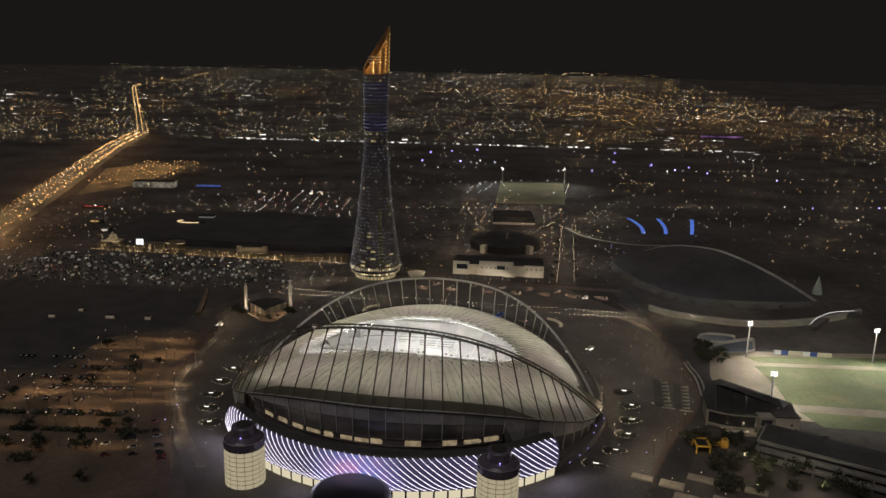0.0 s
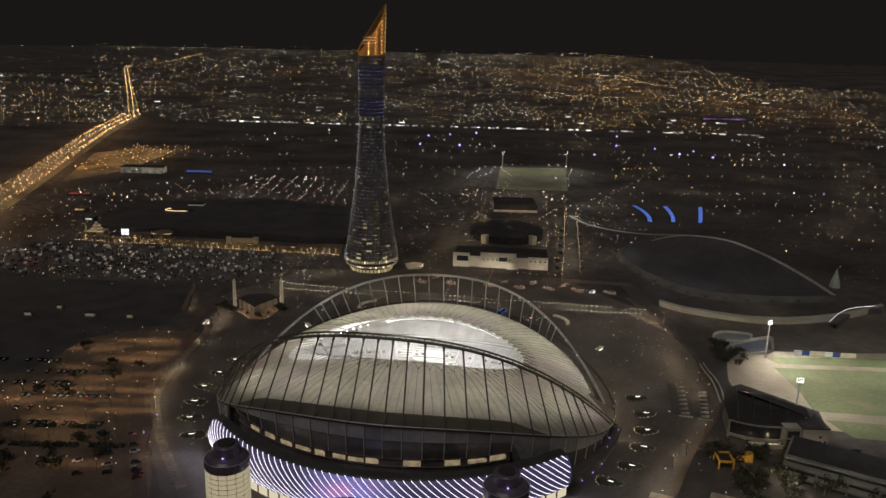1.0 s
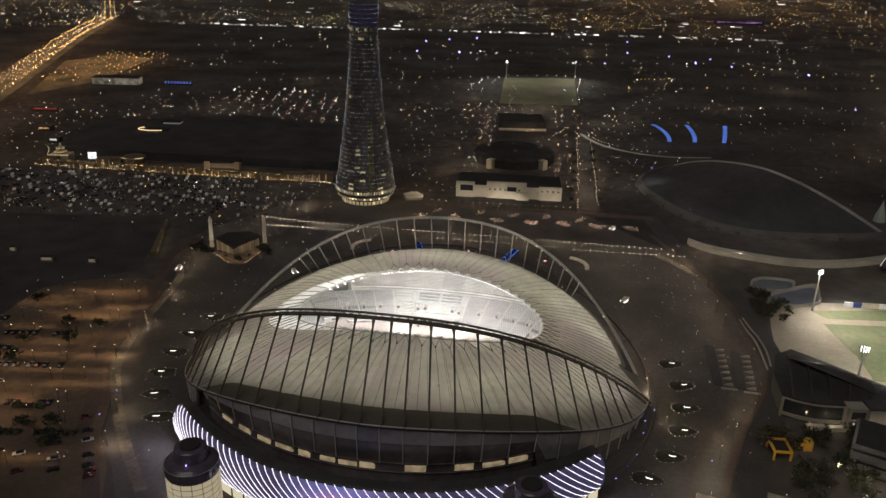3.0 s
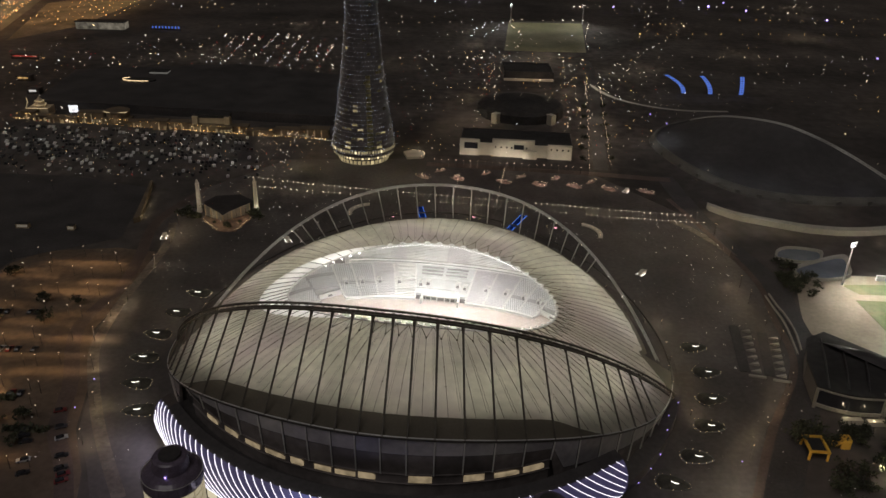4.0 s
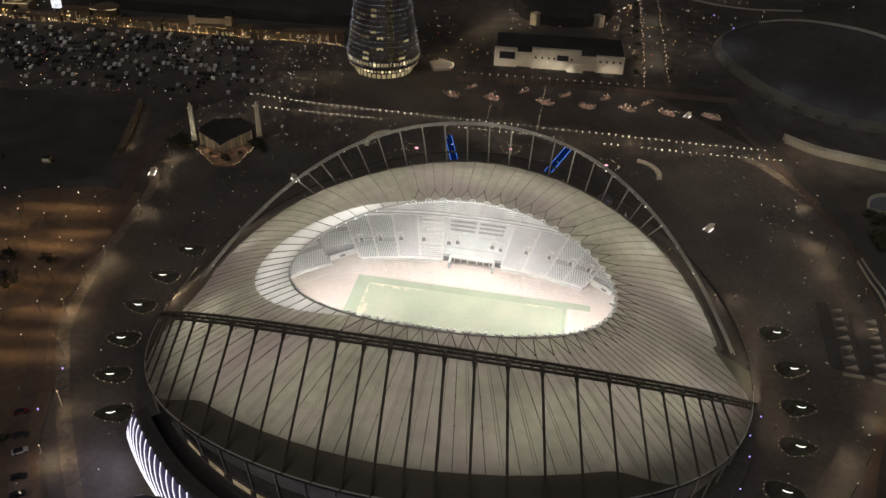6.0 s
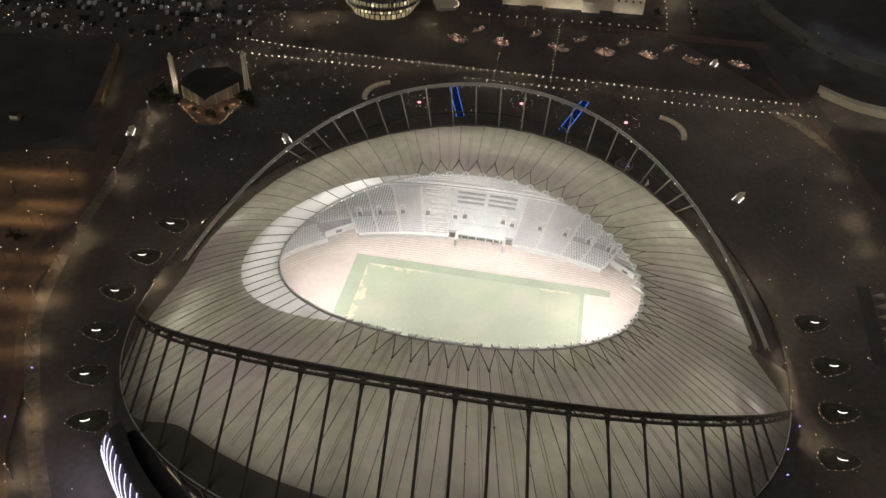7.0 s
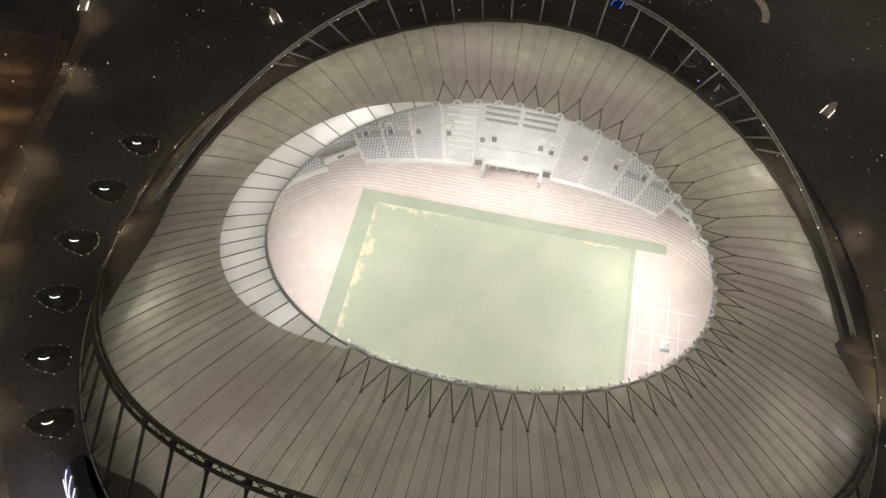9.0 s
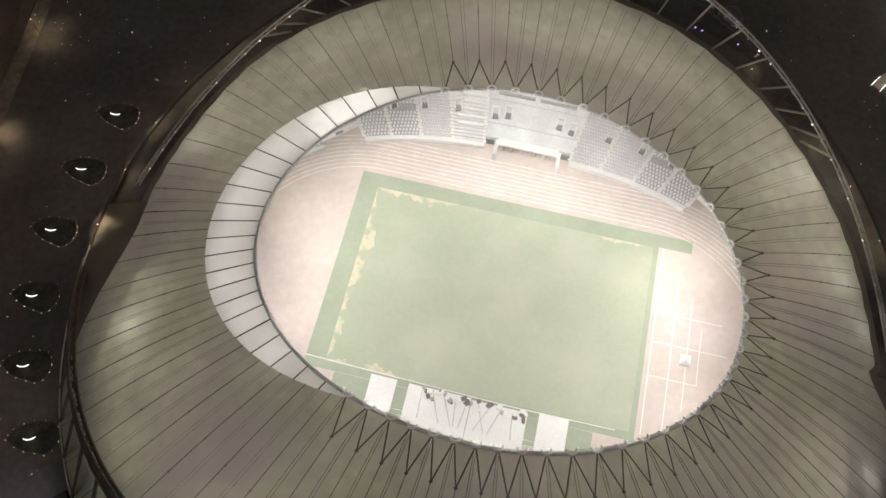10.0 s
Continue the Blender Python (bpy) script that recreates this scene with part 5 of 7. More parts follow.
while z < 170:
    r = torch_r(z) + 0.12
    n = 30
    if 148 < z < 166 or 126 < z < 140:
        arcs = [math.pi * (1.06 + 0.88 * k / 16) for k in range(17)]
        Mesh().grid([[((r + 0.08) * math.cos(a), (r + 0.08) * math.sin(a), zz) for a in arcs] for zz in (z - 1.0, z + 1.0)]).ob("blue_panel", G_TORCHBLUE, torch, "blue glowing band")
    for k in range(n):
        a0, a1 = TAU * k / n, TAU * (k + 0.9) / n
        quad = [[(r * math.cos(a), r * math.sin(a), zz) for a in (a0, a1)] for zz in (z - 0.9, z + 0.9)]
        if rng.random() < (0.05 if z > 40 else 0.18) or 116 < z < 124 and math.sin(a0) < 0 and rng.random() < 0.6:
            warm.grid(quad)
    z += 3.05
tagged(warm.ob("lit_glazing", G_TORCHWARM, torch), kind="stuff")
for k in range(18):
    z = 9.5 + 2.9 * k
    r = torch_r(z + 1.2) + 0.25
    Mesh().grid([[(r * math.cos(a), r * math.sin(a), zz) for a in (-1.36, -1.25, -1.14)] for zz in (z, z + 2.3)]).ob("stair_pane", G_STAIR, torch, "dim gold stair window")
base = Mesh()
for k in range(36):
    a0, a1 = TAU * (k + 0.12) / 36, TAU * (k + 0.88) / 36
    base.grid([[(17.35 * math.cos(a), 17.35 * math.sin(a), zz) for a in (a0, a1)] for zz in (0.4, 3.0)])
tagged(base.ob("lobby_glazing", glow("tower_lobby_light", (1.0, 0.80, 0.44), 0.55, 0.4), torch), kind="stuff")
skirt = Mesh()
for k in range(60):
    a0, a1 = TAU * (k + 0.15) / 60, TAU * (k + 0.8) / 60
    for z0 in (5.2, 9.4):
        r = torch_r(z0 + 1) + 0.2
        skirt.grid([[(r * math.cos(a), r * math.sin(a), zz) for a in (a0, a1)] for zz in (z0, z0 + 2.0)])
tagged(skirt.ob("skirt_lighting", glow("skirt_light", (1.0, 0.82, 0.48), 1.2, 0.15), torch), kind="stuff")


def crown_top(a):
    return 174 + 35 * ((1 + math.cos(a - 0.35)) / 2) ** 1.1


def crown_at(a, t, grow=0.0):
    """A point of the crown's shell: round at its foot, drawn to one side and narrower towards its tip."""
    z = 171 + (crown_top(a) - 171) * t
    k = max(0.0, (z - 171) / 38)
    r = (10.3 - 3.2 * k * k) + grow
    return (r * math.cos(a) + 3.6 * k * k, r * math.sin(a), z)


M_BRONZE = mat("bronze_lattice", (0.55, 0.32, 0.12), 0.5, metal=0.2)
crown = Mesh().grid([[crown_at(TAU * k / 48, t, -0.5) for k in range(49)] for t in (0, 0.25, 0.5, 0.75, 1)]).ob("crown", mat("crown_mesh", (0.24, 0.12, 0.045), 0.6, metal=0.1), torch, "slanting bronze lattice crown lit orange")
for k in range(24):
    Mesh().tube([crown_at(TAU * k / 24, t) for t in (0, 0.25, 0.5, 0.75, 1)], 0.24, 4).ob("crown_rib", M_BRONZE, crown)
for j in range(11):
    t = (j + 0.5) / 11
    Mesh().tube([crown_at(TAU * k / 40, t) for k in range(40)], 0.2, 4, closed=True).ob("crown_hoop", M_BRONZE, crown)
Mesh().tube([crown_at(TAU * k / 48, 1.0) for k in range(48)], 0.5, 5, closed=True).ob("crown_edge", M_BRONZE, crown)
for j in range(3):
    Mesh().box(-1, -9.6, 180 + 2.2 * j, 9, 0.6, 0.8).ob("louvre", M_CREAM, crown)
spots = Mesh()
for j in range(1, 10):
    for a in (-2.7, -2.2, -1.7, -1.2, -0.7, -0.2):
        if crown_top(a) > 178:
            spots.octa(crown_at(a, j / 10, 0.5), 0.5)
tagged(spots.ob("crown_lighting", glow("crown_lamps", (1.0, 0.60, 0.2), 2.8, 0.35), torch), kind="stuff")
for x, y, z, w in ((-66, 648, 176, 1170), (-54, 647, 182, 1440), (-46, 650, 194, 1170), (-58, 649, 190, 675)):
    lamp("crown_light", "POINT", (x, y, z), w, (1.0, 0.58, 0.2), size=0.5)

# low fan-shaped wing beside the tower
wing = thing("tower_terrace", "fan-shaped terrace edged with warm lamps", "terrace", pose(-28, 668, 0))
poly = [(0, -6)] + [(12 * math.cos(a), 9 * math.sin(a) + 1) for a in [-0.6 + 1.9 * k / 10 for k in range(11)]] + [(-3, 6)]
Mesh().prism(poly, 0, 1.6).ob("terrace_slab", M_STONE, wing)
for x, y in poly[1:12]:
    Mesh().octa((x, y, 2.0), 0.28).ob("edge_lamp", G_WARM, wing)


# ---- buildings ----
def block(parent, x, y, z, sx, sy, sz, material, name="wall", turn=0.0, rim=0.5):
    """A flat-roofed block with a parapet and a sunk roof."""
    Mesh().box(x, y, z, sx, sy, sz, turn).ob(name, material, parent)
    Mesh().box(x, y, z + sz, sx - rim, sy - rim, 0.25, turn).ob("roof", M_ROOFD, parent)
    c, s = math.cos(turn), math.sin(turn)
    for dx, dy, lx, ly in ((0, -sy / 2 + 0.15, sx, 0.3), (0, sy / 2 - 0.15, sx, 0.3), (-sx / 2 + 0.15, 0, 0.3, sy - 0.6), (sx / 2 - 0.15, 0, 0.3, sy - 0.6)):
        Mesh().box(x + c * dx - s * dy, y + s * dx + c * dy, z + sz, lx, ly, 0.7, turn).ob("parapet", material, parent)


hall = thing("sports_hall", "long white sports hall with a washed front and dark roof", "hall", pose(9, 676, 0, 0, 0, -5))
block(hall, 40, 18, 0, 80, 32, 8.5, M_DARKWALL)
for x, w in ((18.5, 10), (57.8, 9.6)):
    Mesh().box(x, 1.6, 0, w, 1.6, 8.9).ob("link_wall", M_STONE, hall)
for x, w, h in ((7, 14, 11.5), (38, 30, 12.5), (71, 17, 10.0)):
    Mesh().box(x, 0.6, 0, w, 3.0, h).ob("front_wall", M_STONE, hall, "pale stone front washed with light")
for x in (25.5, 29.5, 33.5, 37, 47.5, 65, 69, 73, 77):
    Mesh().box(x, -1.1, 6.6, 1.1, 0.5, 1.1).ob("window", M_DGLASS, hall)
Mesh().box(8, -1.1, 5.2, 9.6, 0.5, 4.4).ob("window", M_DGLASS, hall)
Mesh().box(42, -1.1, 6.0, 7.0, 0.5, 3.4).ob("window", M_DGLASS, hall)
Mesh().box(50, -2.2, 0, 10, 2.6, 6.0).ob("porch", M_STONE, hall)
for x, w in ((7, 10), (32, 16), (44, 10), (71, 12)):
    p = hall.matrix_world @ Vector((x, -6.0, 0.8))
    q = hall.matrix_world @ Vector((x, -0.4, 6.0))
    lamp("hall_wash", "AREA", p, 300 * w / 12, (1.0, 0.93, 0.78), q, w, 0.5)
arena = thing("arena", "large dark drum-shaped arena with a flat roof", "arena", pose(62, 785, 0))
Mesh().lathe([(36, 0), (36, 7), (33.5, 9.2), (20, 12), (0.01, 13)], 20).ob("arena_shell", M_ROOFD, arena)
for a in (-2.2, -0.95):
    Mesh().box(37 * math.cos(a), 37 * math.sin(a), 0, 8, 5, 8, a).ob("stair_tower", M_RIM, arena)
    lamp("arena_light", "POINT", (62 + 44 * math.cos(a), 785 + 44 * math.sin(a), 5), 260, WARM, size=0.4)
hall2 = thing("warehouse", "low dark hall with a pale lit edge", "hall", pose(58, 895, 0))
block(hall2, 22, 20, 0, 48, 40, 8, M_DARKWALL)
Mesh().box(22, -0.6, 0, 48, 0.8, 2.2).ob("lit_plinth", M_STONE, hall2)
lamp("hall_wash", "AREA", (80, 888, 2), 160, WARM, (80, 895, 2), 30, 0.5)

GATE = pose(-129, 560, 0, 0, 0, 9)
shrub_rng = random.Random(8)
gatehouse = thing("gatehouse", "butterfly-fronted building with a black roof and a warm lit forecourt", "building", GATE)
Mesh().prism([(-1.5, -9.6), (12.8, -1.6), (14, 12), (6, 22), (-8, 21), (-14, 12), (-11.8, -1.6)], 0, 3.0).ob("hall_roof", M_ROOFD, gatehouse)
for s in (-1, 1):
    n = 6
    line = [(-1.5 + (14.7 if s > 0 else -10.4) * k / n, -10.6 + 8.8 * (k / n) ** 1.15, 3.2 + 3.4 * (k / n) ** 0.6) for k in range(n + 1)]
    for (x0, y0, z0), (x1, y1, z1) in zip(line, line[1:]):
        Mesh().add([(x, y + d, z) for x, y, top in ((x0 + s * 0.12, y0, z0), (x1 - s * 0.12, y1, z1)) for d in (0, 0.7) for z in (0.3, top)],
                   [(0, 4, 5, 1), (2, 3, 7, 6), (1, 5, 7, 3), (0, 1, 3, 2), (4, 6, 7, 5)]).ob("wing_panel", M_RIM, gatehouse, "pale panel of the butterfly front")
    for x, y, z in line[::2]:
        Mesh().box(x, y - 0.2, 0, 0.6, 0.6, z + 0.3).ob("pilaster", M_BEIGE, gatehouse)
Mesh().prism([(-12.4, -3.0), (-13, -8), (-4, -24), (0, -26), (6.5, -26.5), (14.6, -9), (13.4, -3.0), (-1.5, -11.2)], 0.1, 0.4).ob("forecourt", M_COURT, gatehouse, "reddish paved forecourt")
for k in range(24):
    f = (k // 2) / 11
    x, y = (-12.8 + 9.4 * f, -8.6 - 15.4 * f) if k % 2 else (14.4 - 8 * f, -9.4 - 16.6 * f)
    Mesh().octa((x + shrub_rng.uniform(-0.6, 0.6), y + shrub_rng.uniform(-0.8, 0.8), 0.9), 0.15).ob("path_lamp", G_RIMDOT, gatehouse)
for x, y, r in ((1.2, -17, 2.2), (2.5, -19.5, 1.6), (16.5, -3.5, 2.8), (-16.5, -4, 2.8), (-6, -13, 1.0), (8, -13.5, 1.1)):
    p = GATE @ Vector((x, y, 0.3))
    o = thing("shrub", "dark rounded shrub on the forecourt", "shrub", pose(p.x, p.y, 0.3), group="forecourt shrubs")
    leaves = Mesh()
    for k in range(int(110 * r)):
        q = Vector((shrub_rng.gauss(0, 1), shrub_rng.gauss(0, 1), shrub_rng.gauss(0, 1))).normalized()
        c = Vector((q.x * r, q.y * r, abs(q.z) * r * 0.9 + 0.2)) * shrub_rng.uniform(0.6, 1.05)
        a = q.orthogonal().normalized() * 0.3
        b = q.cross(a)
        leaves.add([c - a - b, c + a - b, c + a + b, c - a + b], [(0, 1, 2, 3)])
    leaves.ob("foliage", M_LEAF, o)
    Mesh().lathe([(0.14, 0), (0.1, r * 0.7), (0.01, r * 0.75)], 5).ob("stem", M_SOIL, o)
for x, y, w in ((-8.5, -9.5, 130), (-4, -15.5, 90), (6.5, -14.5, 100), (10.5, -9.5, 130), (1, -22, 50)):
    lamp("gatehouse_light", "POINT", GATE @ Vector((x, y, 1.6)), w, (1.0, 0.66, 0.38), size=0.4)
lamp("gatehouse_light", "POINT", (-134, 586, 3.0), 420, (1.0, 0.80, 0.56), size=0.4)


def minaret():
    o = thing("minaret", "slender pale square minaret lit from below", "minaret", group="minarets")
    Mesh().box(0, 0, 0, 2.6, 2.6, 2.0).ob("plinth", M_STONE, o)
    Mesh().add([(s * x, t * x, z) for z, x in ((2, 1.1), (17.5, 0.85)) for s, t in ((-1, -1), (1, -1), (1, 1), (-1, 1))],
               [(0, 1, 5, 4), (1, 2, 6, 5), (2, 3, 7, 6), (3, 0, 4, 7), (4, 5, 6, 7)]).ob("shaft", M_STONE, o)
    Mesh().box(0, 0, 17.5, 2.2, 2.2, 0.5).ob("balcony", M_STONE, o)
    Mesh().lathe([(0.7, 18), (0.7, 19.2), (0.5, 19.8), (0.01, 20.4)], 10).ob("cap", M_STONE, o)
    return o


MINARETS = ((-145.2, 561.5), (-113.2, 566))
put(minaret(), [(x, y, 0) for x, y in MINARETS])
for x, y in MINARETS:
    for dx in (-1.8, 1.8):
        lamp("minaret_light", "SPOT", (x + dx, y - 4.0, 0.6), 2400, COOL, (x, y, 8), size=0.2, cone=60)

# shopping mall: a long row of lit beige fronts before a big dark roof
mall = thing("shopping_mall", "long shopping mall of beige lit fronts under a dark roof", "shopping mall")
big = Mesh()
big.prism([(-330, 760), (-255, 752), (-90, 735), (-60, 770), (-75, 860), (-200, 900), (-340, 860)], 0, 7.5)
big.ob("main_roof", M_ASPHALT, mall)
rng = random.Random(21)
G_CORNICE = glow("warm_cornice_light", (1.0, 0.76, 0.42), 0.9, 0.6)
x, k = -330.0, 0
while x < -92:
    w = rng.uniform(9, 24)
    y = 734 - (x + 330) * 0.13 + rng.uniform(-4, 3)
    h = rng.choice((3.8, 4.6, 5.4, 6.4, 7.6)) * (0.8 if x > -150 else 1.0)
    front = Mesh().box(x + w / 2, y, 0, w - 0.6, 8, h).ob("shop_front", M_MALL, mall)
    Mesh().box(x + w / 2, y, h, w + 0.2, 8.6, 0.6).ob("cornice", M_MALL, mall)
    for j in range(1, int(w / 5.2)):
        Mesh().box(x + j * 5.2, y - 4.2, 0, 0.7, 0.5, h - 0.4).ob("pilaster", M_BEIGE, front)
    for j in range(int(w / 2.6)):
        if rng.random() < (0.45 if x < -150 else 0.12):
            Mesh().box(x + 1.6 + j * 2.6, y - 4.15, 0.3, 1.4, 0.3, 2.4).ob("shop_window", G_MALLWIN, front)
    if k % 2 == 0:
        lamp("mall_wash", "POINT", (x + w / 2, y - 5.6, 1.6), rng.uniform(20, 120) * (1.0 if x < -150 else 0.7), (1.0, 0.72, 0.38), size=0.4)
    for j in range(3):
        if rng.random() < 0.6:
            Mesh().octa((x + rng.uniform(0, w), y - 5, rng.uniform(1, h)), 0.3).ob("front_lamp", G_WARM, mall)
    x += w
    k += 1
# the corner pavilion with a lantern roof, and two lit cornices
Mesh().box(-320, 745, 0, 16, 12, 6.2).ob("corner_pavilion", M_BEIGE, mall)
Mesh().lathe([(4.2, 0), (4.2, 1.6), (4.7, 1.8), (3.2, 3.4), (3.0, 4.4), (3.4, 4.6), (1.2, 6.6), (0.01, 8.6)], 8, at=(-320, 745, 6.2)).ob("lantern_roof", M_BEIGE, mall, "stepped lantern roof lit warm")
for dz, r in ((1.9, 4.8), (4.7, 3.5)):
    Mesh().tube([(-320 + r * math.cos(TAU * j / 16), 745 + r * math.sin(TAU * j / 16), 6.2 + dz) for j in range(17)], 0.16, 4).ob("light_ring", G_CORNICE, mall)
Mesh().tube([(-340, 764, 7.2), (-333, 752, 7.2), (-328.5, 738.5, 6.4), (-311.5, 738.5, 6.4)], 0.2, 4).ob("cornice_light", G_CORNICE, mall)
Mesh().tube([(-254 + 9 * math.cos(a), 727 + 4 * math.sin(a), 9.2) for a in [math.pi * (1.05 + 0.9 * j / 10) for j in range(11)]], 0.26, 4).ob("cornice_light", G_CORNICE, mall)
Mesh().lathe([(8.6, 0), (8.6, 8.6), (9.2, 9.0), (8.0, 9.6), (0.01, 10.2)], 20, at=(-254, 731, 0)).ob("rotunda", M_MALL, mall)
Mesh().box(-203, 716, 1.0, 6.5, 0.4, 4.0).ob("lit_showcase", G_CORNICE, mall)
for sx, sy, w in ((-320, 736, 160), (-330, 744, 90), (-254, 722, 90), (-240, 721, 40)):
    lamp("mall_wash", "POINT", (sx, sy, 3.0), w, (1.0, 0.74, 0.42), size=0.4)
string = Mesh()
for k in range(170):
    sx = -335 + 245 * k / 169
    string.octa((sx, 728.5 - (sx + 330) * 0.13 + rng.uniform(-0.6, 0.6), rng.choice((1.2, 1.2, 5.5))), 0.26)
tagged(string.ob("light_string", G_ORANGE, mall), kind="stuff")
for sx, w in ((-280, 50), (-212, 60), (-190, 60)):
    lamp("mall_wash", "POINT", (sx, 726.5 - (sx + 330) * 0.13, 2.2), w, (1.0, 0.74, 0.42), size=0.4)
walk_lamps = Mesh()
for k in range(34):
    walk_lamps.octa((-154 + 71 * k / 33, 717 - 27 * (k / 33) ** 1.3, 2.2), 0.24)
tagged(walk_lamps.ob("walkway_lights", G_WARM, mall), kind="stuff")
tall = thing("gate_building", "taller beige gate building with lit twin piers", "building", pose(-178, 716, 0))
Mesh().box(0, 4, 0, 26, 8, 9.5).ob("gate_wall", M_BEIGE, tall)
for s in (-1, 1):
    Mesh().box(s * 12, -1, 0, 4, 4, 10.8).ob("pier", M_BEIGE, tall)
Mesh().box(0, -0.5, 0.2, 10, 0.4, 5).ob("doorway", M_DARKWALL, tall)
Mesh().box(0, 4, 9.5, 27, 9, 2.4).ob("roof", M_ROOFD, tall)
for s in (-1, 1):
    lamp("gate_light", "POINT", (-178 + s * 8, 710, 2.0), 400, (1.0, 0.70, 0.36), size=0.4)
board = thing("lit_billboard", "white lit billboard on two posts", "billboard", pose(-293, 742, 0))
for s in (-1, 1):
    Mesh().tube([(s * 2.5, 0, 0), (s * 2.5, 0, 3)], 0.25, 6).ob("post", M_STEELL, board)
Mesh().box(0, 0, 3, 7, 0.6, 5.6).ob("panel", mottled(glow("billboard_face", (0.95, 0.96, 1.0), 1.2, 1.0), 0.3, 0.5), board)

# dark shell arena with a raised rim, and the long curved wall before it
dome = thing("shell_arena", "huge dark shell-roofed arena with a pale rim and curved truss", "arena", pose(238, 655, 0))
HOME = Vector((238, 655, 0))
rim_line = [p - HOME for p in smooth_line([(198, 763, 4), (174, 745, 4), (160.5, 722, 4), (158, 700, 4), (166, 660, 4), (179, 632, 4), (194, 613, 4), (214, 604, 4), (240, 600, 4), (272, 602, 3.5), (301, 611, 2)], 5)]
rib_line = [p - HOME for p in smooth_line([(198, 763, 4), (207, 739, 14), (219, 712.5, 22), (240, 687, 25), (260.5, 672.5, 20), (280, 662, 12), (293, 636, 6), (301, 613, 1.5)], 7)]


def at_share(line, t):
    x = t * (len(line) - 1)
    i = min(int(x), len(line) - 2)
    return line[i].lerp(line[i + 1], x - i)


rows = []
for k in range(9):
    w = k / 8
    row = []
    for j in range(49):
        p = at_share(rim_line, j / 48).lerp(at_share(rib_line, j / 48), w)
        row.append(p - Vector((0, 0, 5.0 * math.sin(math.pi * w) * math.sin(math.pi * j / 48) + 0.4)))
    rows.append(row)
Mesh().grid(rows).ob("shell", M_DOME, dome, smooth=True)
middle = Vector((-4, 10, 0))


def outward(p, d, z):
    """The rim's line pushed out by d, at the height z."""
    n = Vector((p.x - middle.x, p.y - middle.y, 0)).normalized()
    return Vector((p.x + n.x * d, p.y + n.y * d, z))


Mesh().grid([[outward(p, d, z if z < 3 else p.z + z - 4) for p in rim_line] for d, z in ((4, 0), (3.4, 1.4), (1.8, 3.4), (0.3, 4.6), (-1.5, 4.3))]).ob("rim", M_DARKRIM, dome)
for k in range(14, len(rim_line) - 4, 3):
    q = outward(rim_line[k], 3.2, 0)
    Mesh().box(q.x, q.y, 0, 1.2, 3.4, 2.6, math.atan2(q.y, q.x)).ob("fin", M_DARKRIM, dome)
for off in (0.0, 2.2):
    Mesh().tube([p + Vector((off, off, 0)) for p in rib_line], 0.42, 5).ob("shell_rib", M_ARCHF, dome, "pale curved truss over the shell's edge")
lace = Mesh()
for a, b in zip(rib_line, rib_line[1:]):
    lace.tube([a, b + Vector((2.2, 2.2, 0))], 0.2, 4)
lace.ob("rib_lacing", M_ARCHF, dome)
Mesh().grid([[p + Vector((1.1, 1.1, -0.4)) for p in rib_line], [Vector((p.x + 3, p.y + 3, 0)) for p in rib_line]]).ob("back_wall", M_DARKWALL, dome)
for x, y, z, w in ((167, 712, 7.5, 260), (181, 645, 7.0, 240), (200, 622, 7.0, 280), (226, 612, 7.0, 200), (270, 612, 7.0, 160), (150, 700, 5, 160), (170, 622, 5, 160), (203, 588, 5, 130)):
    lamp("shell_light", "POINT", (x, y, z + 4.5), w * 3.0, (0.90, 0.93, 1.0), size=0.8)
wallc = Mesh()
line = smooth_line([(160, 583, 0), (171, 571, 0), (184.5, 563.5, 0), (214, 552, 0), (246, 551.5, 0), (287, 564.5, 0), (325, 586, 0)], 8)
wallc.grid([[Vector((p.x, p.y, 0)) for p in line], [Vector((p.x, p.y, 3.4)) for p in line], [Vector((p.x, p.y + 3.5, 4.2)) for p in line], [Vector((p.x, p.y + 3.5, 0)) for p in line]])
setting("curved_wall", wallc, M_RIM)
for p in line[2::6]:
    lamp("wall_light", "POINT", (p.x, p.y - 8, 4.5), 420, (1.0, 0.86, 0.66), size=0.4)
spire = thing("glass_spire", "pale lit pointed glass spire", "spire", pose(315, 641, 0))
Mesh().lathe([(4.2, 0), (3.6, 4.5), (1.4, 11), (0.01, 16)], 8).ob("spire_shell", mat("frosted_glass", (0.28, 0.31, 0.27), 0.4, emission=(0.6, 0.66, 0.5), power=0.025), spire)
for x0, x1, lean in ((222, 203, 1), (247, 236, 1), (276, 274, 0)):
    o = thing("screen_tower", "tall curved blue LED screen", "screen", pose(x0, 864, 0), group="blue screens")
    pts = [((x1 - x0) * (t ** 2), 0, 17 * t) for t in [k / 8 for k in range(9)]]
    Mesh().grid([[(x - 2.2, 0, z) for x, y, z in pts], [(x + 2.2, 0, z) for x, y, z in pts], [(x + 2.2, 1.2, z) for x, y, z in pts], [(x - 2.2, 1.2, z) for x, y, z in pts], [(x - 2.2, 0, z) for x, y, z in pts]]).ob("screen_body", M_DARKWALL, o)
    for (x, y, z), (xb, yb, zb) in zip(pts, pts[1:]):
        for c in range(2):
            Mesh().add([(x - 2 + 2.1 * c, -0.2, z + 0.15), (x - 0.1 + 2.1 * c, -0.2, z + 0.15), (xb - 0.1 + 2.1 * c, -0.2, zb - 0.2), (xb - 2 + 2.1 * c, -0.2, zb - 0.2)], [(0, 1, 2, 3)]).ob("lit_cell", G_SCREEN, o)

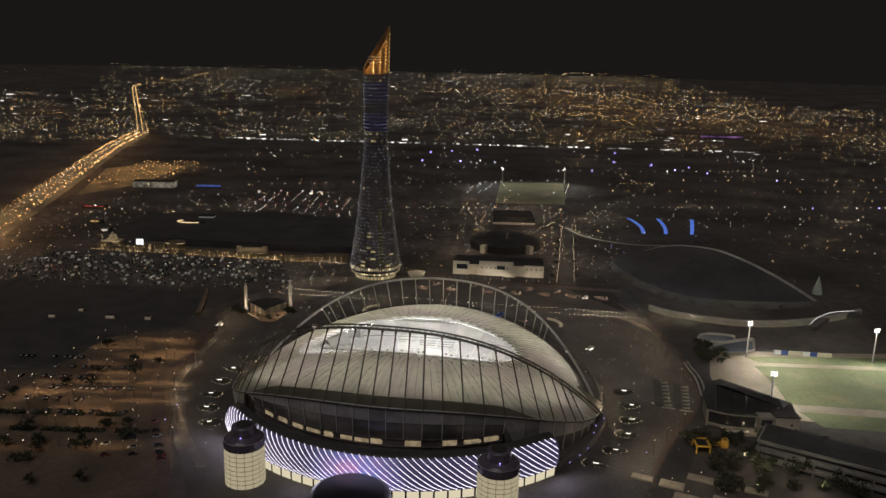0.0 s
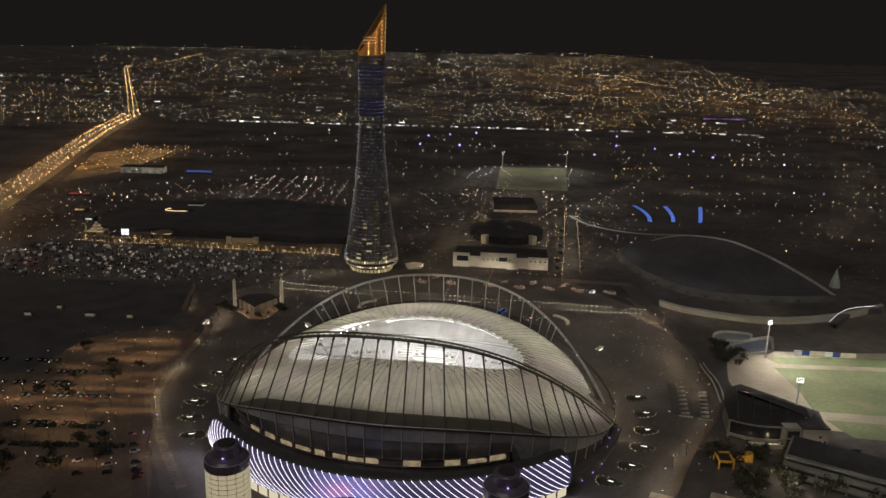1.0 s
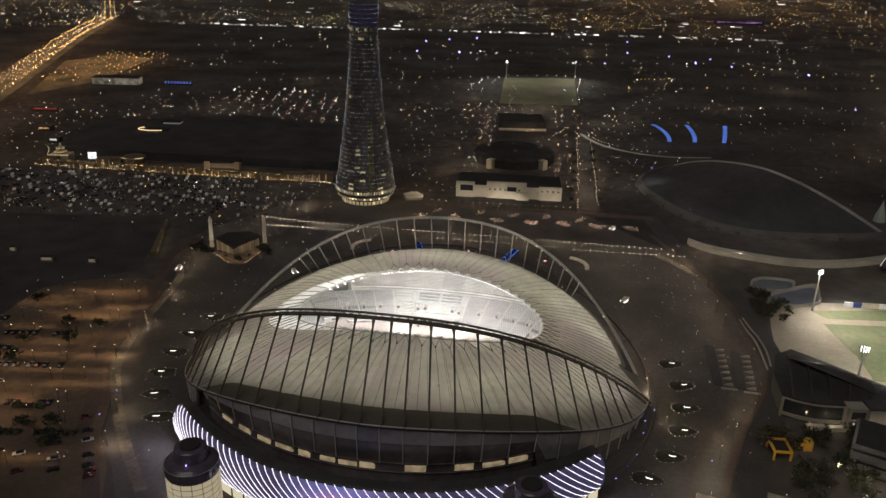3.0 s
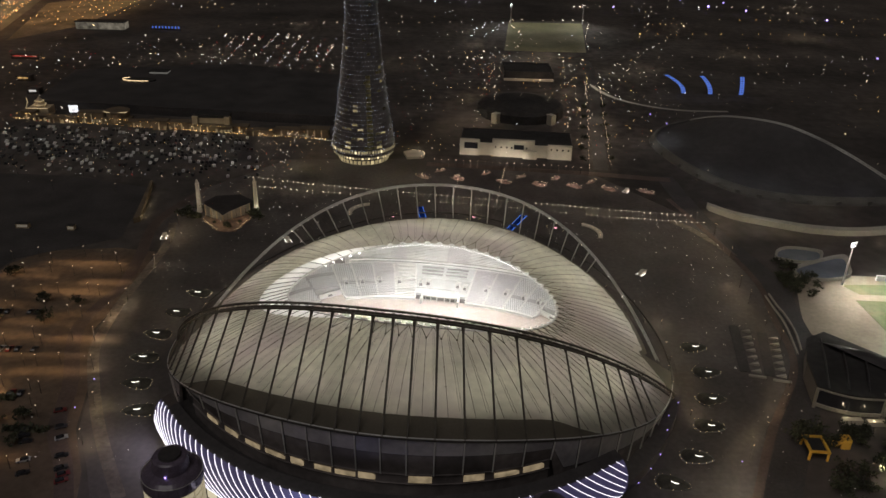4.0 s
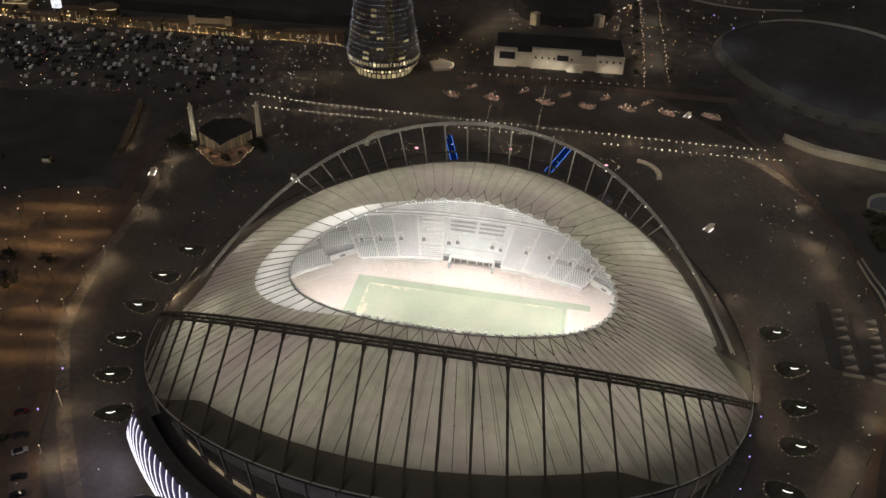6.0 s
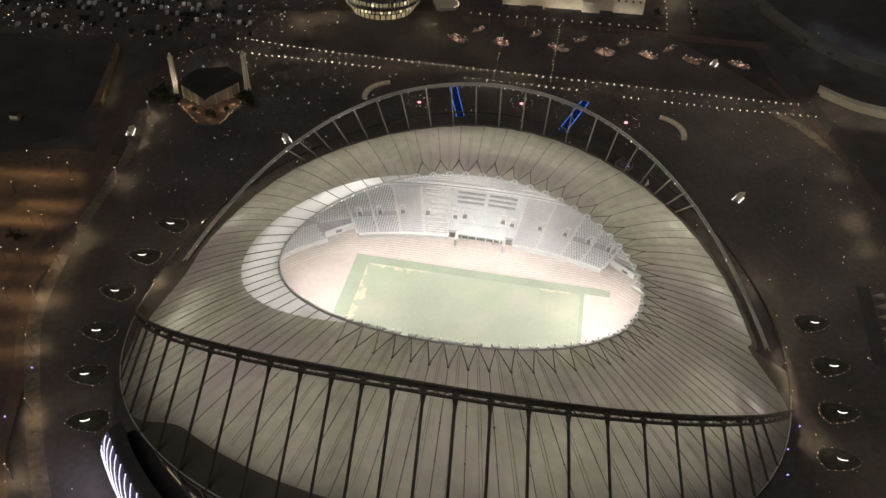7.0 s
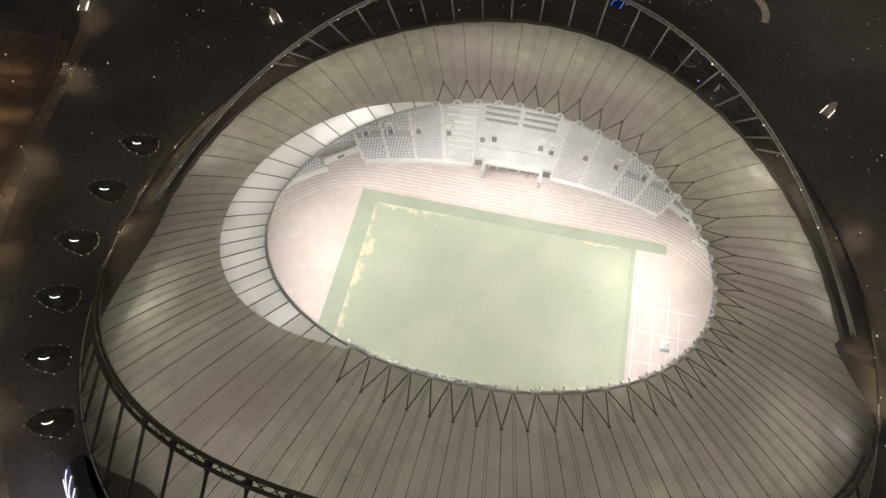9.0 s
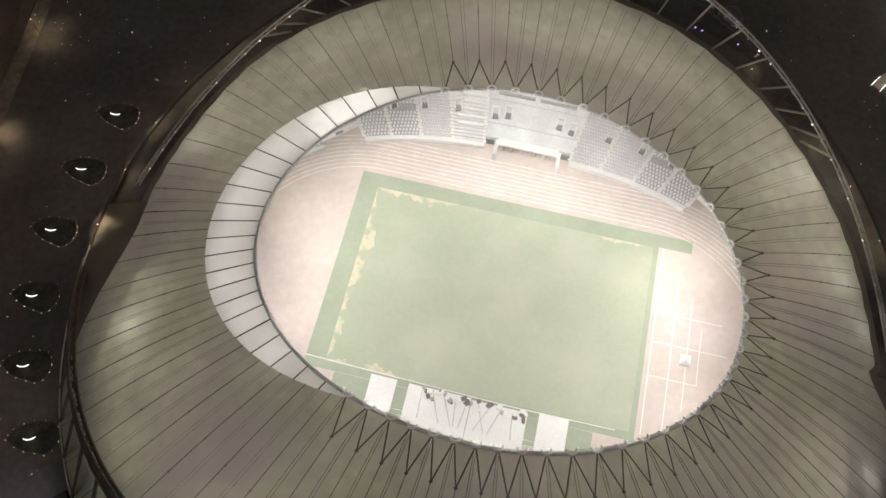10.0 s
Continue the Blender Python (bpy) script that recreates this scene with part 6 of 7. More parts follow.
# sports ground: floodlight masts, advertising boards
def mast(high):
    o = thing("floodlight_mast", "tall floodlight mast with a bright lamp frame", "floodlight", group="floodlights")
    Mesh().lathe([(0.5, 0), (0.3, high), (0.01, high)], 8).ob("pole", M_STEELL, o)
    for z in (high - 0.4, high + 0.65, high + 1.7):
        Mesh().box(0, 0.1, z, 3.6, 0.25, 0.2).ob("lamp_rail", M_STEELD, o)
    for i in range(4):
        for j in range(3):
            Mesh().lathe([(0.01, -0.2), (0.17, -0.15), (0.2, 0.0), (0.14, 0.16), (0.01, 0.2)], 8, at=(-1.5 + 1.0 * i, -0.2, high - 0.1 + 1.05 * j)).ob("lamp", G_MAST, o)
    return o


m1 = mast(22.0)
put(m1, [pose(200.8, 490, 0, 0, 0, 20), pose(279, 482, 0, 0, 0, 5), pose(182.6, 405, 0, 0, 0, -20), pose(86, 1200, 0, 0, 0, 0), pose(182, 1210, 0, 0, 0, 0)])
for x, y, tx, ty, w in ((200.8, 489, 245, 440, 26000), (279, 481, 265, 425, 20000), (182.6, 406, 240, 440, 15000), (86, 1200, 118, 1110, 15000), (182, 1208, 130, 1110, 15000)):
    lamp("mast_light", "AREA", (x, y, 23.2), w, (1.0, 0.97, 0.86), (tx, ty, 0), 3.5, 3.0)
boards = thing("advertising_boards", "long low wall of white, yellow and blue panels", "wall", pose(221, 496, 0, 0, 0, -6))
for k in range(8):
    Mesh().box(2.3 + 4.6 * k, 0, 0, 4.4, 1.2, 2.8).ob("panel", (M_WHITE, M_BLUEP, M_CREAM, M_CREAM)[k % 4], boards)
def leaf_bowl(points, rim_h, label):
    """A low sunk bowl with a pale raised rim and a blue-grey floor."""
    cx, cy = sum(p[0] for p in points) / len(points), sum(p[1] for p in points) / len(points)
    o = thing("skate_bowl", label, "ramp", pose(cx, cy, 0))
    ring = smooth_line([(x - cx, y - cy, 0) for x, y in points + points[:1]], 8)[:-1]
    Mesh().grid([[(p.x * s, p.y * s, z) for p in ring] for s, z in ((1.0, 0), (1.0, rim_h), (0.965, rim_h), (0.88, 0.25))], closed=True).ob("bowl_rim", M_RIM, o)
    Mesh().add([(p.x * 0.9, p.y * 0.9, 0.2) for p in ring], [tuple(range(len(ring)))]).ob("bowl_floor", M_BLUECON, o, "blue-grey concrete floor")
    return o


leaf_bowl([(176.5, 518), (181, 527), (189, 531.5), (200, 530), (206, 526), (200, 516), (188, 513.5)], 1.6, "leaf-shaped concrete skate bowl with a pale rim")
leaf_bowl([(181, 494), (181.5, 505), (196, 514), (216, 522), (213, 508), (208, 498), (194, 493)], 2.0, "long concrete skate bowl with a blue-grey floor")
for x, y in ((180, 520), (196, 497), (205, 515)):
    lamp("bowl_light", "POINT", (x, y, 5), 240, (0.95, 0.95, 1.0), size=0.4)

# dark curved building, garage and yellow shelter beside the sports ground
club = thing("club_building", "dark curved club building with a grey lit corner block", "building", pose(165, 392, 0))
Mesh().prism([(x - 165, y - 392) for x, y in ((142.5, 388), (148, 384.6), (155, 382), (165.5, 381), (186, 383), (189.5, 397), (175, 413), (162, 427), (153, 422), (146, 406))], 0, 9.0).ob("body", M_DARKWALL, club)
Mesh().prism([(x - 165, y - 392) for x, y in ((142, 387.5), (148, 384), (155, 381.4), (165.5, 380.4), (187, 382.4), (190.3, 397), (175.4, 413.8), (162, 428), (152.4, 422.6), (145.4, 406))], 9.0, 9.7).ob("roof", M_ROOFD, club)
for k in range(5):
    a, b = Vector((-19 + 7.5 * k, -6 - 0.6 * k, 9.7)), Vector((-8 + 5.6 * k, 28 - 8.2 * k, 11.0))
    Mesh().tube([a, (a + b) / 2 + Vector((0, 0, 1.0)), b], 0.35, 5).ob("roof_ridge", M_DARKWALL, club)
Mesh().add([(-9, 28, 9.7), (3, 24, 9.7), (24, 5, 9.7), (18, -2, 9.7), (-6, 20, 12.2), (4, 17, 12.6), (18, 4, 12.0)], [(0, 1, 5, 4), (1, 2, 6, 5), (2, 3, 6), (3, 0, 4, 5, 6)]).ob("raised_roof", M_DARKWALL, club)
front = smooth_line([(-22.8, -4.6, 0), (-17, -8.1, 0), (-10, -10.6, 0), (0.4, -11.4, 0)], 6)
Mesh().grid([[(p.x, p.y - 0.25, z) for p in front] for z in (2.6, 8.6)]).ob("curved_glazing", M_DGLASS, club)
for z0, z1 in ((1.0, 2.5), (8.7, 9.3)):
    Mesh().grid([[(p.x, p.y - d, z) for p in front] for d, z in ((0.1, z0), (0.7, z0), (0.7, z1), (0.1, z1))]).ob("pale_band", M_RIM, club, "pale stone band round the glazing")
for p in (front[0], front[-1]):
    Mesh().box(p.x, p.y - 0.4, 0, 0.9, 0.9, 9.2).ob("pier", M_RIM, club)
for k in range(2):
    Mesh().box(-12 + 9 * k, -14.5 - 0.8 * k, 0, 7.5, 2.2, 2.0).ob("entrance_canopy", M_STONE, club)
Mesh().box(14.8, -12.5, 0, 12.5, 7, 10.5).ob("corner_block", M_RIM, club, "grey concrete corner block")
Mesh().box(4.5, -12.0, 0, 7.6, 6, 10.2).ob("window_bay", M_RIM, club)
for j in range(2):
    Mesh().box(4.5, -15.2, 1.2 + 4.4 * j, 5.6, 0.5, 3.2).ob("window", M_DGLASS, club)
for i, j in ((0, 0), (0, 1), (1, 1)):
    Mesh().box(17 + 2.6 * i, -16.2, 6.2 - 2.6 * j, 1.2, 0.4, 0.8).ob("window", M_DGLASS, club)
Mesh().box(14.8, -12.5, 10.5, 13.1, 7.6, 0.5).ob("corner_roof", M_ROOFD, club)
for x, w in ((174, 130), (179, 200), (184, 150), (170, 80)):
    lamp("club_light", "POINT", (x, 373.5, 1.4), w, (1.0, 0.86, 0.66), size=0.3)
for x, y in ((150, 379), (160, 376.5)):
    lamp("club_light", "POINT", (x, y, 3.0), 170, (1.0, 0.84, 0.58), size=0.3)
garage = thing("parking_garage", "stepped parking garage of pale deck edges and dark gaps", "garage", pose(152.6, 349.5, 0, 0, 0, -31.5))
for j in range(3):
    Mesh().box(42, 14 + 1.5 * j, 2.9 * j + 1.6, 84, 28 - 3 * j, 1.1).ob("deck_edge", M_DECK, garage, "pale concrete deck edge")
    Mesh().box(42, 14.5 + 1.5 * j, 2.9 * j - 0.2 * (j > 0), 82, 26 - 3 * j, 1.85).ob("dark_gap", M_DARKWALL, garage)
Mesh().box(42, 18, 8.5, 82, 20, 0.3).ob("top_deck", M_ROOFD, garage)
for k in range(7):
    Mesh().box(2 + 12.4 * k, 1.2, 0, 0.8, 1.6, 5.2).ob("pier", M_DECK, garage)
for x, y in ((158, 336), (176, 322), (150, 346)):
    lamp("garage_light", "POINT", (x - 3, y, 6), 1500, (1.0, 0.86, 0.68), size=0.6)
for i, (x, y, w, d) in enumerate(((95, 331, 10, 5), (107, 325, 11, 7), (122, 331, 12, 6), (133, 326, 11, 6), (144, 321, 10, 5), (111, 314, 12, 6), (127, 313, 10, 5))):
    o = thing("sand_bed", "pale raised sand bed under a warm lamp", "planter", pose(x, y, 0.06, 0, 0, -24), group="sand beds")
    Mesh().add([(sx * k * w / 2, sy * k * d / 2, z) for k, z in ((1.0, 0), (0.96, 0.45), (0.6, 0.7)) for sx, sy in ((-1, -1), (1, -1), (1, 1), (-1, 1))],
               [(4 * r + j, 4 * r + (j + 1) % 4, 4 * r + 4 + (j + 1) % 4, 4 * r + 4 + j) for r in range(2) for j in range(4)] + [(8, 9, 10, 11)]).ob("sand", M_CLAY, o)
    Mesh().lathe([(0.08, 0.4), (0.05, 3.4), (0.01, 3.4)], 6).ob("pole", M_STEELD, o)
    Mesh().octa((0, 0, 3.6), 0.2).ob("lamp_head", G_WARM, o)
    lamp("bed_light", "POINT", (x, y, 3.3), 150, (1.0, 0.82, 0.58), size=0.3)
for x, y, w in ((98, 343, 500), (90, 334, 350), (249, 566, 600), (259, 533, 600), (279, 524, 500), (304, 548, 600), (192, 519, 400), (186, 562, 400), (230, 590, 500), (150, 330, 300)):
    lamp("road_light", "POINT", (x, y, 4.5), w, (1.0, 0.86, 0.68), size=0.4)
yellow = thing("yellow_shelter", "small yellow framed shelter with a dark canopy", "shelter", pose(131, 360, 0, 0, 0, -4))
for x, y, sx, sy in ((-3.2, 0, 0.9, 9.5), (3.2, 0, 0.9, 9.5), (0, 4.3, 5.5, 0.9), (0, -4.3, 5.5, 0.9)):
    Mesh().box(x, y, 3.6, sx, sy, 0.7).ob("frame_beam", M_YELLOW, yellow)
for x in (-3.2, 3.2):
    for y in (-4.3, 4.3):
        Mesh().box(x, y, 0, 0.7, 0.7, 3.6).ob("post", M_YELLOW, yellow)
Mesh().box(0, 0, 3.4, 5.5, 7.7, 0.3).ob("canopy", M_ROOFD, yellow)
Mesh().box(9.0, 3.2, 1.2, 9.0, 1.0, 2.2).ob("side_wall", M_YELLOW, yellow)
Mesh().box(12.4, 4.6, 0, 3.2, 3.4, 4.2).ob("side_block", M_YELLOW, yellow)
for x, y in ((128, 352.5), (139, 358)):
    lamp("shelter_light", "POINT", (x, y, 5.2), 75, (1.0, 0.74, 0.36), size=0.3)
for x0, y0, x1, y1 in ((135.2, 446, 127.8, 409), (146, 440, 137.2, 406)):
    st = thing("tiered_steps", "row of pale wedge-shaped benches along a dark bed", "benches", pose((x0 + x1) / 2, (y0 + y1) / 2, 0.12, 0, 0, math.degrees(math.atan2(y1 - y0, x1 - x0)) + 90), group="benches")
    long = math.hypot(x1 - x0, y1 - y0)
    Mesh().box(-4.6, 0, 0, 4.4, long, 0.3).ob("planted_bed", M_ASPHALT, st)
    for j in range(7):
        y = -long / 2 + long * (j + 0.5) / 7
        Mesh().add([(-2, y - 1.6, 0), (2.0, y - 2.2, 0), (2.0, y + 1.0, 0), (-2, y - 1.6, 0.5), (2.0, y - 2.2, 1.0), (2.0, y + 1.0, 0.3)], [(0, 2, 1), (3, 4, 5), (0, 1, 4, 3), (1, 2, 5, 4), (2, 0, 3, 5)]).ob("wedge_bench", M_RIM, st)
    Mesh().box(0, -long / 2 - 2.5, 0, 7, 1.2, 0.6).ob("end_bench", M_RIM, st)

# unlit ground beyond the car park, with a few site cabins, and a lit wedge wall
field = [(-345, 430), (-300, 438), (-232, 448), (-226, 470), (-222, 496), (-200, 510), (-178, 524), (-182, 560), (-186, 596), (-240, 613), (-345, 618)]
setting("unlit_ground", Mesh().prism(field, 0.05, 0.11), M_ASPHALT)
cabin_glow = glow("lit_cabin_front", (1.0, 0.86, 0.66), 0.24, 0.3)
for x, y, w in ((-276, 533, 5.0), (-235, 534, 7.0), (-208, 533, 4.0), (-262, 548, 3.5)):
    o = thing("site_cabin", "small lit cabin on dark unlit ground", "cabin", pose(x, y, 0.11), group="site cabins")
    Mesh().box(0, 0, 0, w, 2.6, 2.6).ob("wall", M_BEIGE, o)
    Mesh().box(0, 0, 2.6, w + 0.3, 2.9, 0.15).ob("roof", M_ROOFD, o)
    Mesh().box(0, -1.36, 0.7, w * 0.8, 0.1, 1.4).ob("lit_window", cabin_glow, o)
field_rng = random.Random(14)
put(street_lamp_kind("field_lamp", 6.0, G_WARM, "thin lamp post at the unlit ground's edge", 0.2),
    [(-352 + 9 * k + field_rng.uniform(-5, 5), field_rng.choice((588, 604, 616, 622, 630)) + field_rng.uniform(-5, 5)) for k in range(19)])
wedge = thing("wedge_wall", "tapering pale wall lit along its foot", "wall")
Mesh().prism([(-177.5, 543), (-174.5, 546), (-185.6, 602), (-187, 602)], 0, 3).ob("wall", M_MALL, wedge)
for y in (552, 570, 588):
    lamp("wedge_light", "POINT", (-172.6 - (y - 546) * 0.17, y, 1.4), 170 - 3.4 * (y - 552), (1.0, 0.80, 0.50), size=0.3)

# lit kiosks on the plaza
def wing_kiosk(name, m, label):
    o = thing(name, label, "kiosk", m)
    plan = [(-3.4, -0.9), (0.6, -1.2), (4.4, -0.15), (4.4, 0.15), (0.6, 1.2), (-3.4, 0.9)]
    top = (1.0, 1.9, 0.6, 0.6, 1.9, 1.0)
    Mesh().add([(x, y, 0) for x, y in plan] + [(x, y, z) for (x, y), z in zip(plan, top)],
               [(5, 4, 3, 2, 1, 0), (6, 7, 10, 11), (7, 8, 9, 10)] + [(k, (k + 1) % 6, 6 + (k + 1) % 6, 6 + k) for k in range(6)]).ob("kiosk_body", M_STONE, o)
    for y in (-1.45, 1.45):
        Mesh().box(-1.6, y, 0.3, 4.6, 0.16, 0.22).ob("light_bar", G_CRESCENT, o, "bright white light bar")
    return o


wing_kiosk("kiosk", pose(100, 497, 0.1, 0, 0, 48), "small wing-shaped white kiosk with light bars")
wing_kiosk("kiosk", pose(-88, 526, 0.1, 0, 0, 118), "small wing-shaped white kiosk with light bars")
wing_kiosk("kiosk", pose(-155, 527, 0.1, 0, 0, 95), "small white kiosk with light bars")
wing_kiosk("kiosk", pose(116, 612, 0.1, 0, 0, 60), "small wing-shaped white kiosk with light bars")
for x, y in ((100, 497), (-88, 526), (116, 612)):
    lamp("kiosk_light", "POINT", (x, y - 3, 2), 30, COOL, size=0.3)
for x, y, a in ((86.5, 548.5, 20), (-57, 572, 150)):
    o = thing("curved_seat_wall", "crescent-shaped planted seat wall with small lamps", "planter", pose(x, y, 0.1, 0, 0, a))
    arc = [(15 * math.cos(t), 15 * math.sin(t)) for t in [-0.8 + 1.6 * k / 12 for k in range(13)]]
    Mesh().grid([[(px * s - 15, py * s, z) for px, py in arc] for s, z in ((0.86, 0), (0.86, 0.5), (1.02, 1.0), (1.02, 0))]).ob("seat_wall", M_STONE, o)
    for px, py in arc[::2]:
        Mesh().octa((px * 0.93 - 15, py * 0.93, 1.0), 0.14).ob("lamp", G_WARM, o)
for i, (x, y, big) in enumerate(((-16, 628, 1), (7, 626, 1), (37, 622, 1), (60, 619, 1), (83, 617.5, 1), (105, 614, 1), (128.5, 611, 1), (-5, 640, 0), (26, 637, 0), (49.5, 633, 0), (72.5, 631, 0), (95, 626, 0))):
    o = thing("lit_garden", "small garden of shrubs glowing under pinkish lamps", "garden", pose(x, y, 0.1, 0, 0, -38 if big else 42), group="lit gardens")
    w, d = (11, 6) if big else (9, 3)
    rng = random.Random(40 + i)
    Mesh().prism([(w / 2 * math.cos(TAU * k / 14) * rng.uniform(0.7, 1.08), d / 2 * math.sin(TAU * k / 14) * rng.uniform(0.7, 1.08)) for k in range(14)], 0, 0.2).ob("bed", M_GARDEN, o)
    for k in range(16 if big else 6):
        q = rng.uniform(0.7, 1.25)
        Mesh().lathe([(0.3 * q, 0.2), (0.62 * q, 0.6 * q), (0.45 * q, 1.0 * q), (0.01, 1.25 * q)], 6, at=(rng.uniform(-w / 2.3, w / 2.3), rng.uniform(-d / 2.5, d / 2.5), 0)).ob("shrub", M_FLOWER, o, "pinkish flowering shrub")
    for k in range(8 if big else 4):
        Mesh().octa((rng.uniform(-w / 2, w / 2), rng.uniform(-d / 2, d / 2), 1.5), 0.2).ob("lamp", G_WARM, o)
    lamp("garden_light", "POINT", (x, y, 3.0), 400 if big else 80, (1.0, 0.76, 0.62), size=0.4)


# ---- trees and cars ----
def tree(seed, high, spread):
    rng = random.Random(seed)
    o = thing("tree", "round dark leafy tree on a short trunk", "tree", group="trees")
    t = Mesh()
    t.tube([(0, 0, 0), (0.1, 0, high * 0.25), (0, 0.1, high * 0.45)], 0.16 * high / 4, 6)
    for k in range(5):
        a = TAU * k / 5 + rng.uniform(-0.4, 0.4)
        t.tube([(0, 0, high * 0.38), (math.cos(a) * spread * 0.5, math.sin(a) * spread * 0.5, high * rng.uniform(0.55, 0.75))], 0.07 * high / 4, 4)
    t.ob("trunk", M_BARK, o)
    c = Mesh()
    clumps = [(rng.gauss(0, spread * 0.42), rng.gauss(0, spread * 0.42), high * rng.uniform(0.45, 0.92)) for k in range(16)]
    for x, y, z in clumps:
        for k in range(16):
            d = Vector((rng.gauss(0, 1), rng.gauss(0, 1), rng.gauss(0, 0.7))) * spread * 0.17
            p = Vector((x, y, z)) + d
            s = spread * rng.uniform(0.07, 0.14)
            n = Vector((rng.gauss(0, 1), rng.gauss(0, 1), rng.gauss(0, 1))).normalized()
            q = n.orthogonal().normalized()
            r = n.cross(q)
            c.add([p - q * s - r * s * 0.6, p + q * s - r * s * 0.6, p + q * s + r * s * 0.6, p - q * s + r * s * 0.6], [(0, 1, 2, 3)])
    c.ob("crown", M_LEAF, o)
    return o


kinds = [tree(1, 5.5, 3.4), tree(2, 4.2, 2.8), tree(3, 6.5, 3.8)]
rng = random.Random(17)
spots = [[], [], []]
for k in range(18):
    x, y = rng.uniform(-320, -165), rng.choice((366, 383, 401, 420, 440, 460, 482, 503)) + rng.gauss(0, 1.2)
    if y < 405 or x > -222:
        spots[k % 3].append(pose(x, y - 0.1 * (x + 240), 0, 0, 0, rng.uniform(0, 360)))
for k in range(22):
    spots[1].append(pose(rng.gauss(175, 4), rng.gauss(490, 6), 0, 0, 0, rng.uniform(0, 360)))
for k in range(60):
    spots[k % 3].append(pose(rng.uniform(126, 200), rng.uniform(315, 372), 0, 0, 0, rng.uniform(0, 360)))
for k in range(12):
    spots[1].append(pose(rng.choice((-149, -112, -110, -151)) + rng.gauss(0, 2), 555 + rng.gauss(0, 4), 0, 0, 0, rng.uniform(0, 360)))
for x, y in ((96, 666), (99, 690), (105, 715), (108, 740), (113, 770), (118, 800), (116, 668), (119, 695), (123, 720), (127, 748), (131, 776), (136, 805)):
    spots[1].append(pose(x, y, 0, 0, 0, x * 7))
for k in range(20):
    spots[k % 2].append(pose(rng.uniform(-235, -142), rng.uniform(305, 372), 0, 0, 0, rng.uniform(0, 360)))
for kind, where in zip(kinds, spots):
    put(kind, where)


def car(paint, label):
    o = thing("car", label, "car", group="parked cars")
    prof = [(-2.2, 0.35), (2.2, 0.35), (2.25, 0.75), (1.2, 0.92), (-1.9, 0.95), (-2.25, 0.8)]
    Mesh().add([(x, s * 0.88, z) for s in (-1, 1) for x, z in prof], [tuple(range(5, -1, -1)), tuple(range(6, 12))] + [(i, (i + 1) % 6, 6 + (i + 1) % 6, 6 + i) for i in range(6)]).ob("body", paint, o)
    cab = [(-1.8, 0.93), (1.0, 0.92), (0.4, 1.42), (-1.3, 1.42)]
    Mesh().add([(x, s * (0.8 if z < 1 else 0.66), z) for s in (-1, 1) for x, z in cab], [(3, 2, 1, 0), (4, 5, 6, 7)] + [(i, (i + 1) % 4, 4 + (i + 1) % 4, 4 + i) for i in range(4)]).ob("cabin", M_DGLASS, o)
    for x in (-1.4, 1.4):
        for s in (-1, 1):
            w = Mesh()
            w.add([(x + 0.33 * math.cos(TAU * k / 10), s * 0.8 + d, 0.33 + 0.33 * math.sin(TAU * k / 10)) for d in (-0.1, 0.1) for k in range(10)],
                  [tuple(range(9, -1, -1)), tuple(range(10, 20))] + [(k, (k + 1) % 10, 10 + (k + 1) % 10, 10 + k) for k in range(10)])
            w.ob("wheel", M_TYRE, o)
    return o


rng = random.Random(29)
where = [[] for k in M_CAR]
for row in range(6):
    for k in range(14):
        if rng.random() < 0.55:
            where[rng.choice((1, 2, 2, 3))].append(pose(-206 + 3.4 * k - 26 * (row % 2) - 6 * row, 384 + 15 * row, 0.08, 0, 0, 90 + rng.uniform(-4, 4)))
for row, (x0, y0, x1, y1, n) in enumerate(((-146, 374, -128, 334, 13), (-158, 372, -141, 334, 12), (-171, 370, -153, 332, 11))):
    for k in range(n):
        if rng.random() < 0.4:
            where[rng.choice((0, 1, 2, 2, 2, 3))].append(pose(x0 + (x1 - x0) * k / n + rng.uniform(-0.5, 0.5), y0 + (y1 - y0) * k / n, 0.07, 0, 0, rng.uniform(-7, 7) + rng.choice((25, 205))))
for paint, label, w in zip(M_CAR, ("white parked car", "silver parked car", "dark parked car", "maroon parked car"), where):
    put(car(paint, label + " with dark windows on the lot"), w)
far_cars, head, tail = [Mesh() for m in M_CAR[:3]], Mesh(), Mesh()
for row in range(15):
    for k in range(92):
        x = -372 + 2.9 * k + (row % 2) * 0.8
        y = 632 + row * 6.1 - (x + 400) * 0.05
        if x > -128 - 2.2 * (row - 4) or rng.random() < 0.58 or (k + 3 * row) % 19 < 2 or row < 3 and rng.random() < 0.6:
            continue
        m = far_cars[rng.choice((0, 1, 2, 2, 2, 2, 2))]
        a = 0.18 + rng.uniform(-0.08, 0.08)
        m.box(x, y, 0.1, 1.8, 4.3, 0.75, a)
        m.box(x, y - 0.2, 0.85, 1.55, 2.2, 0.5, a)
        if rng.random() < 0.12:
            (head if rng.random() < 0.8 else tail).octa((x, y - 2.2, 1.1), rng.uniform(0.12, 0.24))
for k in range(560):
    x = rng.uniform(-440, -105)
    (tail if rng.random() < 0.14 else head).octa((x, rng.uniform(612, 726) - (x + 400) * 0.04, rng.uniform(0.6, 5)), rng.choice((0.12, 0.15, 0.18, 0.28)))
for m, paint, word in zip(far_cars, M_CAR, ("white", "silver", "dark")):
    stuff("car_rows", m, paint, "rows of " + word + " parked cars before the mall", "parked cars")
stuff("car_park_lights", head, G_CARS, "white lights among parked cars", "lights")
stuff("tail_lights", tail, G_RED, "red lights among parked cars", "lights")
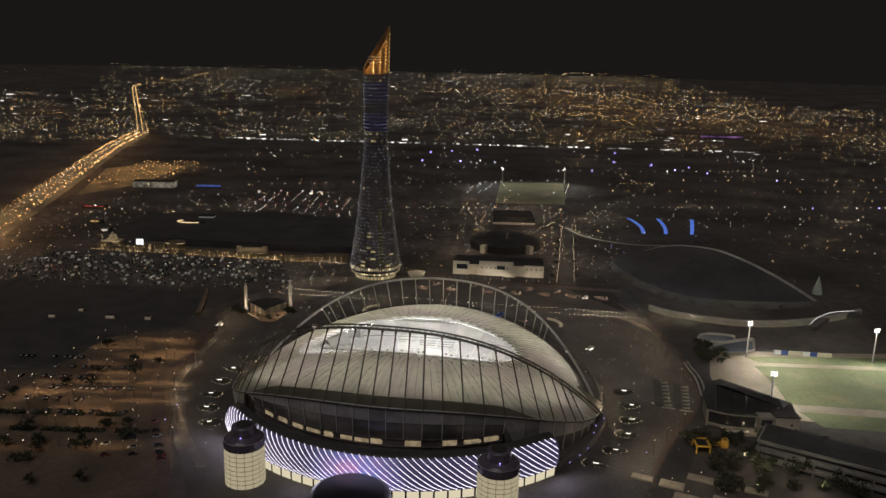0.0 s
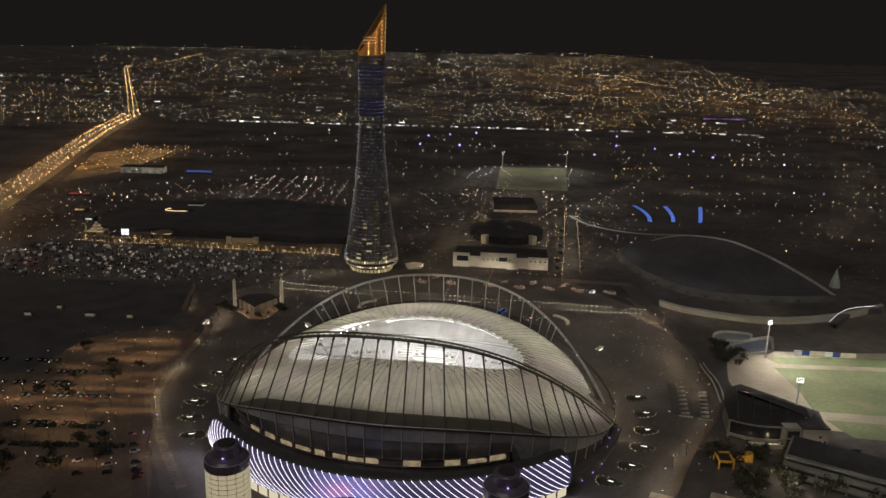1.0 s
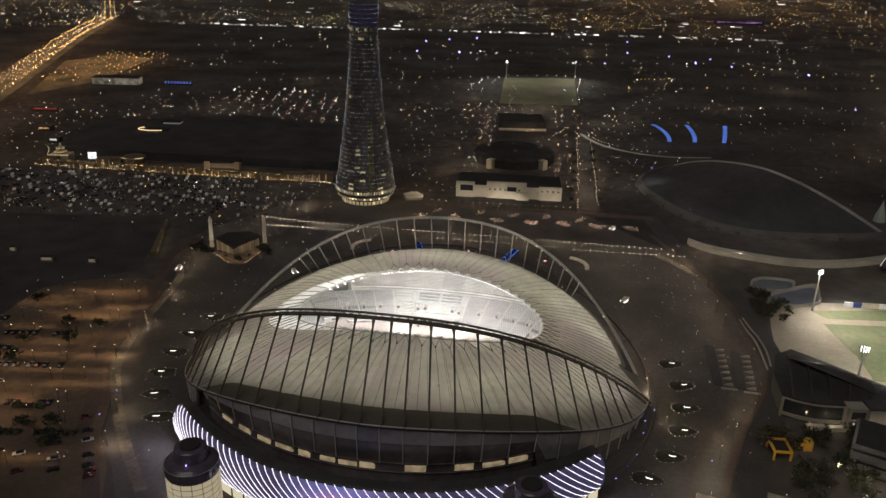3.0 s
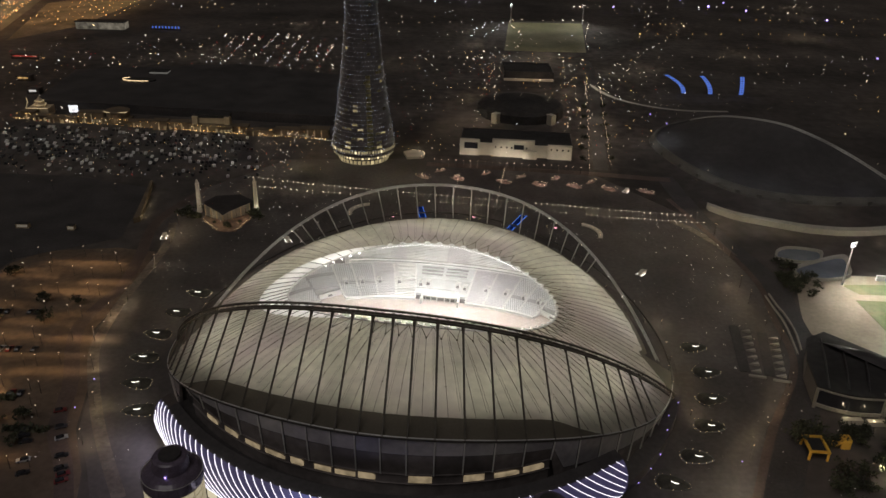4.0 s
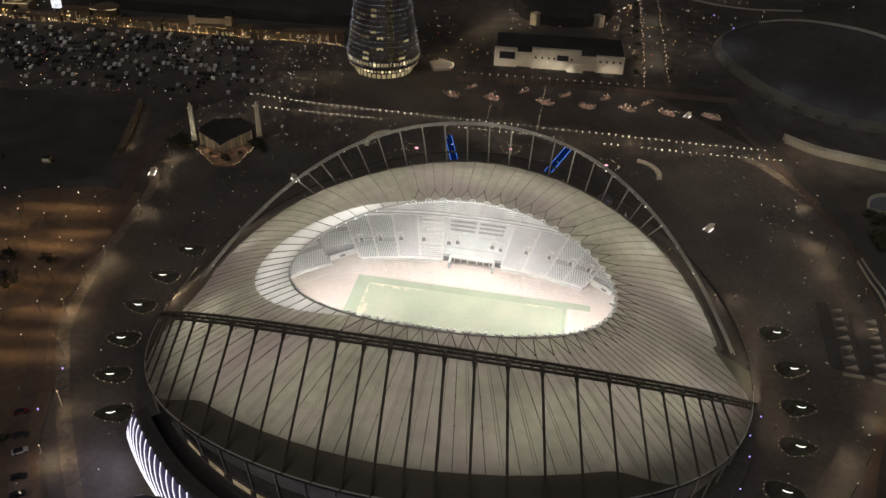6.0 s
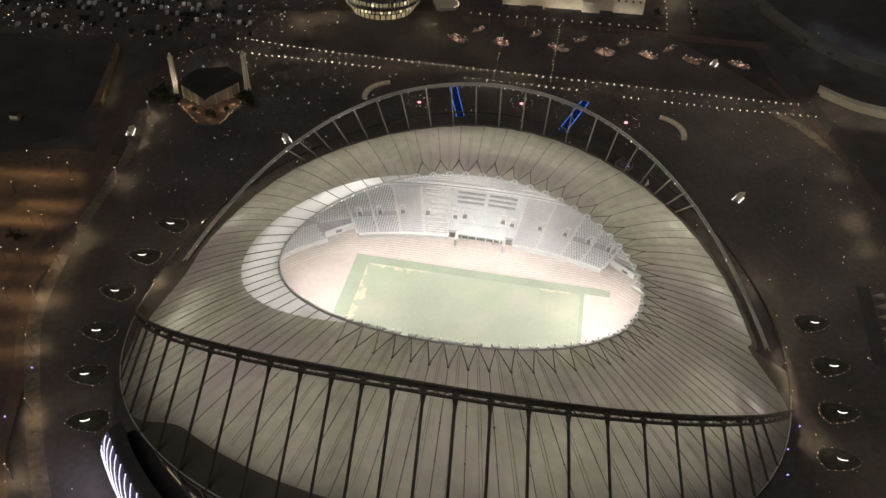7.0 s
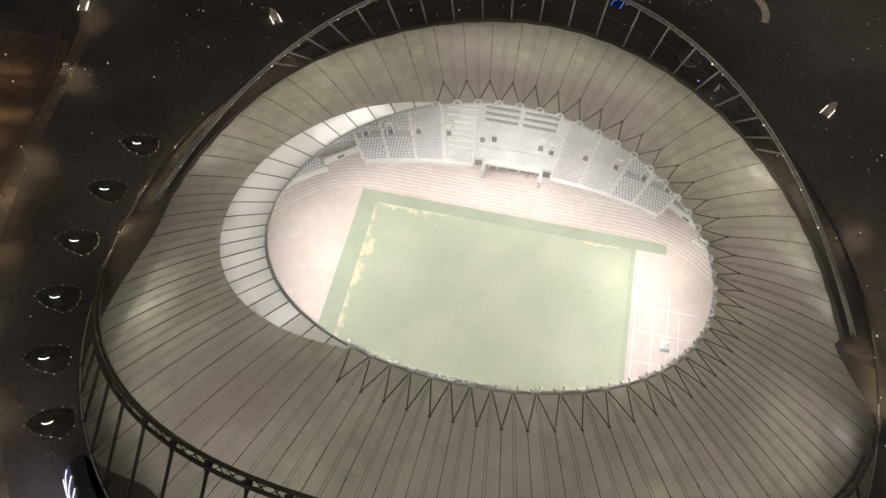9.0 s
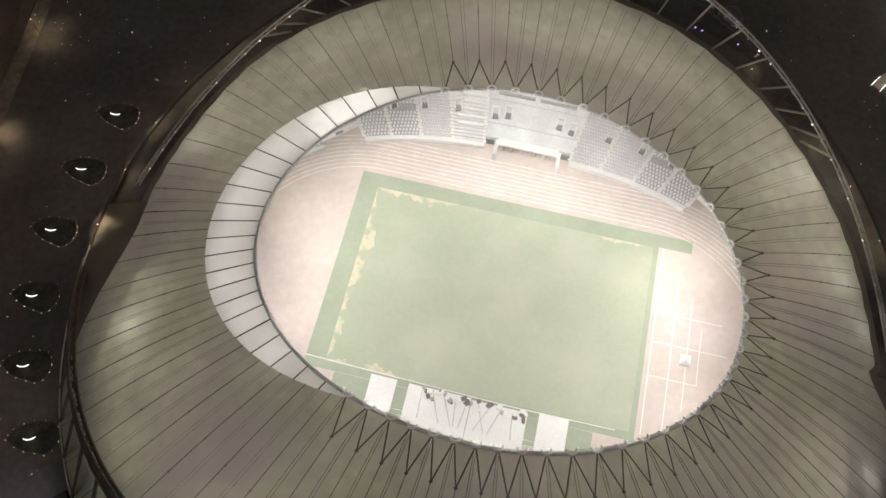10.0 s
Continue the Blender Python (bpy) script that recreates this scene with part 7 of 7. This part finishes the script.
G_REDSIGN = mottled(glow("red_sign_light", (1.0, 0.16, 0.12), 0.32, 1.0), 0.3, 0.2)
G_AMBERSIGN = mottled(glow("amber_sign_light", (1.0, 0.62, 0.25), 0.6, 1.0), 0.4, 0.3)
canopy = thing("curved_canopy", "low curved dark canopy edged with a white light line", "canopy")
arc = [(266 + 50 * t, 546 + 36 * t + 9 * math.sin(math.pi * t), 4.0) for t in [k / 14 for k in range(15)]]
Mesh().grid([arc, [(x + 3, y - 4, 3.4) for x, y, z in arc], [(x + 3, y - 4, 0) for x, y, z in arc]]).ob("canopy_roof", M_DOME, canopy)
Mesh().tube([(x, y, z + 0.3) for x, y, z in arc], 0.13, 4).ob("light_line", glow("canopy_light_line", (1.0, 0.97, 0.92), 1.2, 1.0), canopy, "white light line")
for name, label, x, y, sx, sz, g in (("red_shop_sign", "long red lit shop sign", -418, 926, 24, 1.2, G_REDSIGN), ("amber_shop_sign", "amber lit shop sign", -380, 842, 9, 1.4, G_AMBERSIGN), ("pink_shop_sign", "pink and white lit sign", -352, 800, 6, 1.5, G_SHOP)):
    o = thing(name, label + " on a low dark building", "sign", pose(x, y, 0))
    Mesh().box(0, 4, 0, sx + 4, 8, 5).ob("building", M_DARKWALL, o)
    Mesh().box(0, -0.4, 2.5, sx, 0.5, sz).ob("sign_face", g, o)
ring = thing("ring_canopy", "curved canopy edged with an amber light line", "canopy", pose(-270, 828, 7.5))
Mesh().tube([(15 * math.cos(a), 7 * math.sin(a), 1.2) for a in [math.pi * (0.75 + 0.95 * k / 12) for k in range(13)]], 0.4, 4).ob("light_line", glow("amber_line", (1.0, 0.72, 0.4), 1.0, 1.0), ring)
Mesh().prism([(14 * math.cos(TAU * k / 20), 6.4 * math.sin(TAU * k / 20)) for k in range(20)], 0, 1.0).ob("canopy_roof", M_ROOFD, ring)


# ---- the city beyond: streets of lamps and lit fronts on the rising land ----
rng = random.Random(77)
warm, cool, sodium, olive, violet, red, shops = [Mesh() for k in range(7)]


def place(px, depth):
    """A spot on the land in the direction px (tangent across) at the apparent flat distance depth."""
    d = depth
    if depth > 2200:
        q = 0.000688
        d = 2200 + (-1 + math.sqrt(1 + 4 * q * (depth - 2200))) / (2 * q)
    n = math.hypot(1, px)
    x, y = d * px / n, d / n
    return x, y, on_ground(x, y)


def dot(mesh, p, size):
    d = math.hypot(p[0], p[1])
    mesh.octa((p[0], p[1], p[2] + 1.0 + size * d * 0.0006), size * d * (0.00041 if d < 1500 else 0.00038))


def density(px, drop):
    """How thick the lights lie, by direction and by the slope down to them."""
    if drop > 0.105:
        return 0.0
    edge = 0.017 if px < 0.25 else 0.017 + min(1, (px - 0.25) / 0.16) * 0.030
    if drop < edge:
        return 0.0
    if -0.62 < px < -0.43 and drop < 0.047:
        return 0.05
    if px < -0.3 and drop < 0.09:
        return 0.55
    return 1.0


def lights_for(px):
    """Warm lamps mostly, more amber on one side."""
    pick = rng.random()
    amber = 0.26 + 0.38 * (px > 0.1) + 0.14 * (px < -0.35)
    green = 0.05 + 0.13 * (px < -0.1)
    return sodium if pick < amber else cool if pick > 0.94 else olive if pick > 0.94 - green else warm


def quarter(px, drop):
    """Built-up quarters and gaps between them, at two scales."""
    d = 1 / drop
    a = math.sin(px * 9 + 1.3 * math.sin(d * 0.21)) + math.sin(d * 0.33 + px * 5)
    b = math.sin(px * 41 + 2.2 * math.sin(d * 0.9)) + math.sin(d * 1.7 + px * 13)
    return max(0.04, min(1.0, 0.42 + 0.26 * a + 0.28 * b))


n = 0
while n < 11500:
    px, drop = rng.uniform(-0.62, 0.62), rng.uniform(0.016, 0.106)
    if rng.random() > density(px, drop) * quarter(px, drop):
        continue
    dot(lights_for(px), place(px, 187 / drop), min(1.6, rng.lognormvariate(-1.1, 0.5)))
    n += 1
# short rows along the streets that run across
for k in range(620):
    px, drop = rng.uniform(-0.62, 0.62), rng.uniform(0.018, 0.106)
    if density(px, drop) < 0.5:
        continue
    mesh, size = lights_for(px), rng.uniform(0.3, 0.6)
    p = place(px, 187 / drop)
    step = rng.uniform(9, 16) * p[1] / 2400
    for j in range(rng.randrange(3, 9)):
        x, y = p[0] + j * step, p[1] + j * step * rng.uniform(-0.1, 0.25)
        dot(mesh, (x, y, on_ground(x, y)), size * rng.uniform(0.7, 1.2))
# streets: short straight strings of equal lamps
for k in range(45):
    px, drop = rng.uniform(-0.6, 0.6), rng.uniform(0.02, 0.10)
    if density(px, drop) < 0.5:
        continue
    p = place(px, 187 / drop)
    a = (0.3 if p[1] > 2000 else rng.choice((0.3, 1.9))) + rng.uniform(-0.2, 0.1)
    mesh = rng.choice((warm, sodium, sodium, cool))
    for j in range(rng.randrange(5, 16)):
        s = j * rng.uniform(20, 24)
        x, y = p[0] + math.cos(a) * s, p[1] + math.sin(a) * s
        dot(mesh, (x, y, on_ground(x, y)), rng.uniform(0.45, 0.7))
# lit horizontal fronts in the city
for k in range(80):
    px, drop = rng.uniform(-0.6, 0.6), rng.uniform(0.03, 0.105)
    if density(px, drop) > 0.5:
        x, y, z = place(px, 187 / drop)
        shops.box(x, y, z, rng.uniform(6, 20) * y / 2500, 6, rng.uniform(1.0, 2.0) * y / 2500)
# the long strip of shop fronts along the dark park
for k in range(150):
    t = k / 149
    if rng.random() < 0.6 - 0.3 * math.sin(t * 23) * math.sin(t * 51):
        x = -520 + 1180 * t + rng.uniform(-4, 4)
        shops.box(x, 1745 - 30 * t + rng.uniform(-6, 6), 0, rng.uniform(2, 10), 5, rng.uniform(0.7, 2.2))
# dark park between: few lamps, violet masts
for k in range(1250):
    x, y = rng.uniform(-420, 900), 740 + 960 * rng.random() ** 0.8
    if math.sin(x * 0.021 + 2) + math.sin(y * 0.018 + x * 0.006) < -0.1:
        continue
    if abs(x) < y * 0.6 and not (-350 < x < 20 and 700 < y < 1000):
        dot(rng.choice((warm, warm, cool, sodium)), (x, y, 0), min(1.5, rng.lognormvariate(-0.75, 0.45)))
for x, y in ((-30, 1500), (10, 1530), (-42, 1380), (60, 1560), (25, 1380), (300, 1420), (360, 1390), (420, 1370), (385, 1330), (430, 1300), (520, 1240), (470, 1000), (165, 760), (172, 735), (560, 1010), (330, 1560), (240, 1300)):
    violet.octa((x, y, 9), 1.8 * (y / 1500) ** 1.5)
# park streets: strings of lamps, and some lit ground among the dark
for x0, y0, x1, y1, step, mesh in ((150, 905, 520, 960, 24, warm), (160, 900, 330, 1230, 22, warm), (190, 1000, 620, 1050, 20, warm), (240, 1130, 720, 1190, 22, sodium), (269, 1199, 322, 1207, 8, sodium), (-120, 950, 30, 975, 18, warm),
                                   (-250, 1120, 30, 1180, 20, warm), (30, 1090, 60, 1190, 12, cool), (44, 1090, 74, 1190, 12, cool), (200, 1330, 620, 1400, 26, warm), (430, 760, 560, 900, 18, sodium), (-80, 1330, 60, 1345, 22, cool),
                                   (-400, 1420, -120, 1440, 30, warm), (350, 820, 520, 740, 16, sodium), (560, 1080, 840, 1180, 20, sodium), (380, 1250, 800, 1330, 24, sodium), (-330, 1010, -150, 1060, 18, warm)):
    for p in along([(x0, y0), ((x0 + x1) / 2 + rng.uniform(-6, 6), (y0 + y1) / 2 + rng.uniform(-6, 6)), (x1, y1)], step):
        dot(mesh, (p.x + rng.uniform(-3, 3), p.y + rng.uniform(-3, 3), 2), rng.uniform(0.7, 1.2))
for x, y, w in ((-60, 960, 1), (40, 1050, 1.4), (110, 1010, 1.6), (35, 1140, 1.2), (210, 960, 0.8), (330, 1050, 0.9), (450, 1150, 1.2), (300, 1200, 1), (560, 1110, 1.2), (420, 860, 0.9), (500, 960, 1), (-240, 990, 0.8), (-180, 1150, 0.8), (20, 760, 0.7), (112, 700, 0.7), (140, 870, 1.0), (160, 930, 0.9), (-260, 690, 0.2), (-180, 680, 0.2), (-330, 670, 0.2), (640, 1240, 1.4), (700, 1420, 1.6), (540, 1400, 1.4), (250, 1500, 1.4)):
    lamp("park_light", "POINT", (x, y, 11), 3600 * w, (1.0, 0.80, 0.56), size=1.0)
# parking rows left of the tower and beside the far hall
for k in range(230):
    x, y = rng.uniform(-255, -110), rng.uniform(900, 1080)
    dot(rng.choice((warm, warm, red, cool)), (round(x / 14) * 14 + rng.uniform(-2, 2), y, 0), rng.uniform(0.6, 1.1))
for k in range(200):
    x, y = rng.choice((18, 28, 100, 112, 90)) + rng.uniform(-3, 3) + 0, rng.uniform(700, 1000)
    dot(rng.choice((warm, warm, red, sodium)), (x + (y - 700) * 0.12, y, 0), rng.uniform(0.6, 1.0))
for k in range(170):
    x, y = rng.uniform(-460, -150), rng.uniform(610, 700)
    dot(rng.choice((warm, olive, cool, sodium)), (x, y, 0), rng.uniform(0.5, 0.95))
for k in range(220):
    x, y = rng.uniform(330, 640), rng.uniform(560, 1000)
    dot(rng.choice((warm, warm, cool, sodium)), (x, y, 0), rng.uniform(0.35, 0.8))
for x0, x1, y0, y1, count in ((-45, 10, 672, 800, 40), (100, 160, 665, 900, 80), (-130, -80, 625, 700, 90), (20, 110, 830, 1000, 60), (-40, 25, 800, 1000, 40), (-160, -100, 560, 640, 70)):
    for k in range(count):
        dot(rng.choice((warm, warm, sodium, red, cool)), (rng.uniform(x0, x1), rng.uniform(y0, y1), rng.uniform(0, 3)), rng.uniform(0.35, 0.75))
for x, y, w in ((62, 748, 1), (40, 768, 0.8), (84, 768, 0.8)):
    for j in range(7):
        dot(warm, (x + rng.uniform(-2, 2), y + j * 6, 15), 0.5)
for k in range(330):
    x, y = rng.uniform(-470, -300), rng.uniform(600, 960)
    dot(rng.choice((warm, warm, cool, sodium, red)), (x, y, rng.uniform(0, 4)), min(1.3, rng.lognormvariate(-0.5, 0.4)))
for k in range(640):
    x, y = rng.uniform(-430, 560), 590 + 430 * rng.random()
    if math.sin(x * 0.043 + 1) + math.sin(y * 0.051 + x * 0.011) > -0.2 and not (-140 < x < 150 and y < 650) and not (-60 < x < 20 and rng.random() < 0.7):
        dot(rng.choice((warm, warm, sodium, cool)), (x, y, rng.uniform(0, 4)), min(1.3, rng.lognormvariate(-0.7, 0.4)))
for x0, x1, y0, y1, count in ((-45, 20, 668, 1010, 70), (84, 100, 690, 1000, 70), (146, 215, 640, 980, 90), (20, 84, 920, 1010, 60), (-330, -130, 880, 1010, 120)):
    for k in range(count):
        x, y = rng.uniform(x0, x1), rng.uniform(y0, y1)
        dot(rng.choice((warm, warm, sodium, red, cool)), (x, y, rng.uniform(0, 3)), rng.uniform(0.35, 0.85))
for k in range(26):
    dot(red, (rng.gauss(-322, 9), rng.gauss(648, 7), 2), rng.uniform(0.5, 1.0))
# the highway's lamps, in double file, and the amber lot beside it
for off in (-17, -13, -2, 2, 13, 17):
    for p in along([(-428, 600), (-450, 705), (-476, 830), (-548, 1140), (-630, 1480), (-684, 1770)], 13 if abs(off) > 10 else 22):
        dot(sodium, (p.x + off, p.y - off * 0.25 + rng.uniform(-3, 3), 4), rng.uniform(0.75, 1.35))
for p in along([(-410, 700), (-472, 830), (-554, 1140), (-630, 1480), (-684, 1770)], 9):
    dot(warm, (p.x + rng.choice((-10, -8, -6, 8)), p.y, 1), rng.uniform(0.5, 1.0))
for off in (-6, 6):
    for p in along([(-690, 1790), (-800, 2070), (-901, 2325), (-1060, 2722), (-1213, 3111), (-1240, 3240)], 26):
        dot(sodium, (p.x + off, p.y, on_ground(p.x, p.y)), rng.uniform(0.8, 1.2))
for p in along([(-1240, 3240), (-1174, 3394), (-1194, 4026)], 30) + along([(-684, 1818), (-890, 2330), (-1089, 2813)], 40) + along([(480, 3600), (640, 3200), (700, 3350), (760, 3050), (900, 2800), (1100, 2650)], 26) + along([(-60, 3500), (40, 3480), (180, 3520)], 24):
    dot(sodium, (p.x, p.y, on_ground(p.x, p.y)), rng.uniform(0.6, 1.1))
for k in range(190):
    x, y = rng.uniform(-500, -405), rng.uniform(1075, 1320)
    dot(sodium, (round(x / 11) * 11, round(y / 17) * 17 + rng.uniform(-2, 2), 5), rng.uniform(0.7, 1.0))
for p in along([(76, 1020), (92, 1100), (86, 1206), (130, 1216), (186, 1214), (170, 1110), (160, 1025)], 14):
    dot(warm, (p.x, p.y, 1), 0.7)
for p in along([(141, 872), (150, 845), (165, 826), (185, 812), (205, 806)], 5):
    dot(warm, (p.x, p.y, 2), 0.6)
stuff("city_lamps", warm, G_WARM, "warm white lamps of the distant city", "city lights")
stuff("city_lamps", cool, G_COOL, "cool white lamps of the distant city", "city lights")
stuff("city_lamps", olive, glow("greenish_white_lamps", (0.80, 0.95, 0.50), 3.0, 0.12), "greenish lamps of the distant city", "city lights")
stuff("sodium_lamps", sodium, G_ORANGE, "amber street lamps along highway and streets", "city lights")
stuff("mast_lamps", violet, G_VIOLET, "violet lamps on masts in the dark park", "park lights")
stuff("brake_lamps", red, G_RED, "red lamps of waiting cars", "car lights")
stuff("lit_fronts", shops, G_SHOP, "lit white shop fronts along the far park", "shop fronts")
for p in along([(-430, 740), (-472, 830), (-554, 1140), (-630, 1480), (-684, 1770)], 75):
    lamp("highway_light", "POINT", (p.x, p.y, 12), 15000, SODIUM, size=1.0)
for x, y in ((-500, 1120), (-450, 1130), (-500, 1210), (-450, 1220), (-500, 1290), (-445, 1290)):
    lamp("lot_light", "POINT", (x, y, 12), 9000, SODIUM, size=1.0)
for px, drop, w in ((0.14, 0.048, 1), (0.19, 0.056, 1), (0.25, 0.062, 1), (0.33, 0.066, 1), (0.40, 0.070, 1), (0.48, 0.074, 0.8), (0.08, 0.040, 0.8), (-0.08, 0.05, 0.5), (-0.2, 0.045, 0.5), (-0.36, 0.06, 0.5), (-0.5, 0.07, 0.5), (0.2, 0.085, 0.5), (0.3, 0.09, 0.5)):
    x, y, z = place(px, 187 / drop)
    lamp("quarter_light", "POINT", (x, y, z + 45), 80000 * w * (y / 3000) ** 2, SODIUM, size=3.0)
# an amber main street across the quarters
street = [place(px, 187 / drop) for px, drop in ((0.06, 0.041), (0.15, 0.044), (0.185, 0.047), (0.19, 0.055), (0.25, 0.060), (0.33, 0.066), (0.42, 0.072), (0.55, 0.080))]
amber = Mesh()
for p in along([(x, y) for x, y, z in street], 21):
    dot(amber, (p.x + rng.uniform(-8, 8), p.y + rng.uniform(-8, 8), on_ground(p.x, p.y)), rng.uniform(0.5, 0.95))
stuff("main_street_lamps", amber, G_ORANGE, "amber lamps along a distant main street", "city lights")
low = thing("white_warehouse", "low wide pale lit building by the amber car park", "building", pose(-405, 1092, 0))
Mesh().box(0, 0, 0, 56, 16, 8).ob("front_wall", mottled(glow("lit_warehouse_front", (1.0, 0.88, 0.68), 0.16, 1.0), 0.12, 0.2), low)
Mesh().box(0, 0, 8, 58, 18, 0.6).ob("roof", M_ROOFD, low)
sign = thing("blue_sign", "blue lit letters on a dark frame", "sign", pose(-330, 1090, 0))
Mesh().box(0, 0, 0, 36, 1, 2).ob("sign_frame", M_DARKWALL, sign)
for k in range(9):
    Mesh().box(-15 + 3.8 * k, -0.3, 2, 1.2, 0.6, 2.6).ob("letter_bar", G_SCREEN, sign)
lit_box = thing("lit_pavilion", "small pale lit box-shaped pavilion", "pavilion", pose(-262, 858, 0))
Mesh().box(0, 0, 0, 16, 10, 9).ob("wall", glow("lit_pavilion_front", (0.95, 0.92, 0.82), 0.10, 1.0), lit_box)
Mesh().box(0, 0, 9, 17, 11, 0.5).ob("roof", M_ROOFD, lit_box)
strip = thing("violet_front", "long violet lit front of a distant building", "building", pose(690, 2010, 0))
Mesh().box(0, 6, 0, 110, 12, 9).ob("wall", M_DARKWALL, strip)
Mesh().box(0, -0.5, 3, 105, 0.6, 4).ob("lit_band", mottled(glow("violet_band", (0.60, 0.30, 0.72), 0.30, 1.0), 0.05, 0.05), strip)
